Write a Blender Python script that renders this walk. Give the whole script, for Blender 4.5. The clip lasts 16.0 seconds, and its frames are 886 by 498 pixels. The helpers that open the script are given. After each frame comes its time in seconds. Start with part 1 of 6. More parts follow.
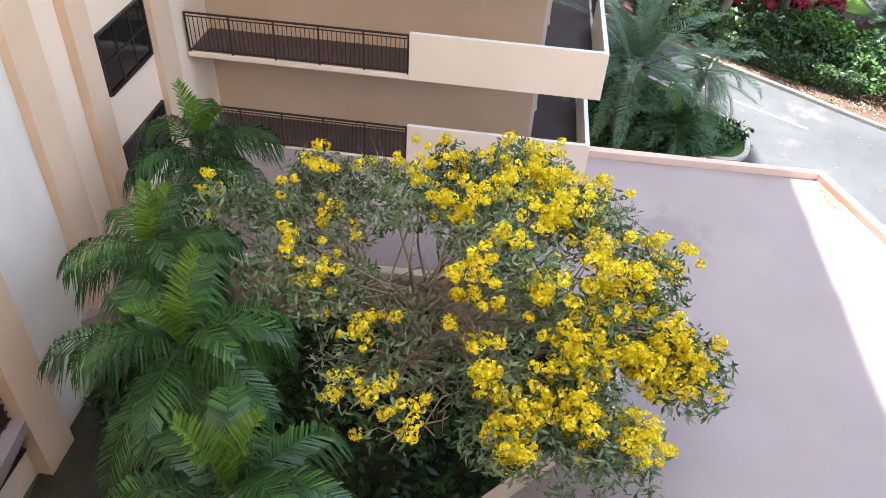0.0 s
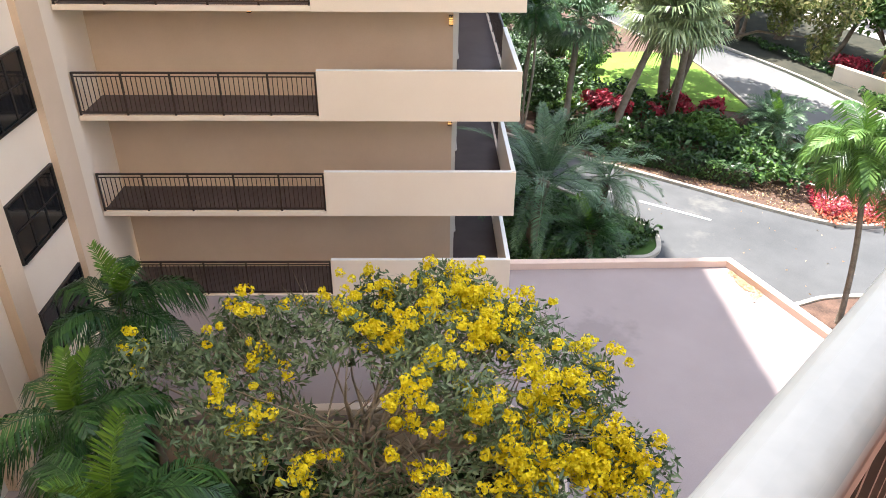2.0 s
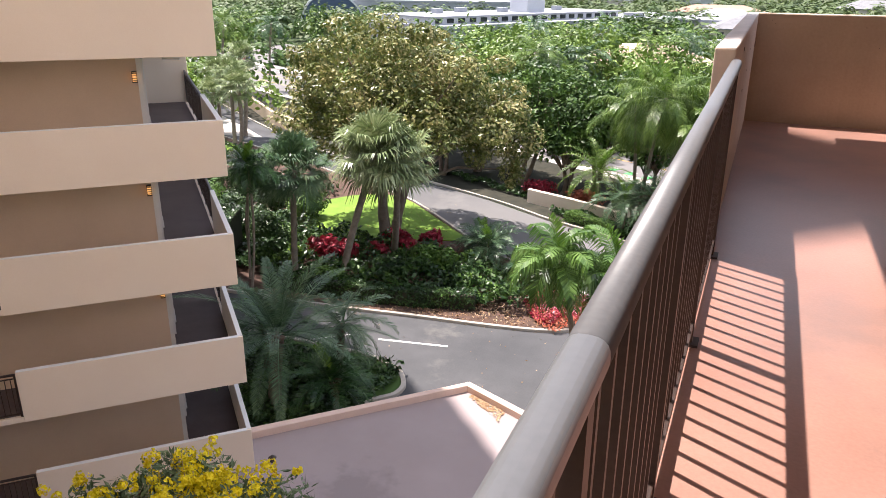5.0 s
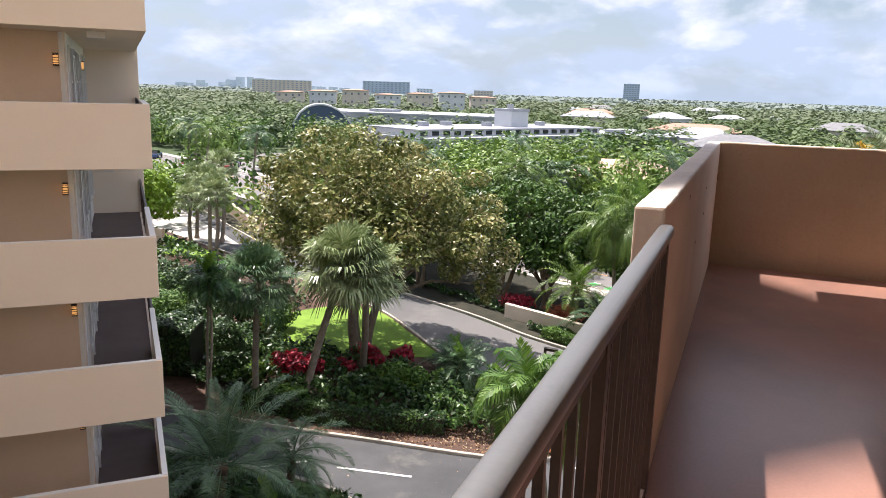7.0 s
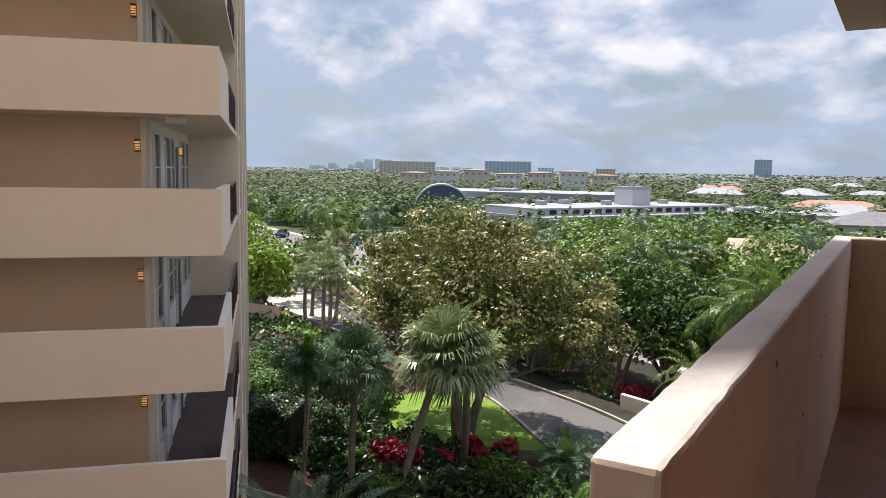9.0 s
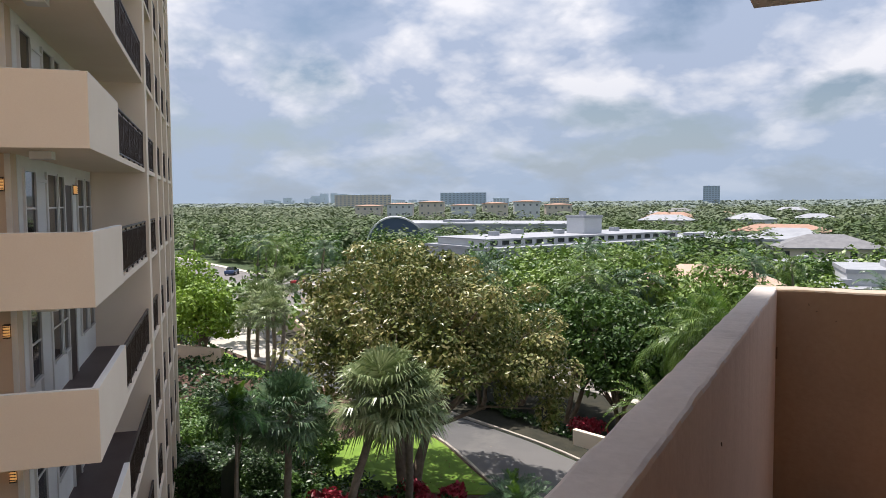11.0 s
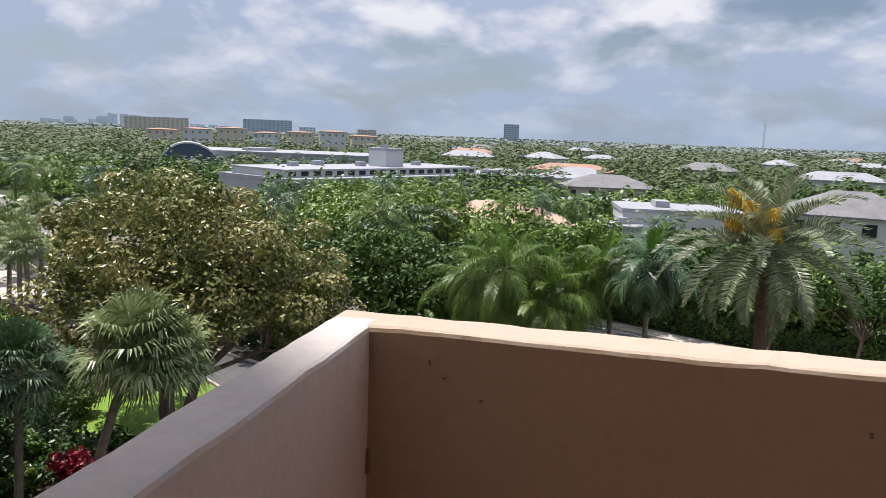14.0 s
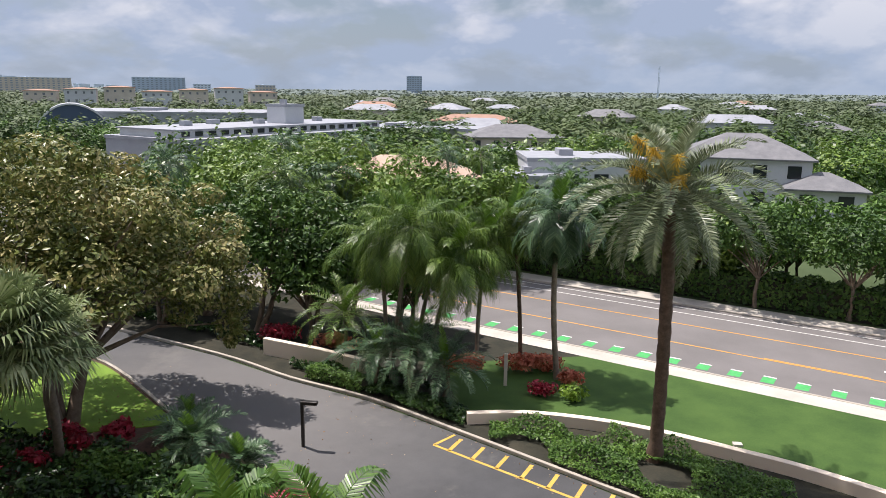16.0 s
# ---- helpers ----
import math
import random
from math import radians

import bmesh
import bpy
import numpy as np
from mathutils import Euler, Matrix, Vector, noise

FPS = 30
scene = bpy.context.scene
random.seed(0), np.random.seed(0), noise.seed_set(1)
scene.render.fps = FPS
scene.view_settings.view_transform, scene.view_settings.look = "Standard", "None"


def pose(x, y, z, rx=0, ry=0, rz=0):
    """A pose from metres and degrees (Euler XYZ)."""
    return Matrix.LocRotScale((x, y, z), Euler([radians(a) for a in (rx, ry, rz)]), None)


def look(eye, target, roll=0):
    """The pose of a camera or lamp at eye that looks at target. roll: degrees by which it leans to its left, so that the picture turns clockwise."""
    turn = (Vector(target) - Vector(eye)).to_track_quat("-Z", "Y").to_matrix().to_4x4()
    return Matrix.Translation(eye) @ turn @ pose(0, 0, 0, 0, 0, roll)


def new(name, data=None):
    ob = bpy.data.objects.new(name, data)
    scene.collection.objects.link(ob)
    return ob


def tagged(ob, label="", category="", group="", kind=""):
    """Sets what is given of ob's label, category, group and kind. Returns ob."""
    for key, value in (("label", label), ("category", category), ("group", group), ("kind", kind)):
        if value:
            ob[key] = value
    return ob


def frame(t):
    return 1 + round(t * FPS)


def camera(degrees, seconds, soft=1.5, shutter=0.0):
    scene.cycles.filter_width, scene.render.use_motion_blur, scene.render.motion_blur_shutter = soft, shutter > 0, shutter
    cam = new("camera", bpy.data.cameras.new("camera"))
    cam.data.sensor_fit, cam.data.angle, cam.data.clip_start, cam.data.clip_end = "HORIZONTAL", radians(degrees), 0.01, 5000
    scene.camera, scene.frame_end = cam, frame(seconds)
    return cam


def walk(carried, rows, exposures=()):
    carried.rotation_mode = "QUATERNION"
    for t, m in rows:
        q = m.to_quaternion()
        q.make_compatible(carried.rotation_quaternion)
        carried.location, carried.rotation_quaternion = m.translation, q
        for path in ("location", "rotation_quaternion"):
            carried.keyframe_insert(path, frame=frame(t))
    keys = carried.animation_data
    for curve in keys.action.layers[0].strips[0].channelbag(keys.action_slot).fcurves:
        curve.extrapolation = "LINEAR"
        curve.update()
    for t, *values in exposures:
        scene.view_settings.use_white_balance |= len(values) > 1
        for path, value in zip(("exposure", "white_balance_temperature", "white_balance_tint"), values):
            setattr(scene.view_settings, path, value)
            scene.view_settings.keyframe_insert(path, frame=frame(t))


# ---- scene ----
cam = camera(61.1, 16.0, soft=0.8)
PATH = [
    (0, (-0.1, -9.755, 1.204), (-1.256, -8.76, -0.09), 4.1),
    (0.5, (-0.138, -9.726, 1.279), (-1.325, -8.698, 0.04), 3.3),
    (1, (-0.056, -9.667, 1.312), (-1.283, -8.618, 0.131), 2.3),
    (1.5, (0.028, -9.714, 1.357), (-1.214, -8.607, 0.246), 1.3),
    (2, (0.065, -9.723, 1.37), (-1.12, -8.48, 0.345), 0.6),
    (2.5, (0.009, -9.798, 1.397), (-1.057, -8.41, 0.429), 0.9),
    (3, (0.023, -9.805, 1.431), (-0.953, -8.32, 0.514), 0.6),
    (3.5, (0.053, -9.703, 1.485), (-0.833, -8.117, 0.65), 0.5),
    (4, (0.109, -9.512, 1.494), (-0.732, -7.857, 0.751), 0.2),
    (4.5, (0.134, -9.322, 1.489), (-0.611, -7.609, 0.775), 0.6),
    (7, (0.25, -7.438, 1.528), (-0.478, -5.621, 1.119), 1.7),
    (7.5, (0.256, -7.033, 1.559), (-0.704, -5.303, 1.266), 2.1),
    (8, (0.22, -6.615, 1.574), (-0.796, -4.908, 1.338), 2.1),
    (8.5, (0.248, -6.176, 1.570), (-0.790, -4.481, 1.349), 1.0),
    (11, (0.280, -4.039, 1.594), (-0.659, -2.278, 1.467), -0.4),
    (11.5, (0.332, -3.665, 1.609), (-0.464, -1.835, 1.471), -0.6),
    (12, (0.390, -3.322, 1.624), (-0.180, -1.412, 1.458), -0.6),
    (12.5, (0.512, -2.967, 1.637), (0.038, -1.034, 1.442), -0.5),
    (13, (0.565, -2.630, 1.623), (0.191, -0.679, 1.392), 0.7),
    (13.5, (0.553, -2.095, 1.605), (0.221, -0.141, 1.341), 1.6),
    (14, (0.533, -1.571, 1.583), (0.080, 0.354, 1.283), 2.1),
    (14.5, (0.497, -1.222, 1.588), (0.028, 0.695, 1.263), 3.2),
    (15, (0.527, -0.938, 1.594), (0.077, 0.977, 1.234), 2.6),
    (15.5, (0.527, -0.602, 1.603), (0.127, 1.316, 1.202), 1.8),
    (16, (0.499, -0.264, 1.576), (0.289, 1.681, 1.161), 0.6),
]
walk(cam, [(t, look(eye, target, roll)) for t, eye, target, roll in PATH],
     exposures=[(0, 2.3, 6000, 10), (1.5, 2.15, 6150, 10), (2.5, 1.85, 6400, 11), (4.5, 1.25, 6500, 18), (7, 0.85, 6550, 16), (8.5, 0.48, 6550, 14), (11, 0.30, 6500, 13), (16, 0.2, 6450, 16)])

# ---- build ----
S2 = math.sqrt(0.5)
GZ = -12.3          # street level
FH = 2.62           # storey height
C0 = Vector((-10.63, 4.15, 0.0))      # outer corner of the facing wing
WING = Matrix(((S2, -S2, 0, C0.x), (S2, S2, 0, C0.y), (0, 0, 1, 0), (0, 0, 0, 1)))
RN, RT = Vector((0.457, 0.889, 0)), Vector((0.889, -0.457, 0))   # across and along the avenue

# ---- light ----
world = bpy.data.worlds.new("sky")
scene.world = world
world.use_nodes = True
SUN_TO = Vector((-0.40, 0.20, 1.0)).normalized()


def build_sky():
    nt = world.node_tree
    nt.nodes.clear()
    N, L = nt.nodes.new, nt.links.new
    out, bg = N("ShaderNodeOutputWorld"), N("ShaderNodeBackground")
    sky = N("ShaderNodeTexSky")
    sky.sky_type = "NISHITA"
    sky.sun_disc = False
    sky.sun_elevation = math.asin(SUN_TO.z)
    sky.sun_rotation = math.atan2(SUN_TO.x, SUN_TO.y)
    sky.air_density, sky.dust_density, sky.ozone_density = 1.0, 1.5, 1.5
    tc = N("ShaderNodeTexCoord")
    sep = N("ShaderNodeSeparateXYZ")
    L(tc.outputs["Generated"], sep.inputs[0])
    up = N("ShaderNodeMath"); up.operation = "ADD"; up.inputs[1].default_value = 0.42
    mx = N("ShaderNodeMath"); mx.operation = "MAXIMUM"; mx.inputs[1].default_value = 0.0
    L(sep.outputs[2], mx.inputs[0]); L(mx.outputs[0], up.inputs[0])
    dx = N("ShaderNodeMath"); dx.operation = "DIVIDE"
    dy = N("ShaderNodeMath"); dy.operation = "DIVIDE"
    L(sep.outputs[0], dx.inputs[0]); L(up.outputs[0], dx.inputs[1])
    L(sep.outputs[1], dy.inputs[0]); L(up.outputs[0], dy.inputs[1])
    co = N("ShaderNodeCombineXYZ")
    L(dx.outputs[0], co.inputs[0]); L(dy.outputs[0], co.inputs[1])
    n1 = N("ShaderNodeTexNoise"); n1.inputs["Scale"].default_value = 2.3; n1.inputs["Detail"].default_value = 10; n1.inputs["Roughness"].default_value = 0.52
    n1.inputs["Distortion"].default_value = 0.1
    n2 = N("ShaderNodeTexNoise"); n2.inputs["Scale"].default_value = 3.2; n2.inputs["Detail"].default_value = 9; n2.inputs["Roughness"].default_value = 0.55
    L(co.outputs[0], n1.inputs["Vector"])
    off = N("ShaderNodeVectorMath"); off.operation = "ADD"; off.inputs[1].default_value = (3.3, 1.2, 0.7)
    L(co.outputs[0], off.inputs[0]); L(off.outputs[0], n2.inputs["Vector"])
    # rounded cumulus heads
    puff = N("ShaderNodeTexVoronoi"); puff.feature = "SMOOTH_F1"; puff.inputs["Scale"].default_value = 4.2; puff.inputs["Detail"].default_value = 4; puff.inputs["Roughness"].default_value = 0.55; puff.inputs["Smoothness"].default_value = 0.35
    warp = N("ShaderNodeVectorMath"); warp.operation = "MULTIPLY_ADD"; warp.inputs[1].default_value = (0.22, 0.22, 0.22)
    L(n1.outputs["Color"], warp.inputs[0]); L(co.outputs[0], warp.inputs[2]); L(warp.outputs[0], puff.inputs["Vector"])
    head = N("ShaderNodeMath"); head.operation = "MULTIPLY_ADD"; head.inputs[1].default_value = -0.36
    L(puff.outputs["Distance"], head.inputs[0]); L(n2.outputs["Fac"], head.inputs[2])
    cover = N("ShaderNodeMapRange"); cover.inputs[1].default_value = 0.40; cover.inputs[2].default_value = 0.50
    L(n1.outputs["Fac"], cover.inputs[0])
    shade = N("ShaderNodeValToRGB")
    shade.color_ramp.elements[0].position, shade.color_ramp.elements[0].color = 0.04, (4.9, 5.9, 7.7, 1)
    shade.color_ramp.elements[1].position, shade.color_ramp.elements[1].color = 0.29, (10.0, 10.2, 10.7, 1)
    L(head.outputs[0], shade.inputs["Fac"])
    # bright haze just above the horizon
    hz = N("ShaderNodeMapRange"); hz.inputs[1].default_value = 0.0; hz.inputs[2].default_value = 0.16; hz.inputs[3].default_value = 0.85; hz.inputs[4].default_value = 0.0
    L(sep.outputs[2], hz.inputs[0])
    m1 = N("ShaderNodeMixRGB"); L(cover.outputs[0], m1.inputs[0]); L(sky.outputs[0], m1.inputs[1]); L(shade.outputs[0], m1.inputs[2])
    m2 = N("ShaderNodeMixRGB"); L(hz.outputs[0], m2.inputs[0]); L(m1.outputs[0], m2.inputs[1]); m2.inputs[2].default_value = (4.5, 5.7, 7.3, 1)
    # clouds round the high sun are brighter than those low down
    gain = N("ShaderNodeMapRange"); gain.inputs[1].default_value = 0.15; gain.inputs[2].default_value = 0.9; gain.inputs[3].default_value = 1.0; gain.inputs[4].default_value = 1.35
    L(sep.outputs[2], gain.inputs[0])
    mul = N("ShaderNodeVectorMath"); mul.operation = "SCALE"
    L(m2.outputs[0], mul.inputs[0]); L(gain.outputs[0], mul.inputs["Scale"])
    L(mul.outputs[0], bg.inputs["Color"])
    bg.inputs["Strength"].default_value = 0.072
    L(bg.outputs[0], out.inputs["Surface"])


build_sky()
sun = new("sun", bpy.data.lights.new("sun", "SUN"))
sun.data.energy, sun.data.angle, sun.data.color = 5.0, radians(0.6), (1.0, 0.95, 0.87)
sun.matrix_world = look(SUN_TO * 60, (0, 0, 0))


# ---- materials ----
def paint(name, a, b, rough=0.8, scale=3.0, fine=60.0, bump=0.15, metal=0.0, spec=0.4, stain=None, stain_at=0.62, island=0.0, objr=0.0, patch=None):
    """Two mixed colours at a broad and a fine scale, with relief."""
    m = bpy.data.materials.new(name)
    m.use_nodes = True
    nt = m.node_tree
    N, L = nt.nodes.new, nt.links.new
    p = nt.nodes["Principled BSDF"]
    p.inputs["Roughness"].default_value, p.inputs["Metallic"].default_value = rough, metal
    p.inputs["Specular IOR Level"].default_value = spec
    tc = N("ShaderNodeTexCoord")
    geo = N("ShaderNodeNewGeometry")
    big, small = N("ShaderNodeTexNoise"), N("ShaderNodeTexNoise")
    big.inputs["Scale"].default_value, big.inputs["Detail"].default_value, big.inputs["Roughness"].default_value = scale, 5, 0.6
    small.inputs["Scale"].default_value, small.inputs["Detail"].default_value = fine, 4
    L(geo.outputs["Position"], big.inputs["Vector"]); L(geo.outputs["Position"], small.inputs["Vector"])
    add = N("ShaderNodeMath"); add.operation = "MULTIPLY_ADD"; add.inputs[1].default_value = 0.45
    L(small.outputs["Fac"], add.inputs[0]); L(big.outputs["Fac"], add.inputs[2])
    rng = N("ShaderNodeMapRange"); rng.inputs[1].default_value = 0.5; rng.inputs[2].default_value = 0.95
    L(add.outputs[0], rng.inputs[0])
    fac = rng.outputs[0]
    if island or objr:
        src = geo.outputs["Random Per Island"]
        amount = island
        if objr:
            src, amount = N("ShaderNodeObjectInfo").outputs["Random"], objr
        mixv = N("ShaderNodeMix"); mixv.inputs[0].default_value = amount
        L(fac, mixv.inputs[2]); L(src, mixv.inputs[3])
        fac = mixv.outputs[0]
    mix = N("ShaderNodeMixRGB"); mix.inputs[1].default_value, mix.inputs[2].default_value = (*a, 1), (*b, 1)
    L(fac, mix.inputs[0])
    col = mix.outputs[0]
    if stain:
        sn = N("ShaderNodeTexNoise"); sn.inputs["Scale"].default_value = scale * 0.35; sn.inputs["Detail"].default_value = 8; sn.inputs["Roughness"].default_value = 0.7
        L(geo.outputs["Position"], sn.inputs["Vector"])
        sr = N("ShaderNodeMapRange"); sr.inputs[1].default_value = stain_at; sr.inputs[2].default_value = stain_at + 0.13; sr.inputs[4].default_value = 0.75
        L(sn.outputs["Fac"], sr.inputs[0])
        m2 = N("ShaderNodeMixRGB"); m2.inputs[2].default_value = (*stain, 1)
        L(sr.outputs[0], m2.inputs[0]); L(col, m2.inputs[1])
        col = m2.outputs[0]
    if patch:
        at, r, pcol = patch
        dist = N("ShaderNodeVectorMath"); dist.operation = "DISTANCE"; dist.inputs[1].default_value = at
        L(geo.outputs["Position"], dist.inputs[0])
        pn = N("ShaderNodeTexNoise"); pn.inputs["Scale"].default_value = 1.6; pn.inputs["Detail"].default_value = 7; pn.inputs["Roughness"].default_value = 0.65
        L(geo.outputs["Position"], pn.inputs["Vector"])
        wob = N("ShaderNodeMath"); wob.operation = "MULTIPLY_ADD"; wob.inputs[1].default_value = 3.4; wob.inputs[2].default_value = -1.7
        L(pn.outputs["Fac"], wob.inputs[0])
        dsum = N("ShaderNodeMath"); dsum.operation = "ADD"
        L(dist.outputs["Value"], dsum.inputs[0]); L(wob.outputs[0], dsum.inputs[1])
        pr = N("ShaderNodeMapRange"); pr.inputs[1].default_value = r * 0.35; pr.inputs[2].default_value = r; pr.inputs[3].default_value = 0.7; pr.inputs[4].default_value = 0.0
        L(dsum.outputs[0], pr.inputs[0])
        m3 = N("ShaderNodeMixRGB"); m3.inputs[2].default_value = (*pcol, 1)
        L(pr.outputs[0], m3.inputs[0]); L(col, m3.inputs[1])
        col = m3.outputs[0]
    L(col, p.inputs["Base Color"])
    if bump:
        bp = N("ShaderNodeBump"); bp.inputs["Strength"].default_value = bump; bp.inputs["Distance"].default_value = 0.01
        L(add.outputs[0], bp.inputs["Height"]); L(bp.outputs[0], p.inputs["Normal"])
    return m


def leafy(name, dark, mid, light, rough=0.45, trans=0.35, broad=0.6, each=0.55):
    """Leaves: colour by leaf and by broad patches, some light let through."""
    m = bpy.data.materials.new(name)
    m.use_nodes = True
    nt = m.node_tree
    N, L = nt.nodes.new, nt.links.new
    p, out = nt.nodes["Principled BSDF"], nt.nodes["Material Output"]
    p.inputs["Roughness"].default_value = rough
    p.inputs["Specular IOR Level"].default_value = 0.32
    geo = N("ShaderNodeNewGeometry")
    nz = N("ShaderNodeTexNoise"); nz.inputs["Scale"].default_value = broad; nz.inputs["Detail"].default_value = 3
    L(geo.outputs["Position"], nz.inputs["Vector"])
    mixv = N("ShaderNodeMath"); mixv.operation = "MULTIPLY_ADD"; mixv.inputs[1].default_value = each
    sub = N("ShaderNodeMath"); sub.operation = "MULTIPLY_ADD"; sub.inputs[1].default_value = 1.3; sub.inputs[2].default_value = -0.145 - each / 2
    L(nz.outputs["Fac"], sub.inputs[0])
    L(geo.outputs["Random Per Island"], mixv.inputs[0]); L(sub.outputs[0], mixv.inputs[2])
    r = N("ShaderNodeValToRGB")
    r.color_ramp.elements[0].position, r.color_ramp.elements[0].color = 0.05, (*dark, 1)
    r.color_ramp.elements[1].position, r.color_ramp.elements[1].color = 0.95, (*light, 1)
    e = r.color_ramp.elements.new(0.5); e.color = (*mid, 1)
    L(mixv.outputs[0], r.inputs["Fac"]); L(r.outputs[0], p.inputs["Base Color"])
    tr = N("ShaderNodeBsdfTranslucent"); L(r.outputs[0], tr.inputs["Color"])
    ms = N("ShaderNodeMixShader"); ms.inputs[0].default_value = trans * 0.55
    L(p.outputs[0], ms.inputs[1]); L(tr.outputs[0], ms.inputs[2]); L(ms.outputs[0], out.inputs["Surface"])
    return m


def plain(name, col, rough=0.5, metal=0.0, emit=0.0, ecol=None):
    m = bpy.data.materials.new(name)
    m.use_nodes = True
    p = m.node_tree.nodes["Principled BSDF"]
    p.inputs["Base Color"].default_value = (*col, 1)
    p.inputs["Roughness"].default_value, p.inputs["Metallic"].default_value = rough, metal
    if emit:
        p.inputs["Emission Color"].default_value = (*(ecol or col), 1)
        p.inputs["Emission Strength"].default_value = emit
    return m


M_STUCCO = paint("stucco_cream", (0.81, 0.68, 0.55), (0.86, 0.74, 0.61), 0.9, 0.5, 45, 0.25)
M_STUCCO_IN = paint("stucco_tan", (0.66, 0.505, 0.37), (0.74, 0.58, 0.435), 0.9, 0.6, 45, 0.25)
M_STUCCO_OWN = paint("stucco_walkway", (0.62, 0.50, 0.40), (0.72, 0.59, 0.48), 0.88, 1.6, 38, 0.5, stain=(0.34, 0.27, 0.22), stain_at=0.70)
# walkway stucco again, darker: the end parapet's shade is put into its colour
M_STUCCO_END_SHADE = paint("stucco_end_shaded", (0.42, 0.315, 0.225), (0.50, 0.385, 0.28), 0.9, 1.2, 34, 0.5, stain=(0.25, 0.185, 0.135), stain_at=0.68)
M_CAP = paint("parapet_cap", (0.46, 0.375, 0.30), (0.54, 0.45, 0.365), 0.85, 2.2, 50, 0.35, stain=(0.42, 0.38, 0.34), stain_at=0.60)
M_CAPG = paint("parapet_cap_worn", (0.58, 0.53, 0.50), (0.72, 0.66, 0.62), 0.85, 2.0, 50, 0.5, stain=(0.38, 0.35, 0.335), stain_at=0.54)
M_CRACK = plain("crack_dark", (0.22, 0.165, 0.125), 0.9)
M_WHITE = paint("white_paint", (0.70, 0.68, 0.64), (0.80, 0.78, 0.75), 0.7, 0.8, 40, 0.12)
M_TRIM = plain("trim_white", (0.72, 0.70, 0.67), 0.5)
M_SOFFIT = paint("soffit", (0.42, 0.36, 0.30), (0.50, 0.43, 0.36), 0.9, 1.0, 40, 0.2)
M_DECKF = paint("corridor_floor", (0.070, 0.050, 0.050), (0.105, 0.080, 0.080), 0.45, 1.2, 50, 0.1, spec=0.25)
M_TERRA = paint("terracotta_deck", (0.275, 0.146, 0.112), (0.38, 0.202, 0.155), 0.30, 1.0, 60, 0.10, spec=0.6, stain=(0.19, 0.13, 0.115), stain_at=0.52)
M_ROOF = paint("pink_roof", (0.295, 0.238, 0.232), (0.345, 0.284, 0.278), 0.75, 0.5, 30, 0.12, stain=(0.28, 0.23, 0.225), stain_at=0.70, patch=((-7.7, 4.3, -10.5), 1.15, (0.23, 0.19, 0.19)))
M_CURBROOF = paint("roof_kerb", (0.62, 0.45, 0.37), (0.72, 0.54, 0.45), 0.8, 0.9, 40, 0.2)
M_IRON = paint("brown_iron", (0.035, 0.022, 0.018), (0.055, 0.036, 0.030), 0.45, 6, 90, 0.05)
M_HANDRAIL = paint("handrail_paint", (0.120, 0.122, 0.128), (0.155, 0.157, 0.163), 0.38, 3, 80, 0.05, stain=(0.30, 0.30, 0.30), stain_at=0.72)
M_GLASS = plain("dark_glass", (0.012, 0.014, 0.016), 0.06)
M_FRAME = plain("dark_bronze_frame", (0.03, 0.025, 0.022), 0.4, 0.3)
M_DOOR = paint("brown_door", (0.05, 0.035, 0.03), (0.075, 0.05, 0.04), 0.45, 3, 60, 0.05)
M_LAMP = plain("amber_lamp_glass", (0.9, 0.5, 0.2), 0.3, 0, 0.35, (1.0, 0.5, 0.16))
M_ASPHALT = paint("asphalt", (0.054, 0.055, 0.058), (0.092, 0.092, 0.095), 0.9, 0.35, 45, 0.3, stain=(0.20, 0.19, 0.17), stain_at=0.62, patch=((-12.5, 30.0, GZ), 13.0, (0.185, 0.177, 0.172)))
M_ROADTOP = paint("avenue_asphalt", (0.155, 0.145, 0.14), (0.21, 0.195, 0.19), 0.9, 0.25, 40, 0.25)
M_CONC = paint("concrete", (0.46, 0.42, 0.37), (0.60, 0.55, 0.49), 0.9, 0.7, 40, 0.2)
M_KERB = paint("kerb_concrete", (0.38, 0.34, 0.29), (0.52, 0.47, 0.40), 0.9, 1.5, 40, 0.25)
M_LAWN = paint("lawn", (0.10, 0.19, 0.018), (0.20, 0.33, 0.04), 0.9, 0.7, 22, 0.8)
M_LAWND = paint("lawn_deep", (0.034, 0.080, 0.013), (0.068, 0.130, 0.025), 0.9, 0.5, 22, 0.8)
M_MULCH = paint("mulch", (0.050, 0.030, 0.022), (0.14, 0.080, 0.058), 0.95, 2.2, 18, 0.8)
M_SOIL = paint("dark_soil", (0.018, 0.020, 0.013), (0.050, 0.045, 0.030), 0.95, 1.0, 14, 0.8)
M_YELLOW = paint("road_yellow", (0.55, 0.34, 0.06), (0.68, 0.45, 0.10), 0.8, 2, 30, 0.1)
M_ORANGE = paint("road_orange", (0.62, 0.30, 0.05), (0.72, 0.38, 0.09), 0.8, 2, 30, 0.1)
M_LINE = paint("road_white", (0.62, 0.61, 0.58), (0.76, 0.75, 0.72), 0.8, 2, 30, 0.1)
M_GREENP = paint("bike_green", (0.06, 0.36, 0.10), (0.10, 0.46, 0.15), 0.8, 3, 30, 0.1)
M_LAND = paint("far_land", (0.030, 0.055, 0.016), (0.085, 0.115, 0.045), 0.95, 0.03, 0.4, 0.0)
M_BARK = paint("bark", (0.12, 0.085, 0.06), (0.24, 0.185, 0.14), 0.95, 3, 30, 0.8)
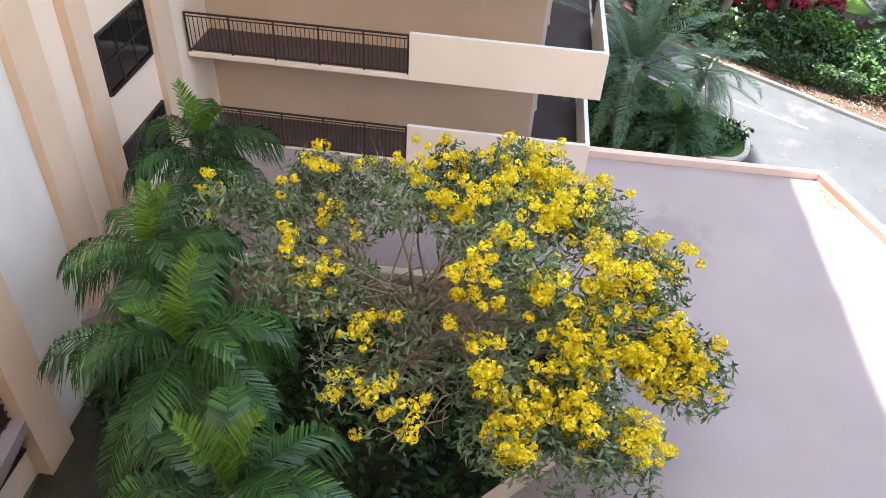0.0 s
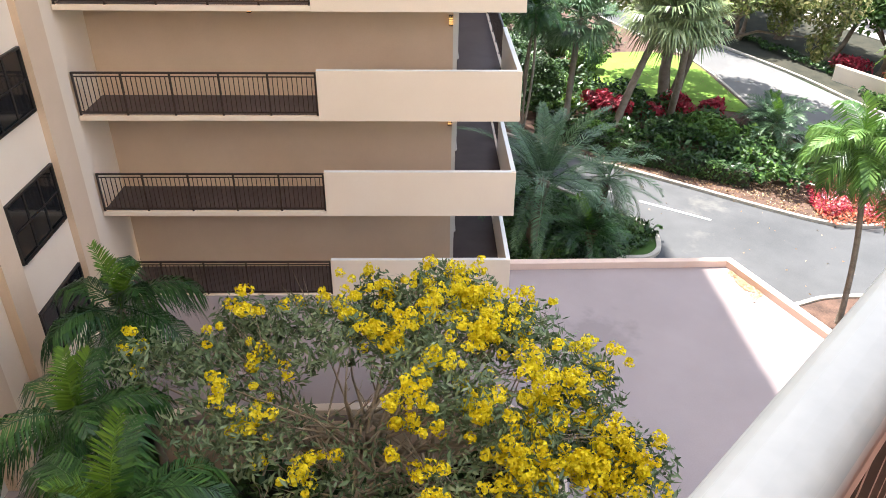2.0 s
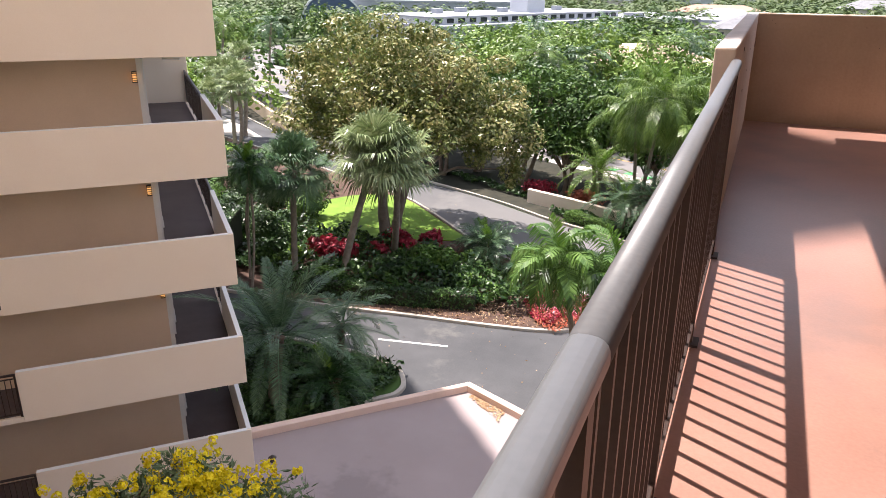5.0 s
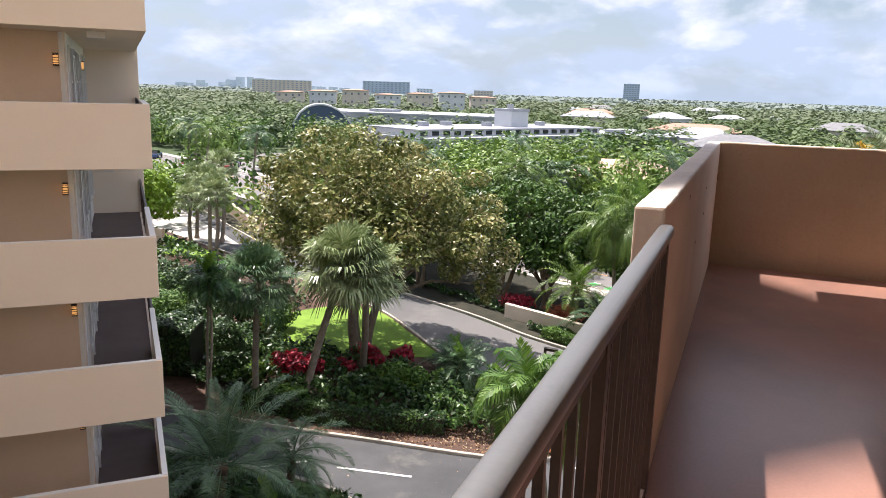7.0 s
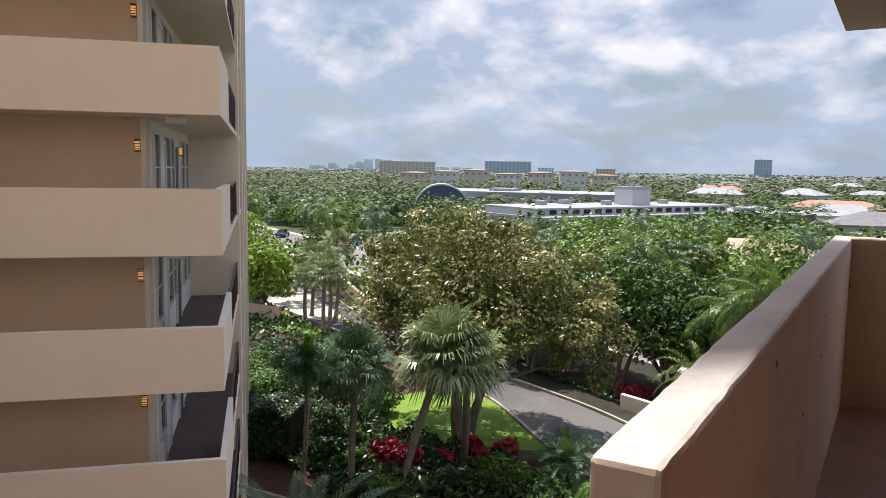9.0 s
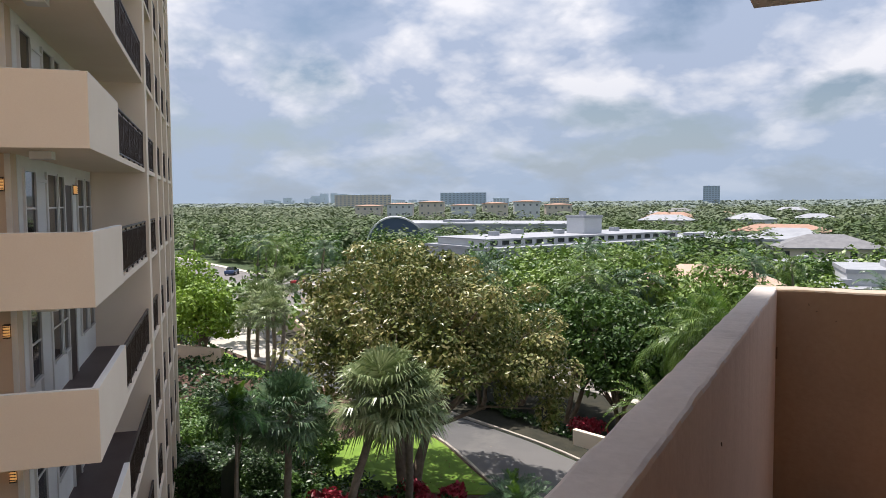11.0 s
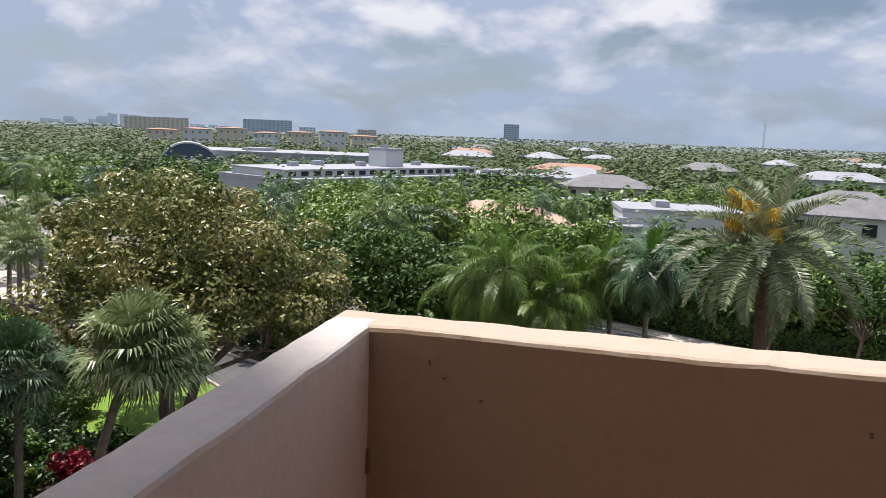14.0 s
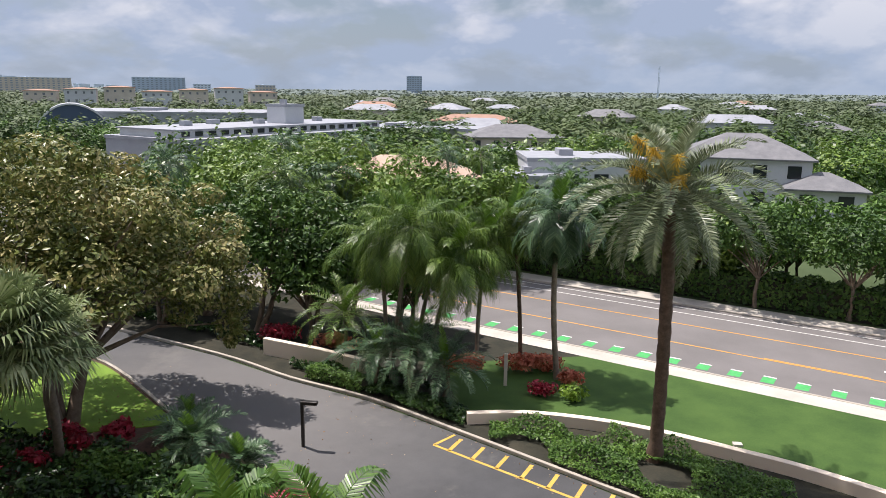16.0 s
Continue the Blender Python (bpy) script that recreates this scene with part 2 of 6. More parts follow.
M_PALMT = paint("palm_trunk", (0.16, 0.13, 0.10), (0.30, 0.25, 0.20), 0.9, 4, 25, 0.8)
M_DATET = paint("date_trunk", (0.075, 0.05, 0.035), (0.17, 0.115, 0.08), 0.95, 5, 25, 0.9)
M_TWIG = paint("pale_twigs", (0.26, 0.20, 0.14), (0.42, 0.34, 0.25), 0.9, 3, 30, 0.4)

L_PALM = leafy("leaf_palm", (0.009, 0.030, 0.009), (0.024, 0.072, 0.018), (0.075, 0.165, 0.036), 0.30, 0.12)
L_PALMY = leafy("leaf_palm_lime", (0.05, 0.11, 0.012), (0.10, 0.20, 0.02), (0.20, 0.34, 0.05), 0.4, 0.35)
L_CABB = leafy("leaf_cabbage_palm", (0.085, 0.130, 0.048), (0.225, 0.290, 0.125), (0.500, 0.550, 0.320), 0.30, 0.2)
L_DATE = leafy("leaf_date", (0.070, 0.098, 0.050), (0.165, 0.205, 0.110), (0.330, 0.375, 0.225), 0.34, 0.15)
L_CYCAD = leafy("leaf_cycad", (0.026, 0.060, 0.028), (0.075, 0.140, 0.066), (0.180, 0.265, 0.135), 0.36, 0.15)
L_QUEEN = leafy("leaf_queen", (0.034, 0.075, 0.011), (0.095, 0.165, 0.028), (0.225, 0.320, 0.072), 0.36, 0.25)
L_TWIN = leafy("leaf_twin_palm", (0.022, 0.062, 0.012), (0.062, 0.135, 0.024), (0.155, 0.265, 0.060), 0.34, 0.25)
L_SEAG = leafy("leaf_sea_grape", (0.038, 0.062, 0.011), (0.165, 0.195, 0.048), (0.580, 0.495, 0.235), 0.34, 0.25, 0.5)
L_DARK = leafy("leaf_dark_tree", (0.018, 0.044, 0.009), (0.050, 0.108, 0.019), (0.130, 0.225, 0.042), 0.45, 0.35, 0.5)
L_MID = leafy("leaf_mid_tree", (0.034, 0.078, 0.012), (0.125, 0.210, 0.034), (0.270, 0.375, 0.080), 0.42, 0.3, 0.14)
L_LIME = leafy("leaf_lime", (0.09, 0.17, 0.015), (0.19, 0.31, 0.03), (0.33, 0.45, 0.07), 0.45, 0.4)
L_GREY = leafy("leaf_grey_green", (0.055, 0.088, 0.038), (0.140, 0.195, 0.092), (0.290, 0.355, 0.200), 0.6, 0.25)
L_FLOW = leafy("flower_yellow", (0.66, 0.50, 0.004), (0.88, 0.72, 0.010), (0.92, 0.82, 0.06), 0.6, 0.35)
L_RED = leafy("leaf_red", (0.09, 0.006, 0.012), (0.30, 0.015, 0.035), (0.55, 0.06, 0.10), 0.45, 0.3, 1.2)
L_CORAL = leafy("leaf_coral", (0.30, 0.06, 0.03), (0.52, 0.14, 0.08), (0.65, 0.28, 0.17), 0.5, 0.3, 1.2)
L_PINK = leafy("flower_pink", (0.45, 0.16, 0.20), (0.62, 0.36, 0.40), (0.80, 0.70, 0.70), 0.5, 0.3, 1.2)
L_SHRUB = leafy("leaf_shrub", (0.008, 0.024, 0.006), (0.025, 0.062, 0.014), (0.085, 0.160, 0.034), 0.36, 0.2, 0.9)
L_HEDGE = leafy("leaf_hedge", (0.030, 0.075, 0.014), (0.080, 0.165, 0.028), (0.175, 0.300, 0.058), 0.45, 0.3, 0.9)
L_LITTER = leafy("leaf_litter", (0.20, 0.10, 0.05), (0.35, 0.22, 0.12), (0.55, 0.45, 0.30), 0.8, 0.1)
L_DATEF = leafy("date_fruit", (0.50, 0.29, 0.02), (0.68, 0.43, 0.04), (0.80, 0.56, 0.10), 0.6, 0.2)
# distance haze put into the leaf colours: paler and greyer towards the horizon
L_FAR2 = leafy("distant_canopy_hazed", (0.075, 0.105, 0.055), (0.125, 0.160, 0.085), (0.20, 0.23, 0.135), 0.7, 0.25, 0.02, 0.2)
L_FAR3 = leafy("horizon_canopy_hazed", (0.17, 0.21, 0.19), (0.21, 0.25, 0.225), (0.26, 0.295, 0.265), 0.8, 0.2, 0.01, 0.15)
L_FARW = leafy("far_woods", (0.030, 0.062, 0.020), (0.081, 0.125, 0.040), (0.163, 0.206, 0.081), 0.6, 0.3, 0.05, 0.25)


# ---- mesh helpers ----
def box(bm, x0, y0, z0, x1, y1, z1, m=None, bevel=0.0):
    cx, cy, cz = (x0 + x1) / 2, (y0 + y1) / 2, (z0 + z1) / 2
    mat4 = Matrix.Translation((cx, cy, cz)) @ Matrix.Diagonal((abs(x1 - x0), abs(y1 - y0), abs(z1 - z0), 1))
    if m is not None:
        mat4 = m @ mat4
    r = bmesh.ops.create_cube(bm, size=1, matrix=mat4)
    if bevel:
        edges = list({e for v in r["verts"] for e in v.link_edges})
        bmesh.ops.bevel(bm, geom=edges, offset=bevel, segments=2, affect="EDGES", profile=0.5)
    return r["verts"]


def obj_from(name, bm, material, smooth=False):
    me = bpy.data.meshes.new(name)
    bmesh.ops.recalc_face_normals(bm, faces=bm.faces)
    bm.to_mesh(me)
    bm.free()
    me.materials.append(material)
    if smooth:
        me.shade_smooth()
    return new(name, me)


def part(name, bm, material, parent, label="", smooth=False):
    ob = obj_from(name, bm, material, smooth)
    ob.parent = parent
    return tagged(ob, label)


def raw(name, verts, faces, material, parent=None, smooth=False):
    me = bpy.data.meshes.new(name)
    me.from_pydata(verts, [], faces)
    me.materials.append(material)
    if smooth:
        me.shade_smooth()
    ob = new(name, me)
    if parent:
        ob.parent = parent
    return ob


def thing(name, label, category, loc=(0, 0, 0), group="", kind=""):
    ob = new(name)
    ob.empty_display_size = 0.2
    ob.location = loc
    return tagged(ob, label, category, group, kind)


def at_world(parent, ob):
    """Hang ob, whose mesh is in world metres, under parent."""
    ob.parent = parent
    ob.matrix_parent_inverse = parent.matrix_basis.inverted()
    return ob


def slab(name, pts, z0, z1, material, label="", kind="structure", category=""):
    bm = bmesh.new()
    vs = [bm.verts.new((x, y, z1)) for x, y in pts]
    f = bm.faces.new(vs)
    r = bmesh.ops.extrude_face_region(bm, geom=[f])
    for v in r["geom"]:
        if isinstance(v, bmesh.types.BMVert):
            v.co.z = z0
    bmesh.ops.triangulate(bm, faces=[f for f in bm.faces if len(f.verts) > 4])
    ob = obj_from(name, bm, material)
    return tagged(ob, label, category or name, kind=kind)


def tube(verts, faces, pts, radii, sides=7):
    """A tapered tube along pts, appended to verts and faces."""
    base = len(verts)
    up = Vector((0.13, 0.21, 1)).normalized()
    for i, (p, r) in enumerate(zip(pts, radii)):
        a = pts[max(i - 1, 0)]
        b = pts[min(i + 1, len(pts) - 1)]
        d = (Vector(b) - Vector(a)).normalized()
        s = d.cross(up)
        if s.length < 1e-3:
            s = d.cross(Vector((1, 0, 0)))
        s.normalize()
        q = s.cross(d)
        for k in range(sides):
            w = 2 * math.pi * k / sides
            v = Vector(p) + (s * math.cos(w) + q * math.sin(w)) * r
            verts.append(tuple(v))
    for i in range(len(pts) - 1):
        for k in range(sides):
            a = base + i * sides + k
            b = base + i * sides + (k + 1) % sides
            faces.append((a, b, b + sides, a + sides))
    faces.append(tuple(base + (len(pts) - 1) * sides + k for k in range(sides)))


def kerb_line(name, pts, width, h, material, label, closed=False, z=GZ, category="kerb"):
    """A kerb or low wall of real height along a line."""
    n = len(pts)
    P = [Vector((x, y, 0)) for x, y in pts]
    verts, faces = [], []
    for i in range(n):
        a = P[i - 1] if (i or closed) else P[i]
        b = P[(i + 1) % n] if (i < n - 1 or closed) else P[i]
        d = (b - a).normalized()
        s = Vector((-d.y, d.x, 0)) * width / 2
        for off, zz in ((s, z), (s, z + h - 0.015), (s * 0.85, z + h), (-s * 0.85, z + h), (-s, z + h - 0.015), (-s, z)):
            v = P[i] + off
            verts.append((v.x, v.y, zz))
    last = n if closed else n - 1
    for i in range(last):
        for k in range(5):
            a, b = i * 6 + k, ((i + 1) % n) * 6 + k
            faces.append((a, b, b + 1, a + 1))
    if not closed:
        faces.append(tuple(range(6)))
        faces.append(tuple(range((n - 1) * 6, n * 6)))
    ob = raw(name, verts, faces, material)
    return tagged(ob, label, category, kind="structure")


def smooth_line(pts, n=6):
    """Points of a Catmull-Rom curve through pts."""
    out = []
    for i in range(len(pts) - 1):
        p0 = Vector(pts[max(i - 1, 0)]); p1 = Vector(pts[i]); p2 = Vector(pts[i + 1]); p3 = Vector(pts[min(i + 2, len(pts) - 1)])
        for k in range(n):
            t = k / n
            v = 0.5 * ((2 * p1) + (p2 - p0) * t + (2 * p0 - 5 * p1 + 4 * p2 - p3) * t * t + (3 * p1 - p0 - 3 * p2 + p3) * t ** 3)
            out.append(tuple(v))
    out.append(tuple(pts[-1]))
    return out


# ---- ground and roads ----
def build_ground():
    bm = bmesh.new()
    bmesh.ops.create_grid(bm, x_segments=8, y_segments=8, size=4200, matrix=Matrix.Translation((0, 0, GZ - 0.03)))
    tagged(obj_from("ground", bm, M_LAND), "green and brown suburban ground reaching the horizon", "ground", kind="structure")
    drive = [(-90, 84), (-56, 61.5), (-38, 46.6), (-27, 40.9), (-15.4, 35.8), (-10.5, 33.0), (-6.25, 31.1), (-2.1, 28.4), (2.5, 25.3), (8, 21.5),
             (14, 16), (17, 8), (17, 2), (-3, 2), (-11, 6), (-45, 6), (-90, 40)]
    slab("road", drive, GZ - 0.02, GZ + 0.02, M_ASPHALT, "grey asphalt entrance drive with fallen leaves", category="road")

    def rd(t, n):
        v = RT * t + RN * n
        return (v.x, v.y)
    slab("road", [rd(-260, 37.15), rd(160, 37.15), rd(160, 48.9), rd(-260, 48.9)], GZ - 0.02, GZ + 0.015, M_ROADTOP, "wide sunlit asphalt avenue with painted lanes", category="road")
    slab("pavement", [rd(-260, 35.75), rd(160, 35.75), rd(160, 37.0), rd(-260, 37.0)], GZ - 0.02, GZ + 0.10, M_CONC, "pale concrete pavement beside the avenue", category="pavement")
    slab("pavement", [rd(-260, 49.0), rd(160, 49.0), rd(160, 50.6), rd(-260, 50.6)], GZ - 0.02, GZ + 0.10, M_CONC, "far pale concrete pavement of the avenue", category="pavement")
    kerb_line("kerb", [rd(-260, 37.07), rd(-20, 37.07), rd(160, 37.07)], 0.14, 0.13, M_KERB, "concrete kerb of the avenue")
    kerb_line("kerb", [rd(-260, 48.95), rd(-20, 48.95), rd(160, 48.95)], 0.14, 0.13, M_KERB, "far concrete kerb of the avenue")
    z = GZ + 0.021

    def stripe(name, t0, t1, n0, n1, m, label, cat="road marking"):
        slab(name, [rd(t0, n0), rd(t1, n0), rd(t1, n1), rd(t0, n1)], z - 0.004, z, m, label, category=cat)
    stripe("edge_line", -120, 120, 37.28, 37.38, M_LINE, "white painted edge line of the avenue")
    stripe("centre_line", -120, 120, 41.05, 41.17, M_ORANGE, "orange painted turn lane line")
    stripe("centre_line", -120, 120, 44.75, 44.87, M_ORANGE, "orange painted turn lane line")
    stripe("centre_line", -6.0, -1.0, 41.22, 41.32, M_ORANGE, "short double orange lane line")
    stripe("edge_line", -120, 120, 47.15, 47.25, M_LINE, "white painted lane line of the avenue")
    stripe("edge_line", -120, 120, 48.35, 48.45, M_LINE, "white painted lane line of the avenue")
    stripe("lane_arrow", -0.5, 2.0, 42.6, 42.8, M_LINE, "white painted lane arrow shaft")
    for i in range(-6, 22):
        t0 = -20.9 + 1.57 * i - 0.30
        bm = bmesh.new()
        a, b, c, d = rd(t0, 37.62), rd(t0 + 0.62, 37.62), rd(t0 + 0.62, 38.42), rd(t0, 38.42)
        bm.faces.new([bm.verts.new((*q, z)) for q in (a, b, c, d)])
        ob = obj_from("bike_lane_block", bm, M_GREENP)
        tagged(ob, "green painted bike lane block on the asphalt", "road marking", "bike lane blocks", "structure")
        bm = bmesh.new()
        a, b, c, d = rd(t0, 38.46), rd(t0 + 0.62, 38.46), rd(t0 + 0.62, 38.60), rd(t0, 38.60)
        bm.faces.new([bm.verts.new((*q, z)) for q in (a, b, c, d)])
        part("white_bar", bm, M_LINE, ob, "white painted bar")

    # planted island with the lawn between the two drives
    isl = smooth_line([(-60, 15.6, 0), (-30, 16.2, 0), (-18, 16.8, 0), (-12.5, 17.5, 0), (-8.0, 18.1, 0), (-5.9, 18.8, 0), (-4.95, 20.2, 0), (-5.1, 21.7, 0), (-6.6, 23.2, 0), (-10, 25.2, 0), (-13.3, 27.6, 0), (-19.5, 33.2, 0), (-24, 35.7, 0), (-37, 42, 0), (-60, 52, 0)], 5)
    pts = [(x, y) for x, y, _ in isl]
    slab("planting_bed", pts, GZ - 0.02, GZ + 0.08, M_MULCH, "reddish mulch planting bed of the island", category="planting bed")
    kerb_line("kerb", pts, 0.16, 0.15, M_KERB, "pale concrete kerb round the planted island")
    lawn = smooth_line([(-13.6, 27.6, 0), (-16.8, 26.3, 0), (-20.5, 25.3, 0), (-23.4, 26.3, 0), (-25.2, 28.6, 0), (-25.0, 31.0, 0), (-23.6, 33.2, 0), (-21.6, 34.0, 0), (-19.6, 33.0, 0), (-16.5, 30.2, 0), (-13.6, 27.6, 0)], 4)[:-1]
    slab("lawn", [(x, y) for x, y, _ in lawn], GZ + 0.05, GZ + 0.12, M_LAWN, "bright green mown lawn with fallen leaves", category="lawn")
    slab("lawn", [(-52, 48), (-40, 42.3), (-38, 41), (-44, 40), (-54, 45)], GZ + 0.05, GZ + 0.12, M_LAWN, "bright green strip of lawn beside the drive", category="lawn")
    # bed beside the wing
    b2 = smooth_line([(-24, 13.2, 0), (-14, 13.6, 0), (-11.3, 13.2, 0), (-10.3, 12.3, 0), (-10.2, 11.4, 0), (-10.8, 10.4, 0), (-9.0, 9.4, 0)], 6)
    b2 = [(x, y) for x, y, _ in b2]
    slab("planting_bed", b2 + [(-9.0, 4), (-24, 4)], GZ - 0.02, GZ + 0.08, M_LAWND, "planting bed with ground cover beside the wing", category="planting bed")
    kerb_line("kerb", b2, 0.18, 0.16, M_KERB, "pale concrete kerb round the corner bed")
    # bed of the two palms
    b3 = smooth_line([(-6.5, 10.6, 0), (-5.4, 12.0, 0), (-4.8, 13.2, 0), (-3.6, 14.5, 0), (-2.4, 15.6, 0), (-0.9, 16.4, 0), (1.4, 16.0, 0), (5.0, 14.0, 0), (6.0, 10, 0)], 5)
    b3 = [(x, y) for x, y, _ in b3]
    slab("planting_bed", b3 + [(6, 5), (-6, 8)], GZ - 0.02, GZ + 0.08, M_MULCH, "reddish mulch bed under two palms", category="planting bed")
    kerb_line("kerb", b3, 0.16, 0.15, M_KERB, "pale concrete kerb round the mulch bed")
    # verge between the drive and the avenue
    kb = smooth_line([(-60, 62.8, 0), (-38, 46.8, 0), (-27, 41.1, 0), (-15.4, 36.0, 0), (-10.5, 33.2, 0), (-6.25, 31.3, 0), (-2.1, 28.6, 0), (2.5, 25.5, 0), (8, 21.7, 0), (14, 16.2, 0), (17.4, 8, 0)], 5)
    kb = [(x, y) for x, y, _ in kb]
    kerb_line("kerb", kb, 0.16, 0.14, M_KERB, "leaf-strewn concrete kerb along the drive")
    slab("planting_bed", kb + [rd(60, 20), rd(60, 35.7), rd(-110, 35.7)], GZ - 0.02, GZ + 0.06, M_SOIL, "dark mulched verge between drive and avenue", category="planting bed")
    w2 = [(x, y) for x, y, _ in smooth_line([(-1.6, 29.3, 0), (0.8, 29.7, 0), (3.4, 29.45, 0), (5.9, 28.75, 0), (9.0, 27.3, 0), (12, 25.6, 0), (18, 21, 0), (26, 14, 0)], 5)]
    slab("lawn", w2 + [rd(40, 20), rd(40, 35.74), rd(-14.0, 35.74), (-3.2, 36.2), (-2.8, 33.5)], GZ + 0.0, GZ + 0.10, M_LAWND, "deep green clipped verge lawn", category="lawn")
    kerb_line("garden_wall", w2, 0.32, 0.55, M_STUCCO, "low curved cream garden wall", category="wall")
    kerb_line("garden_wall", [(-12.9, 36.4), (-9.7, 35.2), (-6.6, 33.7)], 0.32, 0.95, M_STUCCO, "low cream garden wall beside the drive", category="wall")
    kerb_line("garden_wall", [(-62, 44), (-52, 42.5), (-46, 42.8)], 0.35, 1.5, M_STUCCO_IN, "far tan garden wall", category="wall")
    kerb_line("garden_wall", [(-56, 63.3), (-44, 52.5), (-36, 47.2)], 0.35, 1.3, M_STUCCO_IN, "tan boundary wall along the far drive", category="wall")
    # markings of the drive
    def line(name, p, q, w, m, label):
        d = (Vector(q) - Vector(p)).normalized()
        s = Vector((-d.y, d.x)) * w / 2
        P, Q = Vector(p), Vector(q)
        slab(name, [tuple(P + s), tuple(P - s), tuple(Q - s), tuple(Q + s)], GZ + 0.02, GZ + 0.025, m, label, category="road marking")
    line("drive_line", (-12.75, 15.06), (-9.95, 15.6), 0.12, M_LINE, "white painted line on the drive")
    line("drive_line", (-15.3, 11.3 + 2.6), (-14.0, 15.0), 0.12, M_LINE, "white painted bay line on the drive")
    line("drive_arrow", (-4.4, 18.5), (-3.0, 19.0), 0.16, M_LINE, "white painted arrow on the drive")
    line("drive_arrow", (-4.6, 18.9), (-4.0, 18.2), 0.14, M_LINE, "white painted arrow head on the drive")
    line("hatch_line", (-2.75, 27.2), (8.0, 20.4), 0.13, M_YELLOW, "yellow painted hatching border")
    line("hatch_line", (-2.75, 27.2), (-2.0, 28.2), 0.13, M_YELLOW, "yellow painted hatching border")
    for i in range(11):
        f = 0.06 + i * 0.088
        p = Vector((-2.75, 27.2)).lerp(Vector((8.0, 20.4)), f)
        line("hatch_stripe", tuple(p), tuple(p + Vector((0.75 - 0.35, 1.05))), 0.16, M_YELLOW, "yellow painted hatching stripe")


build_ground()


# ---- podium roof with the planted well ----
def build_podium():
    zr = -10.5
    wl = [(-4.75, -15.0), (-4.75, -1.3), (-6.2, 0.55), (-7.85, 0.55), (-13.1, -5.1), (-13.0, -8.6)]
    outer = [(2.0, 6.05), (-6.95, 10.0), (-11.6, 5.15), (-18.6, -2.0), (-18.6, -4.6), (-2.5, -19.1), (2.0, -19.1)]
    bm = bmesh.new()
    vo = [bm.verts.new((x, y, zr)) for x, y in outer]
    vi = [bm.verts.new((x, y, zr)) for x, y in wl]
    eo = [bm.edges.new((vo[i], vo[(i + 1) % len(vo)])) for i in range(len(vo))]
    ei = [bm.edges.new((vi[i], vi[(i + 1) % len(vi)])) for i in range(len(vi))]
    r = bmesh.ops.triangle_fill(bm, use_beauty=True, edges=eo + ei)
    for f in list(bm.faces):
        c = f.calc_center_median()
        inside = False
        for i in range(len(wl)):
            (x1, y1), (x2, y2) = wl[i], wl[i - 1]
            if (y1 > c.y) != (y2 > c.y) and c.x < (x2 - x1) * (c.y - y1) / (y2 - y1) + x1:
                inside = not inside
        if inside:
            bm.faces.remove(f)
    ex = bmesh.ops.extrude_face_region(bm, geom=list(bm.faces))
    for v in ex["geom"]:
        if isinstance(v, bmesh.types.BMVert):
            v.co.z = zr - 0.28
    tagged(obj_from("podium_roof", bm, M_ROOF), "flat pink painted roof of the car park with stains", "roof", kind="structure")
    kerb_line("roof_kerb", [(2.0, 6.05), (-6.95, 10.0), (-11.6, 5.2)], 0.26, 0.22, M_CURBROOF, "raised salmon kerb along the roof edge", z=zr, category="roof kerb")
    kerb_line("well_kerb", [(-4.75, -15.0), (-4.75, -1.3), (-6.2, 0.55), (-7.85, 0.55), (-13.1, -5.1)], 0.24, 0.16, M_STUCCO_OWN, "stucco kerb round the planted well", z=zr, category="kerb")
    # walls below the roof
    wv = [(-4.72, -15.0), (-4.72, -1.3), (-6.2, 0.6), (-7.87, 0.6), (-13.2, -5.1)]
    kerb_line("wall_well", wv, 0.2, 1.62, M_STUCCO_IN, "tan wall of the planted well", z=GZ - 0.1, category="wall")
    ov = [(2.0, 6.0), (-6.9, 9.9), (-11.6, 5.1)]
    kerb_line("wall_podium", ov, 0.2, 1.6, M_STUCCO, "cream podium wall above the drive", z=GZ - 0.1, category="wall")
    slab("soil_bed", [(-4.8, -15), (-4.8, -1.3), (-6.2, 0.5), (-7.9, 0.5), (-13.1, -5.2), (-13, -9)], GZ - 0.02, GZ + 0.04, M_SOIL, "dark planted soil in the well", category="soil")
    # gravel and leaves caught in the outer corner
    vs, fs = [], []
    rnd = random.Random(5)
    for i in range(260):
        a, b = rnd.random(), rnd.random() ** 1.5
        x, y = -6.75 + a * 1.25, 9.72 - a * 0.52 - b * 0.42 * (0.3 + a)
        s = rnd.uniform(0.02, 0.05)
        w = rnd.uniform(0, 6.28)
        k = len(vs)
        for j in range(4):
            q = w + j * 1.57
            vs.append((x + math.cos(q) * s, y + math.sin(q) * s, zr + 0.012 + rnd.uniform(0, 0.03)))
        fs.append((k, k + 1, k + 2, k + 3))
    tagged(raw("leaf_litter", vs, fs, L_LITTER), "dry leaves caught in the roof corner", "leaf litter", kind="stuff")
    v = thing("roof_vent", "small dark roof drain vent", "roof vent", (-10.35, 4.55, zr))
    bm = bmesh.new()
    bmesh.ops.create_cone(bm, cap_ends=True, segments=12, radius1=0.07, radius2=0.06, depth=0.12, matrix=Matrix.Translation((0, 0, 0.06)))
    part("pipe", bm, M_IRON, v)
    bm = bmesh.new()
    bmesh.ops.create_cone(bm, cap_ends=True, segments=12, radius1=0.11, radius2=0.03, depth=0.06, matrix=Matrix.Translation((0, 0, 0.15)))
    part("cap", bm, M_IRON, v)


build_podium()


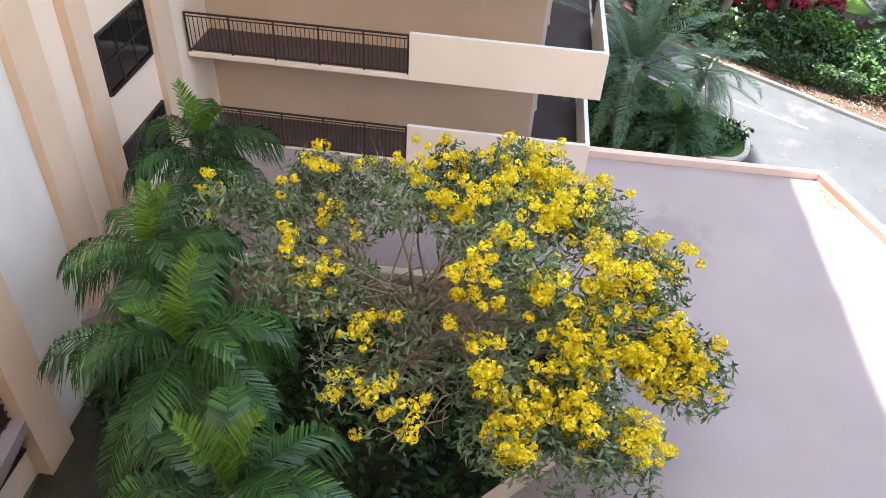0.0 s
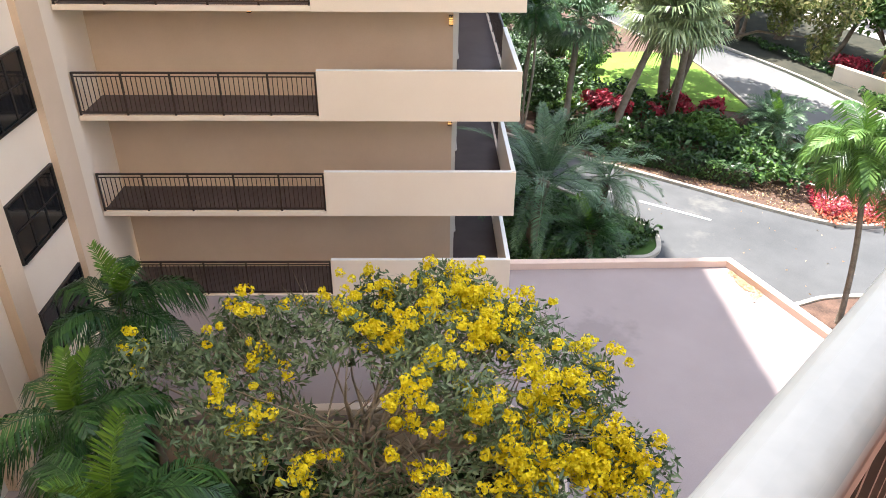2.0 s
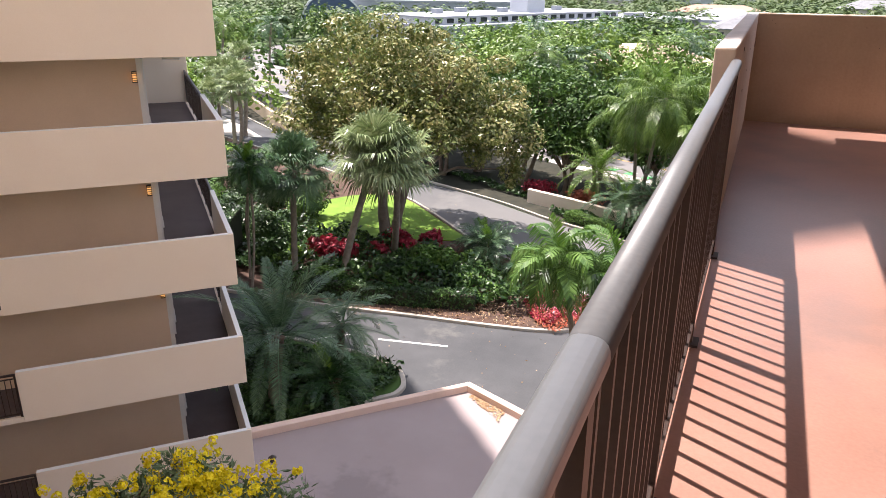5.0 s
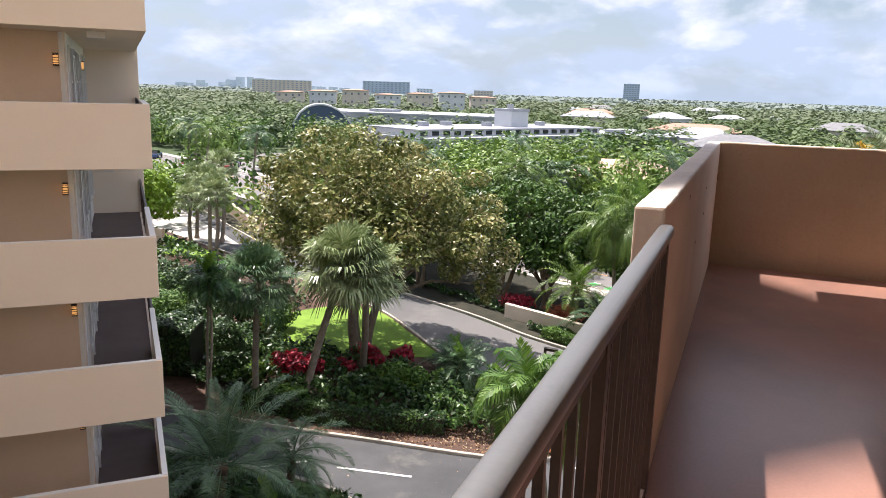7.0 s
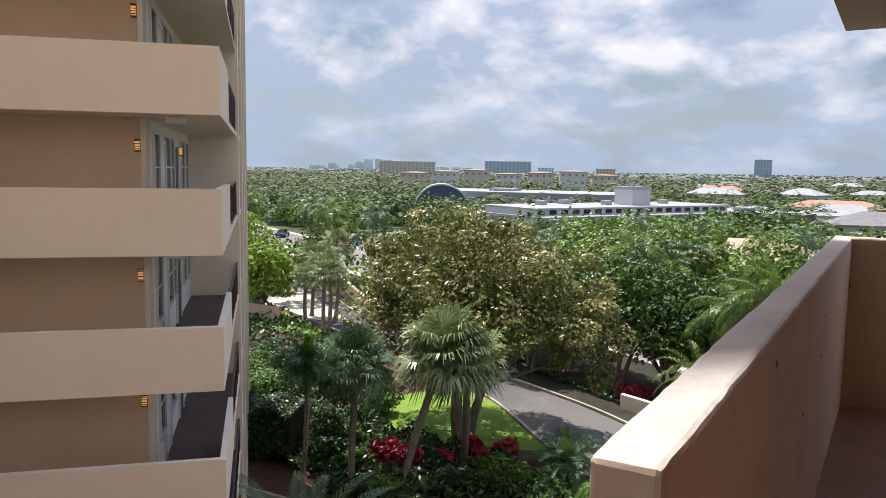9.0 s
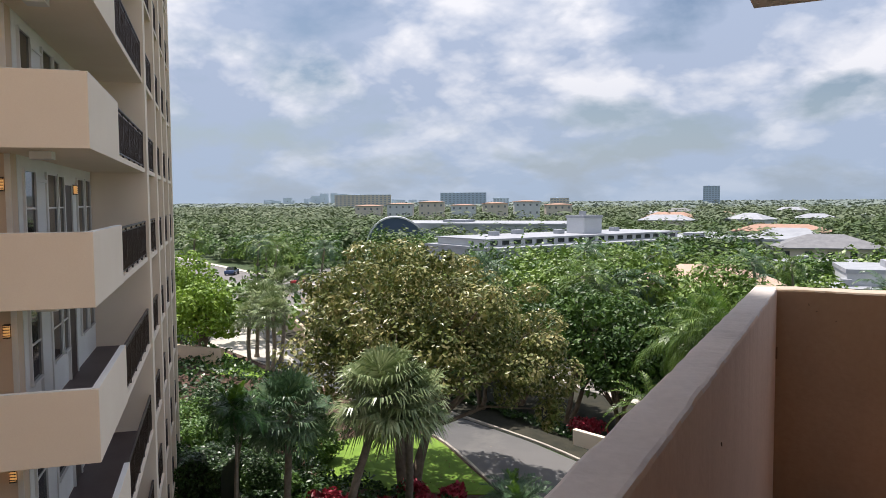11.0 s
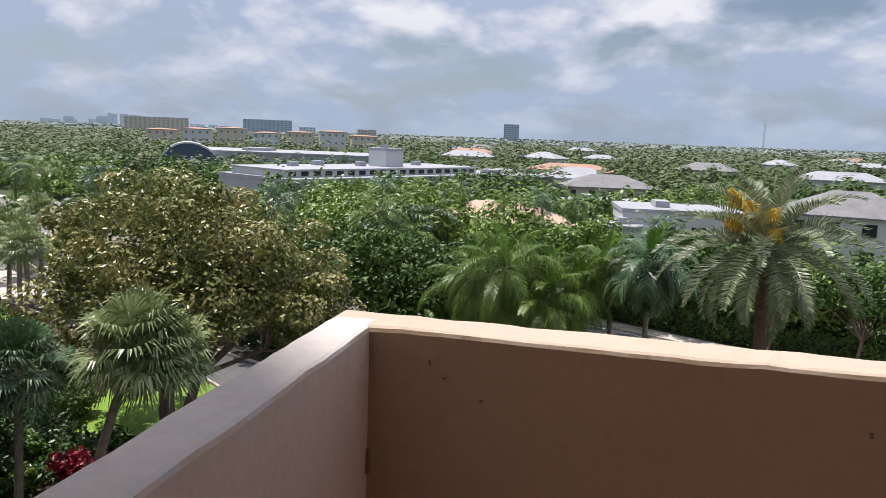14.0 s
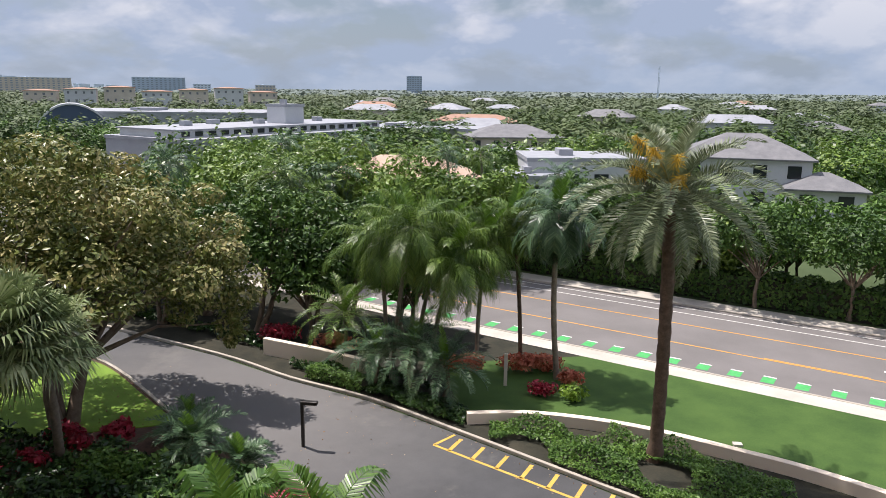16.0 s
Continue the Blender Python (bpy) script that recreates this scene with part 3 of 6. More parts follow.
# ---- own walkway ----
def build_walkway():
    bm = bmesh.new()
    box(bm, -0.142, -22.0, -0.14, 1.5, -4.70, 0.0)
    box(bm, -0.10, -4.70, -0.14, 1.5, 0.0, 0.0)
    box(bm, 1.5, -1.0, -0.14, 6.0, 0.0, 0.0)
    tagged(obj_from("floor", bm, M_TERRA), "terracotta coloured painted walkway floor with scuffs", "floor", kind="structure")
    def rough_wall(name, x0, y0, z0, x1, y1, z1, axis, label, seed):
        """A stucco wall with uneven, slightly rounded edges and a weathered top."""
        bm = bmesh.new()
        box(bm, x0, y0, z0, x1, y1, z1, bevel=0.012)
        n = int((x1 - x0 if axis == "x" else y1 - y0) / 0.045)
        a = 0 if axis == "x" else 1
        bmesh.ops.subdivide_edges(bm, edges=[e for e in bm.edges if abs((e.verts[0].co - e.verts[1].co)[a]) > 0.3], cuts=n)
        for v in bm.verts:
            q = v.co * 9 + Vector((seed, 0, 0))
            v.co.z += (0.0038 * noise.noise(q) + 0.0035 * noise.noise(q * 3.1)) * (v.co.z > 1)
            k = 0.003 * noise.noise(q * 1.7 + Vector((0, 5, 0)))
            if axis == "x":
                v.co.y += k
            else:
                v.co.x += k
        # the end wall gets the stucco with shade in its colour
        ob = obj_from(name, bm, M_STUCCO_END_SHADE if axis == "x" else M_STUCCO_OWN)
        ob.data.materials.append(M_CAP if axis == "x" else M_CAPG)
        for p in ob.data.polygons:
            if p.center.z > z1 - 0.011 and p.normal.z > 0.4:
                p.material_index = 1
        return tagged(ob, label, "parapet", kind="structure")
    rough_wall("parapet_side", -0.114, -4.69, -0.15, 0.0, 0.07, 1.15, "y", "rough cream stucco parapet of the walkway", 1)
    rough_wall("parapet_end", -0.1135, 0.0, -0.15, 6.0, 0.135, 1.1502, "x", "rough stucco end parapet of the walkway, darkened in colour for its shade", 2)
    # hairline cracks and trowel marks in the stucco
    rnd = random.Random(41)
    marks = [(rnd.uniform(-4.2, -0.25), rnd.uniform(0.55, 1.1)) for _ in range(4)]
    for y, z in marks:
        bm = bmesh.new()
        ln, w = rnd.uniform(0.005, 0.014), rnd.uniform(0.0008, 0.0014)
        box(bm, -0.001, -w, -ln, 0.0025, w, ln, Matrix.Translation((0.002, y, z)) @ Matrix.Rotation(rnd.uniform(-0.7, 0.7), 4, "X"))
        tagged(obj_from("crack", bm, M_CRACK), "short dark crack in the stucco", "crack", "stucco cracks", "structure")
    for x, z in [(rnd.uniform(0.1, 1.4), rnd.uniform(0.75, 1.13)) for _ in range(5)]:
        bm = bmesh.new()
        ln, w = rnd.uniform(0.002, 0.006), rnd.uniform(0.002, 0.004)
        box(bm, -w, -0.0025, -ln, w, 0.001, ln, Matrix.Translation((x, -0.002, z)) @ Matrix.Rotation(rnd.uniform(-0.5, 0.5), 4, "Y"))
        tagged(obj_from("chip", bm, M_CRACK), "small dark chip in the stucco", "chip", "stucco chips", "structure")
    bm = bmesh.new()
    box(bm, -0.001, -0.010, 0.80, 0.008, 0.001, 0.86, bevel=0.002)
    tagged(obj_from("stain", bm, M_CRACK), "dark drip stain in the parapet corner", "stain", kind="structure")
    # wall of the flats and the storey above
    bm = bmesh.new()
    box(bm, 1.5, -22.0, 0.0, 1.7, -1.0, 2.49)
    box(bm, 1.7, -1.2, 0.0, 6.0, -1.0, 2.49)
    tagged(obj_from("wall_flats", bm, M_STUCCO_OWN), "tan stucco wall along the walkway", "wall", kind="structure")
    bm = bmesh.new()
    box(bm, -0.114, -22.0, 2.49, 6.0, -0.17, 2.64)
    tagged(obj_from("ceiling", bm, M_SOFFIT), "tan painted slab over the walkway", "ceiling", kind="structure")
    bm = bmesh.new()
    box(bm, -0.114, -4.69, 2.645, 0.0, -0.17, 3.78)
    box(bm, 0.002, -0.30, 2.645, 6.0, -0.172, 3.78)
    tagged(obj_from("parapet_above", bm, M_STUCCO_OWN), "stucco parapet of the storey above", "parapet", kind="structure")
    bm = bmesh.new()
    box(bm, 1.5, -22.0, 2.65, 14.0, -1.0, 32)
    box(bm, 1.75, -22.0, GZ, 14.0, -1.25, -0.2)
    box(bm, -0.1, -22.0, -2.76, 1.7, 0.13, -2.62)
    box(bm, -0.1, -22.0, -5.38, 1.7, 0.13, -5.24)
    box(bm, -0.1, -22.0, -8.0, 1.7, 0.13, -7.86)
    tagged(obj_from("wall_block", bm, M_STUCCO), "cream stucco block of the own building", "wall", kind="structure")
    bm = bmesh.new()
    box(bm, -4.0, -23.0, GZ, 14.0, -22.0, 6.0)
    tagged(obj_from("wall_back", bm, M_STUCCO_IN), "plain tan wall behind the walkway", "wall", kind="structure")

    # railing
    rl = thing("railing", "brown iron railing with a rounded grey handrail", "railing", (0.004, -4.72, 0.0))
    bm = bmesh.new()
    prof = []
    for k in range(20):
        w = 2 * math.pi * k / 20
        cx, cz = math.cos(w), math.sin(w)
        prof.append((0.029 * math.copysign(abs(cx) ** 0.75, cx), 1.063 + 0.027 * math.copysign(abs(cz) ** 0.8, cz)))
    for y0, y1 in ((-3.516, 0.035), (-8.6, -3.521), (-17.2, -8.605)):
        a = [bm.verts.new((x, y0, z)) for x, z in prof]
        b = [bm.verts.new((x, y1, z)) for x, z in prof]
        for k in range(20):
            bm.faces.new((a[k], a[(k + 1) % 20], b[(k + 1) % 20], b[k]))
        bm.faces.new(a); bm.faces.new(b)
    part("handrail", bm, M_HANDRAIL, rl, "rounded grey painted handrail", True)
    bm = bmesh.new()
    box(bm, -0.016, -17.2, 0.075, 0.016, 0.03, 0.105)
    box(bm, -0.016, -17.2, 1.01, 0.016, 0.03, 1.037)
    part("rail", bm, M_IRON, rl)
    bm = bmesh.new()
    box(bm, -0.02, -0.02, 0.0, 0.02, 0.02, 1.04)
    box(bm, -0.045, -0.045, 0.0, 0.045, 0.045, 0.012)
    pm = None
    for i in range(15):
        y = -0.03 - 1.18 * i
        if pm is None:
            o = part("post", bm, M_IRON, rl)
            pm = o.data
        else:
            o = new("post", pm); o.parent = rl
        o.location = (0, y, 0)
    bm = bmesh.new()
    box(bm, -0.0085, -0.0085, 0.10, 0.0085, 0.0085, 1.015)
    pm = None
    for i in range(15):
        for j in range(1, 10):
            y = -0.03 - 1.18 * i - 0.118 * j
            if y < -17.1:
                continue
            if pm is None:
                o = part("baluster", bm, M_IRON, rl)
                pm = o.data
            else:
                o = new("baluster", pm); o.parent = rl
            o.location = (0, y, 0)


build_walkway()


# ---- facing wing ----
def wing_window(parent, x, y, z, w, h, along, panes=2, frame_m=None):
    """A window unit set on a wall of the wing; along: 'x' on a wall facing -y, 'y' on one facing +x."""
    fm = frame_m or M_TRIM
    e = new("window")
    e.parent = parent
    ang = 0 if along == "x" else math.pi / 2
    e.matrix_basis = Matrix.Translation((x, y, z)) @ Matrix.Rotation(ang, 4, "Z")
    t = 0.05
    bm = bmesh.new()
    box(bm, -w / 2 - t, -0.045, -t, -w / 2, 0.03, h + t); box(bm, w / 2, -0.045, -t, w / 2 + t, 0.03, h + t)
    box(bm, -w / 2, -0.045, h, w / 2, 0.03, h + t); box(bm, -w / 2, -0.07, -t, w / 2, 0.03, 0)
    part("window_frame", bm, fm, e)
    bm = bmesh.new()
    for i in range(1, panes):
        u = -w / 2 + w * i / panes
        box(bm, u - 0.02, -0.03, 0, u + 0.02, 0.02, h)
    box(bm, -w / 2, -0.028, h / 2 - 0.018, w / 2, 0.018, h / 2 + 0.018)
    part("glazing_bar", bm, M_FRAME if fm is M_FRAME else fm, e)
    bm = bmesh.new()
    box(bm, -w / 2, -0.01, 0, w / 2, -0.004, h)
    part("pane", bm, M_GLASS, e)
    return e


def wall_lantern(parent, x, y, z, rot=0.0):
    e = new("wall_lantern")
    e.parent = parent
    e.matrix_basis = Matrix.Translation((x, y, z)) @ Matrix.Rotation(rot, 4, "Z") @ Matrix.Diagonal((0.75, 0.75, 0.8, 1))
    bm = bmesh.new()
    box(bm, -0.07, -0.02, -0.16, 0.07, 0.0, 0.16); box(bm, -0.075, -0.14, 0.13, 0.075, -0.02, 0.155); box(bm, -0.075, -0.14, -0.155, 0.075, -0.02, -0.13)
    for k in range(4):
        zz = -0.10 + k * 0.066
        box(bm, -0.078, -0.145, zz, 0.078, -0.138, zz + 0.02)
    part("body", bm, M_IRON, e)
    bm = bmesh.new()
    box(bm, -0.06, -0.13, -0.12, 0.06, -0.025, 0.12)
    part("glass", bm, M_LAMP, e, "glowing amber glass")


def wing_rail(parent, mesh_store, x0, x1, y, z, along="x", fine=True):
    """Iron railing on the slab edge of the wing, from x0 to x1 along its line."""
    e = new("railing")
    e.parent = parent
    ang = 0 if along == "x" else math.pi / 2
    if along == "x":
        e.matrix_basis = Matrix.Translation((x0, y, z))
    else:
        e.matrix_basis = Matrix.Translation((y, x0, z)) @ Matrix.Rotation(ang, 4, "Z")
    ln = x1 - x0
    bm = bmesh.new()
    box(bm, 0, -0.03, 1.03, ln, 0.03, 1.075, bevel=0.01); box(bm, 0, -0.015, 0.07, ln, 0.015, 0.10); box(bm, 0, -0.012, 0.95, ln, 0.012, 0.975)
    part("rail", bm, M_IRON, e)
    n = max(1, round(ln / 1.19))
    step = ln / n
    if "post" not in mesh_store:
        bm = bmesh.new(); box(bm, -0.022, -0.022, 0, 0.022, 0.022, 1.05)
        o = obj_from("post", bm, M_IRON); mesh_store["post"] = o.data; bpy.data.objects.remove(o)
        bm = bmesh.new(); box(bm, -0.009, -0.009, 0.09, 0.009, 0.009, 0.97)
        o = obj_from("baluster", bm, M_IRON); mesh_store["bal"] = o.data; bpy.data.objects.remove(o)
    for i in range(n + 1):
        o = new("post", mesh_store["post"]); o.parent = e; o.location = (min(max(i * step, 0.022), ln - 0.022), 0, 0)
    if fine:
        k = round(step / 0.118)
        for i in range(n):
            for j in range(1, k):
                o = new("baluster", mesh_store["bal"]); o.parent = e; o.location = (i * step + j * step / k, 0, 0)
    else:
        bm = bmesh.new()
        for j in range(int(ln / 0.118)):
            u = 0.118 * (j + 1)
            if u < ln - 0.02:
                box(bm, u - 0.009, -0.009, 0.09, u + 0.009, 0.009, 0.97)
        o = part("balusters", bm, M_IRON, e); o["kind"] = "stuff"


def build_wing():
    wing = thing("apartment_wing", "cream stucco apartment wing with open corridors and iron railings", "apartment building")
    wing.matrix_basis = WING
    X0, D, CW = -10.66, 1.5, 1.5     # left end, corridor depth in front, corridor width at the side
    TOPZ = 32.0
    store = {}
    # core behind the corridors
    bm = bmesh.new()
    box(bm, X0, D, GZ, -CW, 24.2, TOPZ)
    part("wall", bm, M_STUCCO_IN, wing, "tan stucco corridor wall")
    bm = bmesh.new()
    box(bm, -CW, 1.9, GZ, -CW + 0.012, 10.4, TOPZ)
    part("wall", bm, M_WHITE, wing, "white painted corridor wall with doors and windows")
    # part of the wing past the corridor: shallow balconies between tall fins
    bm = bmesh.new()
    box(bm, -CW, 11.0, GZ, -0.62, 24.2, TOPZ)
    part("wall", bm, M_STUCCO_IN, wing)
    fins = ((10.45, 0.62, 0.06), (14.1, 0.5, 0.08), (17.2, 0.5, 0.08), (20.6, 0.5, 0.08), (23.9, 0.5, 0.08))
    for y, w, dx in fins:
        bm = bmesh.new()
        box(bm, -CW, y, GZ, dx, y + w, TOPZ, bevel=0.01)
        part("fin", bm, M_STUCCO, wing, "tall stucco fin")
    for k in range(-6, 5):
        for (y0, w0, _), (y1, _, _) in zip(fins[:-1], fins[1:]):
            bm = bmesh.new()
            box(bm, -0.62, y0 + w0, -FH * k - 0.13, 0.02, y1, -FH * k)
            part("balcony_slab", bm, M_STUCCO, wing)
            wing_rail(wing, store, y0 + w0 + 0.01, y1 - 0.01, -0.04, -FH * k, "y", False)
            bm = bmesh.new()
            box(bm, -0.62, y0 + w0 + 0.5, -FH * k + 0.1, -0.60, y1 - 0.5, -FH * k + 2.15)
            part("balcony_window", bm, M_GLASS, wing, "dark glazed balcony door")
    for k in range(-11, 5):
        z = -FH * k
        near = -3 <= k <= 4
        bm = bmesh.new()
        # slab: front strip and side strip
        box(bm, X0, 0.0, z - 0.12, 0.0, D, z)
        box(bm, -CW, D, z - 0.12, 0.0, 10.45, z)
        part("slab", bm, M_STUCCO, wing)
        bm = bmesh.new()
        box(bm, X0 + 0.02, 0.10, z, -0.12, D, z + 0.004)
        box(bm, -CW + 0.02, D, z, -0.12, 10.45, z + 0.004)
        part("corridor_floor", bm, M_DECKF, wing, "dark brown painted corridor floor")
        # solid parapet round the corner
        bm = bmesh.new()
        box(bm, -4.88, -0.012, z - 0.125, 0.012, 0.11, z + 1.125, bevel=0.008)
        box(bm, -0.10, 0.112, z - 0.125, 0.012, 4.06, z + 1.125, bevel=0.008)
        part("parapet", bm, M_STUCCO, wing, "solid cream corner parapet")
        bm = bmesh.new()
        box(bm, -0.105, 0.05, z + 1.126, 0.008, 4.05, z + 1.135)
        box(bm, -4.87, -0.008, z + 1.126, -0.107, 0.105, z + 1.135)
        part("coping", bm, M_WHITE, wing)
        if k <= 5:
            wing_rail(wing, store, X0 + 0.02, -4.89, 0.05, z, "x", near and k >= 0)
            wing_rail(wing, store, 4.07, 10.42, -0.05, z, "y", near and -2 <= k <= 1)
        if near:
            wall_lantern(wing, -CW - 0.16, D - 0.001, z + 1.95)
            wall_lantern(wing, -6.6, D - 0.001, z + 2.25)
            bm = bmesh.new()
            box(bm, -CW - 0.10, D - 0.012, z + 0.005, -CW, D - 0.002, z + 2.49)
            part("corner_trim", bm, M_WHITE, wing)
            bm = bmesh.new()
            box(bm, -1.05, 0.75, z + 2.36, -0.70, 1.10, z + 2.495, bevel=0.01)
            part("ceiling_light", bm, M_TRIM, wing, "square white ceiling light")
            for y, w in ((2.7, 0.85), (4.75, 0.95), (5.75, 0.6), (8.4, 0.9), (9.6, 0.8)):
                wing_window(wing, -CW + 0.02, y, z + 0.80, w, 1.42, "y", 1)
            for y in (3.65, 6.6):
                e = new("door"); e.parent = wing
                e.matrix_basis = Matrix.Translation((-CW + 0.02, y, z)) @ Matrix.Rotation(math.pi / 2, 4, "Z")
                bm = bmesh.new()
                box(bm, -0.52, -0.05, 0, -0.45, 0.02, 2.1); box(bm, 0.45, -0.05, 0, 0.52, 0.02, 2.1); box(bm, -0.45, -0.05, 2.04, 0.45, 0.02, 2.1)
                part("door_frame", bm, M_TRIM, e)
                bm = bmesh.new(); box(bm, -0.45, -0.02, 0.005, 0.45, 0.015, 2.04)
                part("door_leaf", bm, M_TRIM if y < 5 else M_DOOR, e)
            wall_lantern(wing, -CW + 0.02, 7.5, z + 1.95, math.pi / 2)
    bm = bmesh.new()
    box(bm, X0 - 6, -0.1, TOPZ, 0.0, 24.3, TOPZ + 0.3)
    part("roof", bm, M_STUCCO, wing)
    bm = bmesh.new()
    box(bm, X0, 0.02, GZ, 0.0, 10.45, -10.72)
    part("wall", bm, M_STUCCO, wing, "cream base wall under the lowest corridor")

    # return wall with dark windows and pilasters, running to the own walkway
    ret = thing("return_wall", "cream stucco return wall with dark square windows and pilasters", "building wall")
    ret.matrix_basis = WING
    XW = -10.7
    bm = bmesh.new()
    box(bm, XW - 6, -18.6, GZ, XW, 1.6, TOPZ)
    part("wall", bm, M_STUCCO, ret, "cream stucco wall")
    for y0, y1, dx in ((-1.72, -0.80, 0.16), (-4.95, -4.30, 0.22), (-6.85, -6.05, 0.30), (-9.75, -8.9, 0.34)):
        bm = bmesh.new()
        box(bm, XW, y0, GZ, XW + dx, y1, TOPZ - 0.2)
        part("pilaster", bm, M_STUCCO_IN, ret, "stucco pilaster")
    bm = bmesh.new()
    box(bm, XW, -8.9, GZ, XW + 0.10, -6.85, TOPZ - 0.2)
    part("wall_panel", bm, M_WHITE, ret, "white stucco wall panel")
    for k in range(-2, 5):
        z = -FH * k
        wing_window(ret, XW + 0.02, -2.9, z + 0.88, 2.05, 1.28, "y", 3, M_FRAME)
    # dark lattice screen near the end
    for k in range(2, 5):
        z = -FH * k
        e = new("lattice_screen"); e.parent = ret
        bm = bmesh.new()
        for i in range(12):
            box(bm, XW + 0.06, -12.2 + i * 0.2, z - 0.9, XW + 0.085, -12.15 + i * 0.2, z + 1.3)
        for i in range(12):
            box(bm, XW + 0.085, -12.2, z - 0.9 + i * 0.19, XW + 0.105, -9.8, z - 0.85 + i * 0.19)
        box(bm, XW + 0.01, -12.2, z - 0.9, XW + 0.05, -9.8, z + 1.3)
        part("lattice", bm, M_FRAME, e, "dark metal lattice")


build_wing()


# ---- plants ----
def frond(vs, fs, base, az, elev, length, droop, leaflet, pairs, width, rnd, start=0.12, lift=0.35, hang=0.25, stem=0.018):
    """A feather leaf: a curved midrib with two rows of narrow leaflets."""
    o = Vector(base)
    ca, sa = math.cos(az), math.sin(az)
    pts, dirs = [], []
    p, e, seg = o.copy(), elev, 14
    for i in range(seg + 1):
        d = Vector((math.cos(e) * ca, math.cos(e) * sa, math.sin(e)))
        pts.append(p.copy()); dirs.append(d)
        p = p + d * (length / seg)
        e -= droop / seg * (0.4 + 1.2 * i / seg)
    tube(vs, fs, pts, [stem * (1 - 0.85 * i / seg) + 0.002 for i in range(seg + 1)], 4)
    side0 = Vector((-sa, ca, 0))
    for j in range(pairs):
        f = start + (1 - start) * (j + rnd.uniform(-0.3, 0.3)) / pairs
        f = min(max(f, 0.02), 0.995)
        i = min(int(f * seg), seg - 1)
        u = f * seg - i
        c = pts[i].lerp(pts[i + 1], u)
        d = dirs[i]
        up = side0.cross(d) * -1
        if up.z < 0:
            up = -up
        ll = leaflet * (0.45 + 0.75 * math.sin(math.pi * min(1, 0.12 + f * 0.9))) * rnd.uniform(0.85, 1.12)
        for sgn in (-1, 1):
            out = (side0 * sgn * 1.0 + d * (0.55 + 0.5 * f) + up * (lift * rnd.uniform(0.4, 1.4))).normalized()
            mid = c + out * ll * 0.55 + Vector((0, 0, -hang * ll * 0.18))
            tip = c + out * ll * 0.97 + Vector((0, 0, -hang * ll * rnd.uniform(0.7, 1.4)))
            w = (d * width * 0.5)
            k = len(vs)
            vs += [tuple(c - w * 0.5), tuple(c + w * 0.5), tuple(mid + w), tuple(mid - w), tuple(tip)]
            fs += [(k, k + 1, k + 2, k + 3), (k + 3, k + 2, k + 4)]


def fan_leaf(vs, fs, base, az, elev, stalk, radius, blades, rnd):
    """A fan leaf on a stalk: narrow blades with drooping tips."""
    o = Vector(base)
    d = Vector((math.cos(elev) * math.cos(az), math.cos(elev) * math.sin(az), math.sin(elev)))
    hub = o + d * stalk + Vector((0, 0, -0.06 * stalk))
    tube(vs, fs, [o, o + d * stalk * 0.5, hub], [0.02, 0.015, 0.012], 4)
    s = Vector((-math.sin(az), math.cos(az), 0))
    n = s.cross(d)
    if n.z < 0:
        n = -n
    tilt = rnd.uniform(-0.3, 0.3)
    for b in range(blades):
        a = (b / (blades - 1) - 0.5) * 4.1 + rnd.uniform(-0.05, 0.05)
        v = (d * math.cos(a) + s * math.sin(a) + n * (0.30 + tilt * math.sin(a)) * (0.4 + 0.6 * abs(math.sin(a)))).normalized()
        r = radius * (0.72 + 0.28 * math.cos(a * 0.5)) * rnd.uniform(0.9, 1.08)
        w = v.cross(n).normalized() * radius * 0.030
        m = hub + v * r * 0.6
        t = hub + v * r * 0.9 + Vector((0, 0, -r * rnd.uniform(0.08, 0.48)))
        k = len(vs)
        vs += [tuple(hub), tuple(m - w), tuple(m + w), tuple(t)]
        fs += [(k, k + 1, k + 2), (k + 1, k + 3, k + 2)]


def trunk_mesh(base, top, r0, r1, rnd, bend=0.3, rings=0.0, n=22, sides=9, flare=1.5):
    """A palm trunk with a slight bend and leaf-scar rings."""
    vs, fs = [], []
    b, t = Vector(base), Vector(top)
    off = Vector((rnd.uniform(-1, 1), rnd.uniform(-1, 1), 0)) * bend
    pts, rad = [], []
    for i in range(n + 1):
        f = i / n
        pts.append(b.lerp(t, f) + off * math.sin(math.pi * f))
        r = r0 + (r1 - r0) * f
        if f < 0.08:
            r *= 1 + (flare - 1) * (1 - f / 0.08)
        if rings and i % 2:
            r *= 1 + rings
        rad.append(r)
    tube(vs, fs, pts, rad, sides)
    return vs, fs


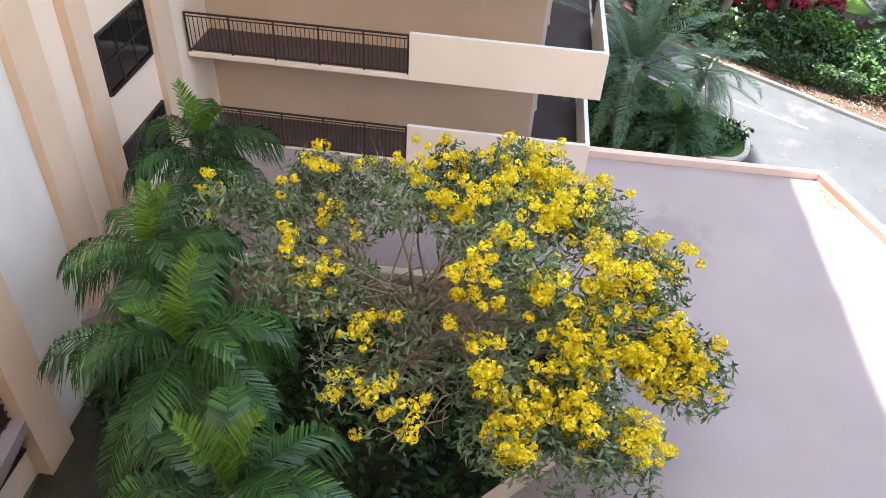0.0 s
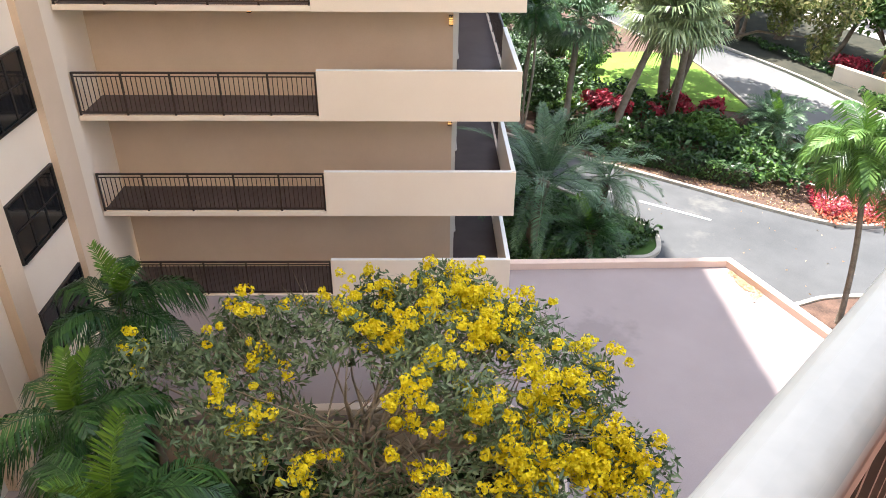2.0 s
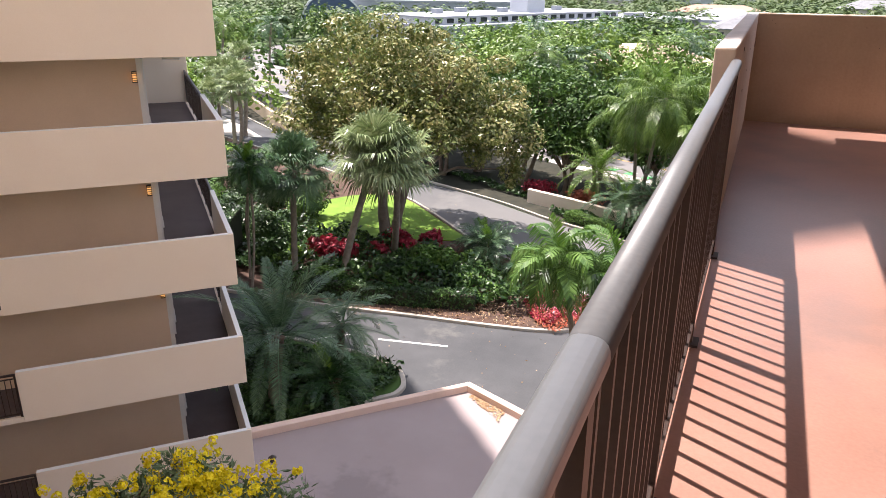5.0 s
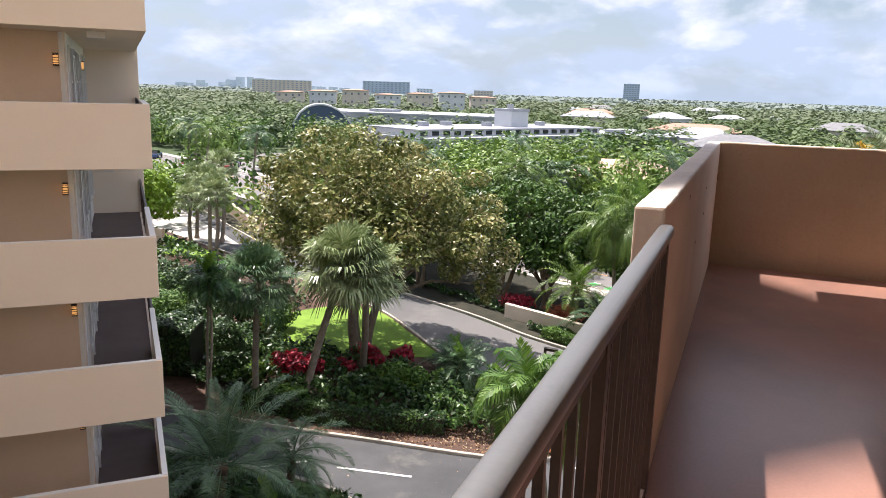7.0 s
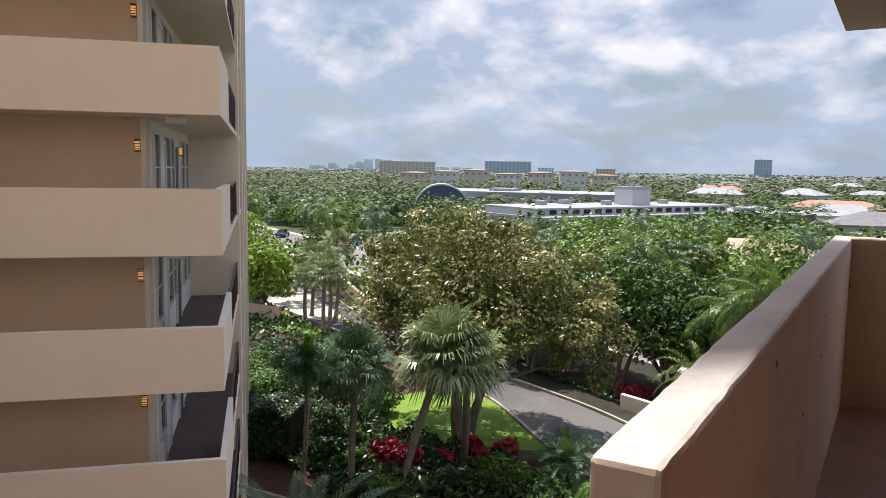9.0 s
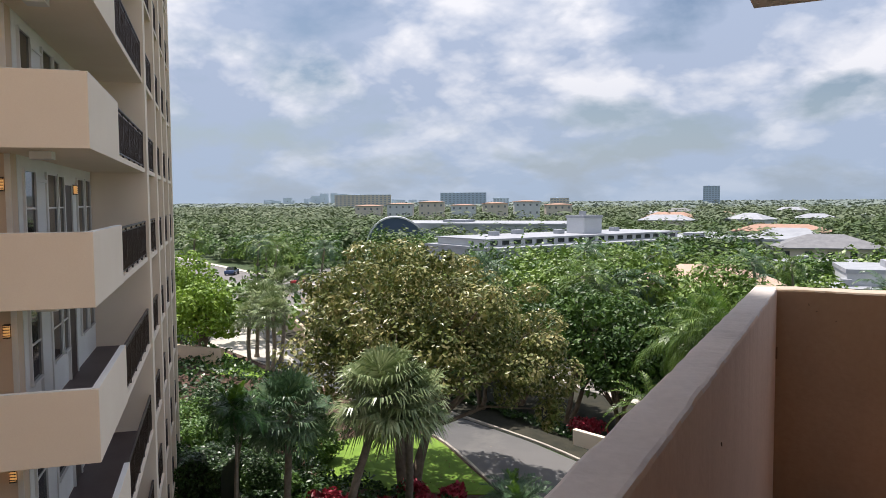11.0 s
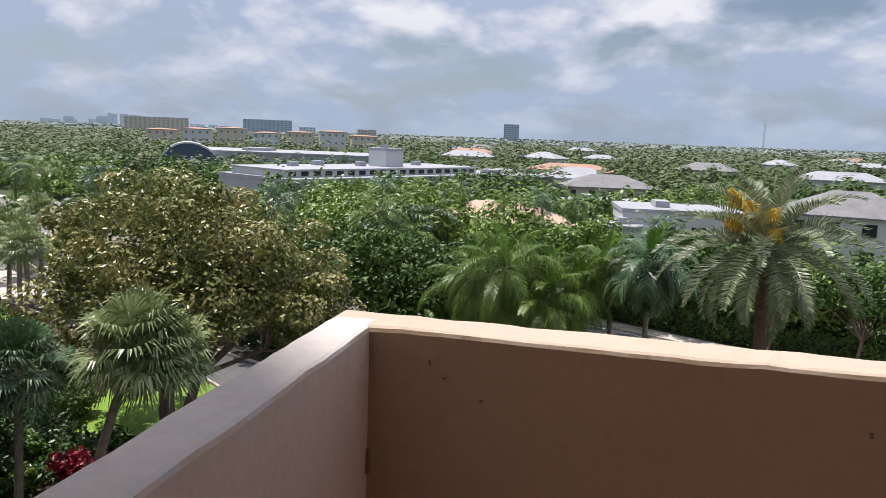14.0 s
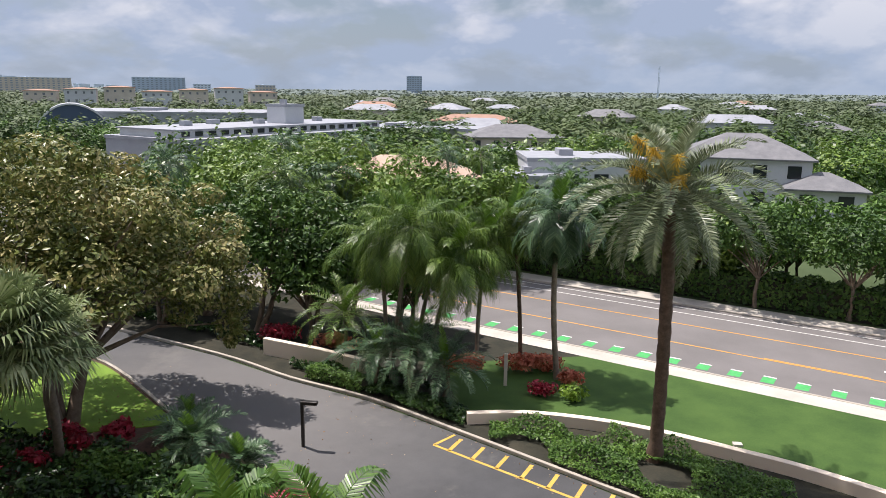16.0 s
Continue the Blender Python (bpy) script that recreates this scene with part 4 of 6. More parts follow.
def palm(name, label, base, top, r0, r1, fronds, length, leaf_m, rnd, droop=1.5, leaflet=0.45, pairs=34, width=0.035, elev=(-0.35, 1.25), hang=0.25, lift=0.35, trunk_m=None, spear=True, rings=0.06, bend=0.25, lime=0, start=0.12, group=""):
    e = thing(name, label, "palm", base, group)
    vs, fs = trunk_mesh((0, 0, 0), Vector(top) - Vector(base), r0, r1, rnd, bend, rings, 26)
    raw("trunk", vs, fs, trunk_m or M_PALMT, e, True)
    c = Vector(top) - Vector(base)
    vs, fs = [], []
    for i in range(fronds):
        f = i / max(1, fronds - 1)
        el = elev[1] + (elev[0] - elev[1]) * f ** 0.8 + rnd.uniform(-0.12, 0.12)
        az = i * 2.399 + rnd.uniform(-0.25, 0.25)
        b = c + Vector((math.cos(az), math.sin(az), 0)) * r1 * 0.6 + Vector((0, 0, rnd.uniform(-0.12, 0.12)))
        frond(vs, fs, b, az, el, length * rnd.uniform(0.85, 1.1) * (0.8 + 0.2 * math.sin(math.pi * f)), droop * rnd.uniform(0.8, 1.2), leaflet, pairs, width, rnd, start=start, hang=hang, lift=lift)
    raw("crown", vs, fs, leaf_m, e)
    if spear:
        vs, fs = [], []
        for i in range(2 + lime):
            az = rnd.uniform(0, 6.28)
            frond(vs, fs, c, az, rnd.uniform(1.05, 1.45), length * 0.72, 0.5, leaflet * 0.7, pairs, width, rnd, hang=0.1, lift=0.9, start=start)
        tagged(raw("young_frond", vs, fs, L_PALMY, e), "bright young fronds")
    return e


def fan_palm(name, label, base, top, r0, r1, leaves, stalk, radius, rnd, leaf_m=None, bend=0.2, group=""):
    e = thing(name, label, "palm", base, group)
    vs, fs = trunk_mesh((0, 0, 0), Vector(top) - Vector(base), r0, r1, rnd, bend, 0.09, 26)
    raw("trunk", vs, fs, M_PALMT, e, True)
    c = Vector(top) - Vector(base)
    vs, fs = [], []
    for i in range(leaves):
        f = i / (leaves - 1)
        el = 1.45 - 2.3 * f + rnd.uniform(-0.2, 0.2)
        az = i * 2.399 + rnd.uniform(-0.3, 0.3)
        fan_leaf(vs, fs, c + Vector((0, 0, rnd.uniform(-0.15, 0.15))), az, el, stalk * rnd.uniform(0.8, 1.15), radius, 34, rnd)
    raw("crown", vs, fs, leaf_m or L_CABB, e)
    vs, fs = [], []
    for i in range(4):
        fan_leaf(vs, fs, c, rnd.uniform(0, 6.28), rnd.uniform(1.1, 1.5), stalk * 0.8, radius * 0.8, 25, rnd)
    tagged(raw("young_leaf", vs, fs, L_PALMY, e), "fresh lime young leaves")
    return e


def leaf_cloud(clumps, per, size, rng, flat=0.45, elong=1.7):
    """Leaf blades scattered round clumps (centre, radius xyz): verts and faces, by numpy."""
    V, F = [], []
    k = 0
    for (c, r), n in zip(clumps, per):
        d = rng.normal(size=(n, 3))
        d /= np.linalg.norm(d, axis=1)[:, None]
        rad = rng.uniform(0.55, 1.05, size=(n, 1)) ** 0.6
        p = np.array(c) + d * rad * np.array(r)
        nor = d * 0.7 + rng.normal(size=(n, 3)) * flat + np.array((0, 0, 0.45))
        nor /= np.linalg.norm(nor, axis=1)[:, None]
        a = np.cross(nor, rng.normal(size=(n, 3)))
        a /= np.linalg.norm(a, axis=1)[:, None] + 1e-9
        b = np.cross(nor, a)
        s = size * rng.uniform(0.6, 1.3, size=(n, 1))
        q = np.stack([p - a * s * 0.5 * elong, p + b * s * 0.42 + nor * s * 0.08, p + a * s * 0.5 * elong, p - b * s * 0.42 + nor * s * 0.08], 1)
        V.append(q.reshape(-1, 3))
        F.append(np.arange(n * 4).reshape(n, 4) + k)
        k += n * 4
    return np.concatenate(V), np.concatenate(F)


def cloud_object(name, V, F, material, parent=None):
    me = bpy.data.meshes.new(name)
    me.from_pydata(V.tolist(), [], F.tolist())
    me.materials.append(material)
    ob = new(name, me)
    if parent:
        ob.parent = parent
    return ob


def branch_out(vs, fs, p, d, length, r, depth, rnd, ends, spread=0.75, keep=0.74, minr=0.012, up=0.12):
    """Limbs that fork until they are twigs."""
    pts, rad = [p.copy()], [r]
    q, v = p.copy(), d.copy()
    n = 5
    for i in range(n):
        v = (v + Vector((rnd.uniform(-1, 1), rnd.uniform(-1, 1), rnd.uniform(-0.6, 0.8))) * 0.16 + Vector((0, 0, up * 0.3))).normalized()
        q = q + v * length / n
        pts.append(q.copy()); rad.append(r * (1 - 0.35 * (i + 1) / n))
    tube(vs, fs, pts, rad, 6 if r > 0.04 else 4)
    if depth == 0:
        ends.append(q.copy())
        return
    for i in range(rnd.choice((2, 3, 3))):
        w = (v + Vector((rnd.uniform(-1, 1), rnd.uniform(-1, 1), rnd.uniform(-0.45, 0.75))) * spread).normalized()
        branch_out(vs, fs, q, w, length * keep * rnd.uniform(0.8, 1.15), max(minr, r * 0.6), depth - 1, rnd, ends, spread, keep, minr, up)


def broad_tree(name, label, base, centre, radii, leaf_m, size, leaves, seed, stems=1, clump=0.24, bark=None, lobes=(), low=0.55, trunk_r=0.2, group=""):
    """A broadleaf tree: forking trunk and limbs, and a crown of leaf clumps with gaps."""
    rnd, rng = random.Random(seed), np.random.default_rng(seed)
    e = thing(name, label, "tree", base, group)
    c = Vector(centre) - Vector(base)
    R = Vector(radii)
    clumps, per = [], []
    n = int(46 / (clump / 0.24) ** 2)
    for i in range(n):
        z = 1 - 2 * (i + 0.5) / n
        a = i * 2.399
        s = math.sqrt(max(0, 1 - z * z))
        d = Vector((s * math.cos(a), s * math.sin(a), z))
        if d.z < -low:
            continue
        f = rnd.uniform(0.62, 0.98)
        p = c + Vector((d.x * R.x, d.y * R.y, d.z * R.z)) * f
        k = clump * rnd.uniform(0.75, 1.3)
        clumps.append((p, (R.x * k * 1.1, R.y * k * 1.1, R.z * k)))
        per.append(1)
    for i in range(n // 3):
        d = Vector((rnd.uniform(-1, 1), rnd.uniform(-1, 1), rnd.uniform(-0.4, 0.6))) * 0.5
        clumps.append((c + Vector((d.x * R.x, d.y * R.y, d.z * R.z)), (R.x * clump, R.y * clump, R.z * clump)))
        per.append(1)
    for lc, lr, ln in lobes:
        for i in range(ln):
            d = Vector((rnd.gauss(0, 1), rnd.gauss(0, 1), rnd.gauss(0, 1))).normalized() * rnd.uniform(0.3, 0.95)
            q = Vector(lc) - Vector(base) + Vector((d.x * lr[0], d.y * lr[1], d.z * lr[2]))
            clumps.append((q, (lr[0] * 0.38, lr[1] * 0.38, lr[2] * 0.34)))
            per.append(1)
    each = max(4, leaves // len(clumps))
    V, F = leaf_cloud(clumps, [int(each * rnd.uniform(0.6, 1.4)) for _ in clumps], size, rng)
    cloud_object("crown", V, F, leaf_m, e)
    vs, fs = [], []
    for s in range(stems):
        a = s * 2.2 + rnd.uniform(0, 1)
        o = Vector((math.cos(a), math.sin(a), 0)) * (trunk_r * 0.8 if stems > 1 else 0)
        fork = c * rnd.uniform(0.34, 0.45) + Vector((math.cos(a) * R.x, math.sin(a) * R.y, 0)) * (0.14 if stems > 1 else 0.02)
        mid = o.lerp(fork, 0.5) + Vector((rnd.uniform(-0.2, 0.2), rnd.uniform(-0.2, 0.2), 0))
        rr = trunk_r / math.sqrt(stems) * 1.2
        tube(vs, fs, [o, o.lerp(mid, 0.2), mid, fork], [rr * 1.5, rr * 1.1, rr * 0.92, rr * 0.8], 9)
        pick = [cl for i, cl in enumerate(clumps) if i % stems == s]
        rnd.shuffle(pick)
        for cl in pick[:12]:
            t = Vector(cl[0])
            m1 = fork.lerp(t, 0.45) + Vector((0, 0, 0.12 * R.z)) + Vector((rnd.uniform(-1, 1), rnd.uniform(-1, 1), rnd.uniform(-1, 1))) * 0.06 * R.x
            tube(vs, fs, [fork, fork.lerp(m1, 0.5), m1, t], [rr * 0.5, rr * 0.4, rr * 0.26, rr * 0.08], 6)
    raw("trunk", vs, fs, bark or M_BARK, e, True)
    return e


def shrub(name, label, at, radii, leaf_m, size, leaves, seed, group="", kind="", category="shrub"):
    rng, rnd = np.random.default_rng(seed), random.Random(seed)
    e = thing(name, label, category, at, group, kind)
    cl, per = [], []
    for i in range(9):
        a = rnd.uniform(0, 6.28)
        f = rnd.uniform(0, 0.7)
        cl.append(((math.cos(a) * f * radii[0], math.sin(a) * f * radii[1], radii[2] * rnd.uniform(0.45, 0.75)), (radii[0] * 0.42, radii[1] * 0.42, radii[2] * 0.42)))
        per.append(leaves // 9)
    V, F = leaf_cloud(cl, per, size, rng)
    V[:, 2] = np.maximum(V[:, 2], 0.01)
    cloud_object("foliage", V, F, leaf_m, e)
    vs, fs = [], []
    for i in range(5):
        a = rnd.uniform(0, 6.28)
        tube(vs, fs, [(0, 0, 0), (math.cos(a) * radii[0] * 0.3, math.sin(a) * radii[1] * 0.3, radii[2] * 0.6)], [0.02, 0.01], 4)
    raw("stem", vs, fs, M_BARK, e)
    return e


def hedge(name, label, pts, width, height, leaf_m, size, density, seed, z=GZ + 0.08):
    """A clipped hedge along a line: a leafy body of many small leaves."""
    rng = np.random.default_rng(seed)
    P = [Vector((*p, 0)) for p in pts]
    V, F, k = [], [], 0
    for a, b in zip(P[:-1], P[1:]):
        ln = (b - a).length
        d = (b - a).normalized()
        s = Vector((-d.y, d.x, 0))
        n = int(ln * density)
        u = rng.uniform(0, ln, n)
        th = rng.uniform(0, 1, n)
        # points on the two sides and the top
        side = np.where(th < 0.3, -1.0, np.where(th < 0.6, 1.0, rng.uniform(-1, 1, n)))
        hz = np.where(th < 0.6, rng.uniform(0.05, 1, n), 1.0) * height * (1 + 0.08 * np.sin(u * 3.1))
        w = width / 2 * (1 + 0.10 * np.sin(u * 2.3 + 1))
        p = np.array(a)[None] + u[:, None] * np.array(d) + (side * w)[:, None] * np.array(s) + np.stack([u * 0, u * 0, hz + z], 1) + rng.normal(size=(n, 3)) * 0.045
        nor = np.stack([side * s.x * (th < 0.6), side * s.y * (th < 0.6), (th >= 0.6) * 1.0 + 0.3], 1) + rng.normal(size=(n, 3)) * 0.5
        nor /= np.linalg.norm(nor, axis=1)[:, None]
        t1 = np.cross(nor, rng.normal(size=(n, 3)))
        t1 /= np.linalg.norm(t1, axis=1)[:, None] + 1e-9
        t2 = np.cross(nor, t1)
        sz = size * rng.uniform(0.6, 1.3, (n, 1))
        q = np.stack([p - t1 * sz * 0.8, p + t2 * sz * 0.45, p + t1 * sz * 0.8, p - t2 * sz * 0.45], 1)
        V.append(q.reshape(-1, 3)); F.append(np.arange(n * 4).reshape(n, 4) + k); k += n * 4
    ob = cloud_object(name, np.concatenate(V), np.concatenate(F), leaf_m)
    tagged(ob, label, "hedge")
    # plain dark box fills the hedge, so gaps between the leaves read dark
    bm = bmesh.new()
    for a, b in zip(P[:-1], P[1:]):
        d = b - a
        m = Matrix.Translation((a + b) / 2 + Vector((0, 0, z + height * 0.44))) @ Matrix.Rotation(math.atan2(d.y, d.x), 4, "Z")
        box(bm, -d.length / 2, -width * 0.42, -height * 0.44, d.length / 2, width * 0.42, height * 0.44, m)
    part("dark_core", bm, M_SOIL, ob, "dark box filling the hedge")
    return ob


def cover(name, label, inside, bounds, n, leaf_m, size, h, seed, z=GZ + 0.08, category="ground cover", tall=1.0):
    """Low planting of many leaves within an area: nobody could count it."""
    rng = np.random.default_rng(seed)
    x = rng.uniform(bounds[0], bounds[2], n * 4)
    y = rng.uniform(bounds[1], bounds[3], n * 4)
    ok = inside(x, y)
    x, y = x[ok][:n], y[ok][:n]
    m = len(x)
    hh = h * (0.35 + 0.65 * (0.5 + 0.5 * np.sin(x * 2.1 + 1.3 * np.sin(y * 1.7))) * (0.5 + 0.5 * np.sin(y * 2.6 + x * 0.7))) * rng.uniform(0.3, 1.0, m) ** 0.5
    p = np.stack([x, y, z + hh], 1)
    nor = rng.normal(size=(m, 3)) * 0.55 + np.array((0, 0, 0.8))
    nor /= np.linalg.norm(nor, axis=1)[:, None]
    t1 = np.cross(nor, rng.normal(size=(m, 3)))
    t1 /= np.linalg.norm(t1, axis=1)[:, None] + 1e-9
    t2 = np.cross(nor, t1)
    sz = size * rng.uniform(0.6, 1.4, (m, 1))
    q = np.stack([p - t1 * sz * 0.8 * tall, p + t2 * sz * 0.4, p + t1 * sz * 0.8 * tall, p - t2 * sz * 0.4], 1)
    ob = cloud_object(name, q.reshape(-1, 3), np.arange(m * 4).reshape(m, 4), leaf_m)
    return tagged(ob, label, category, kind="stuff")


def oval(cx, cy, rx, ry, rot=0.0):
    c, s = math.cos(rot), math.sin(rot)

    def f(x, y):
        u = (x - cx) * c + (y - cy) * s
        v = -(x - cx) * s + (y - cy) * c
        return (u / rx) ** 2 + (v / ry) ** 2 + 0.25 * np.sin(x * 3 + y * 2) < 1
    return f


# ---- planted well ----
def yellow_tree():
    rnd, rng = random.Random(11), np.random.default_rng(11)
    base = Vector((-9.4, -3.9, GZ + 0.04))
    e = thing("flowering_tree", "yellow flowering tree with grey-green leaves and bare twigs", "tree", base)
    # crown: leaning flat mass reaching over the roof
    boughs = [(-11.2, -5.6, -7.6, 0.9), (-10.0, -5.3, -7.7, 0.8), (-10.9, -3.8, -7.6, 0.9), (-8.4, -5.0, -8.0, 0.8), (-8.9, 0.0, -7.5, 0.8), (-9.8, -0.9, -7.7, 0.9), (-7.6, 0.1, -7.6, 0.8), (-3.9, -1.0, -8.3, 0.6), (-3.5, -2.8, -8.7, 0.55), (-10.6, -4.4, -7.5, 1.0), (-10.2, -3.1, -7.7, 1.1), (-9.4, -2.0, -7.5, 1.1), (-8.6, -2.9, -7.2, 1.15), (-8.5, -0.9, -7.2, 1.0),
              (-7.6, -2.2, -7.1, 1.15), (-7.3, -0.8, -7.4, 1.1), (-6.7, -2.9, -7.4, 1.1), (-6.4, -1.5, -7.3, 1.2), (-5.6, -2.4, -7.7, 1.1), (-5.4, -0.7, -7.6, 1.0),
              (-4.9, -1.7, -8.0, 1.0), (-4.3, -2.6, -8.2, 0.9), (-4.45, -1.2, -8.2, 0.75), (-5.6, -3.9, -8.3, 0.95), (-6.9, -4.2, -8.4, 0.9), (-4.35, -3.9, -8.6, 0.8), (-4.2, -3.2, -8.5, 0.8), (-8.0, -4.4, -8.3, 0.9), (-9.3, -4.8, -8.4, 0.9), (-6.3, -5.3, -8.7, 0.7), (-7.6, -5.6, -8.8, 0.7)]
    vs, fs = [], []
    ends = []
    heart = Vector((-8.3, -3.0, -9.6)) - base
    for s, (dx, dy) in enumerate(((0, 0), (0.9, 0.3), (0.5, -0.6), (-0.5, 0.3))):
        o = Vector((dx * 0.5, dy * 0.5, 0))
        fork = heart + Vector((dx * 1.3, dy * 1.6, rnd.uniform(-0.5, 0.3)))
        m = o.lerp(fork, 0.5) + Vector((rnd.uniform(-0.4, 0.4), rnd.uniform(-0.4, 0.4), 0))
        r = 0.15 if s == 0 else 0.085
        tube(vs, fs, [o, m.lerp(o, 0.6), m, fork], [r * 1.3, r * 1.05, r, r * 0.75], 9)
        for x, y, z, rr in boughs[s::4]:
            t = Vector((x, y, z)) - base
            for q in range(3):
                tt = t + Vector((rnd.uniform(-1, 1), rnd.uniform(-1, 1), rnd.uniform(-0.4, 0.5))) * rr * 0.75
                m1 = fork.lerp(tt, 0.35) + Vector((rnd.uniform(-0.5, 0.5), rnd.uniform(-0.5, 0.5), -0.15))
                m2 = fork.lerp(tt, 0.7) + Vector((rnd.uniform(-0.35, 0.35), rnd.uniform(-0.35, 0.35), 0.0))
                tube(vs, fs, [fork, m1, m2, tt], [r * 0.45, r * 0.3, r * 0.2, 0.008], 5)
                for k in range(4):
                    w = tt + Vector((rnd.uniform(-1, 1), rnd.uniform(-1, 1), rnd.uniform(-0.3, 0.8))) * 0.42
                    tube(vs, fs, [m2.lerp(tt, 0.6), m2.lerp(w, 0.6) + Vector((0, 0, 0.06)), w], [0.010, 0.007, 0.003], 3)
                    ends.append(w)
    # bare pale twigs low in the crown
    for i in range(46):
        o = heart + Vector((rnd.uniform(-1.6, 2.4), rnd.uniform(-2.2, 0.6), rnd.uniform(-0.4, 0.6)))
        p = o + Vector((rnd.uniform(-0.8, 0.8), rnd.uniform(-0.8, 0.8), rnd.uniform(-0.2, 0.7)))
        tube(vs, fs, [o, o.lerp(p, 0.5) + Vector((rnd.uniform(-0.15, 0.15), rnd.uniform(-0.15, 0.15), 0.1)), p], [0.022, 0.014, 0.004], 4)
    raw("trunk", vs, fs, M_TWIG, e, True)
    # narrow grey leaves: whorls at the twig ends
    cl, per = [], []
    for x, y, z, rr in boughs:
        for k in range(5):
            c = Vector((x, y, z)) - base + Vector((rnd.uniform(-1, 1), rnd.uniform(-1, 1), rnd.uniform(-0.5, 0.35))) * rr * 0.7
            cl.append((c, (0.58, 0.58, 0.36)))
            per.append(55 if y < -3.9 and x > -9.0 else 170)
    V, F = leaf_cloud(cl, per, 0.066, rng, 0.9, 3.0)
    cloud_object("leaves", V, F, L_GREY, e)
    # flower heads, dense towards the sunny side
    vs, fs = [], []
    heads = []
    for x, y, z, rr in boughs:
        sunny = min(1.0, max(0.30, (x + 11.0) / 5.5))
        if y < -3.6 and x < -4.7:
            sunny *= 0.22
        elif y < -2.8:
            sunny *= 0.65
        for g in range(max(1, round(8.5 * sunny))):
            a, c = rnd.uniform(0, 6.28), rnd.uniform(0, 1) ** 0.5
            o = Vector((x, y, z)) - base + Vector((math.cos(a) * c * rr * 0.9, math.sin(a) * c * rr * 0.9, rr * (0.45 * (1 - c) + rnd.uniform(-0.05, 0.40))))
            sp = rnd.uniform(0.10, 0.24)
            for k in range(rnd.randint(4, 10)):
                heads.append(o + Vector((rnd.gauss(0, 1) * sp, rnd.gauss(0, 1) * sp, rnd.gauss(0, 1) * sp * 1.0)))
    heads += [w for w in ends if rnd.random() < 0.10 and w.x + base.x > -8.5]
    V, F, k = [], [], 0
    for h in heads:
        sz = rnd.uniform(0.07, 0.17)
        n = int(16 + 130 * sz)
        d = rng.normal(size=(n, 3)); d /= np.linalg.norm(d, axis=1)[:, None]
        p = np.array(h) + d * sz * rng.uniform(0.6, 1.0, (n, 1)) * np.array((1, 1, 0.8))
        t1 = np.cross(d + rng.normal(size=(n, 3)) * 0.4, rng.normal(size=(n, 3))); t1 /= np.linalg.norm(t1, axis=1)[:, None] + 1e-9
        t2 = np.cross(d, t1)
        s = rng.uniform(0.026, 0.050, (n, 1))
        q = np.stack([p - t1 * s, p + t2 * s + d * s * 0.5, p + t1 * s, p - t2 * s + d * s * 0.5], 1)
        V.append(q.reshape(-1, 3)); F.append(np.arange(n * 4).reshape(n, 4) + k); k += n * 4
    tagged(cloud_object("blossom", np.concatenate(V), np.concatenate(F), L_FLOW, e), "dense yellow trumpet flowers")


yellow_tree()
R = random.Random(3)
for base, top, ln, nf in (((-13.0, -5.2, GZ), (-13.0, -5.3, -7.4), 2.0, 15), ((-8.5, -7.8, GZ), (-8.35, -7.75, -7.5), 2.25, 19), ((-5.6, -8.4, GZ), (-5.5, -8.3, -7.3), 1.95, 17),
                          ((-11.3, -7.2, GZ), (-11.2, -7.1, -7.9), 1.8, 14)):
    palm("courtyard_palm", "dark green feather palm in the planted courtyard", base, top, 0.10, 0.07, nf, ln, L_PALM, R, 1.85, 0.56, 40, 0.042, (-0.75, 1.25), 0.95, 0.25, rings=0.05, lime=0, group="courtyard palms")
cover("undergrowth", "dark leafy undergrowth in the planted well", lambda x, y: (x < -4.9) & (y < x * 1.08 + 8.8) & (y < 0.3), (-13, -9, -4.9, 0.3), 5200, L_SHRUB, 0.16, 0.8, 21, GZ + 0.04)
cover("fallen_leaves", "dry leaves scattered on the pink roof under the tree", oval(-4.1, -2.9, 0.75, 1.6), (-5.6, -5, -3, 0), 700, L_LITTER, 0.028, 0.012, 22, -10.5, "leaf litter")

# ---- entrance garden ----
fan_palm("cabbage_palm", "tall leaning cabbage palm with a dense shaggy crown", (-17.3, 19.9, GZ), (-15.7, 20.9, -6.1), 0.17, 0.15, 50, 1.15, 1.4, R, bend=0.1)
fan_palm("cabbage_palm", "cabbage palm beside the lawn with a shaggy crown", (-16.5, 24.0, GZ), (-15.1, 21.6, -6.6), 0.17, 0.15, 42, 1.1, 1.3, R, bend=0.25)
fan_palm("cabbage_palm", "slim cabbage palm beside red shrubs", (-19.4, 19.2, GZ), (-19.2, 19.3, -6.9), 0.15, 0.13, 48, 1.1, 1.1, R, leaf_m=L_CYCAD)
for x, y, z in ((-41.2, 43, -6.4), (-44.5, 44.5, -8.2), (-39.5, 41.5, -7.0), (-42.8, 46.5, -5.4), (-46, 47, -6.8)):
    fan_palm("cabbage_palm", "far cabbage palm along the drive", (x, y, GZ), (x + 0.2, y, z), 0.17, 0.15, 34, 1.0, 1.05, R, group="far cabbage palms")
broad_tree("sea_grape_tree", "broad tree with brown-green rounded leaves and forked trunk", (-18.2, 26.8, GZ), (-18.6, 28.3, -4.9), (6.9, 6.1, 4.3), L_SEAG, 0.155, 52000, 5, 3, 0.155, low=0.62, trunk_r=0.40,
           lobes=(((-13.0, 30.6, -6.6), (2.3, 2.0, 2.6), 12), ((-12.2, 30.2, -8.9), (0.7, 0.7, 0.9), 3)))
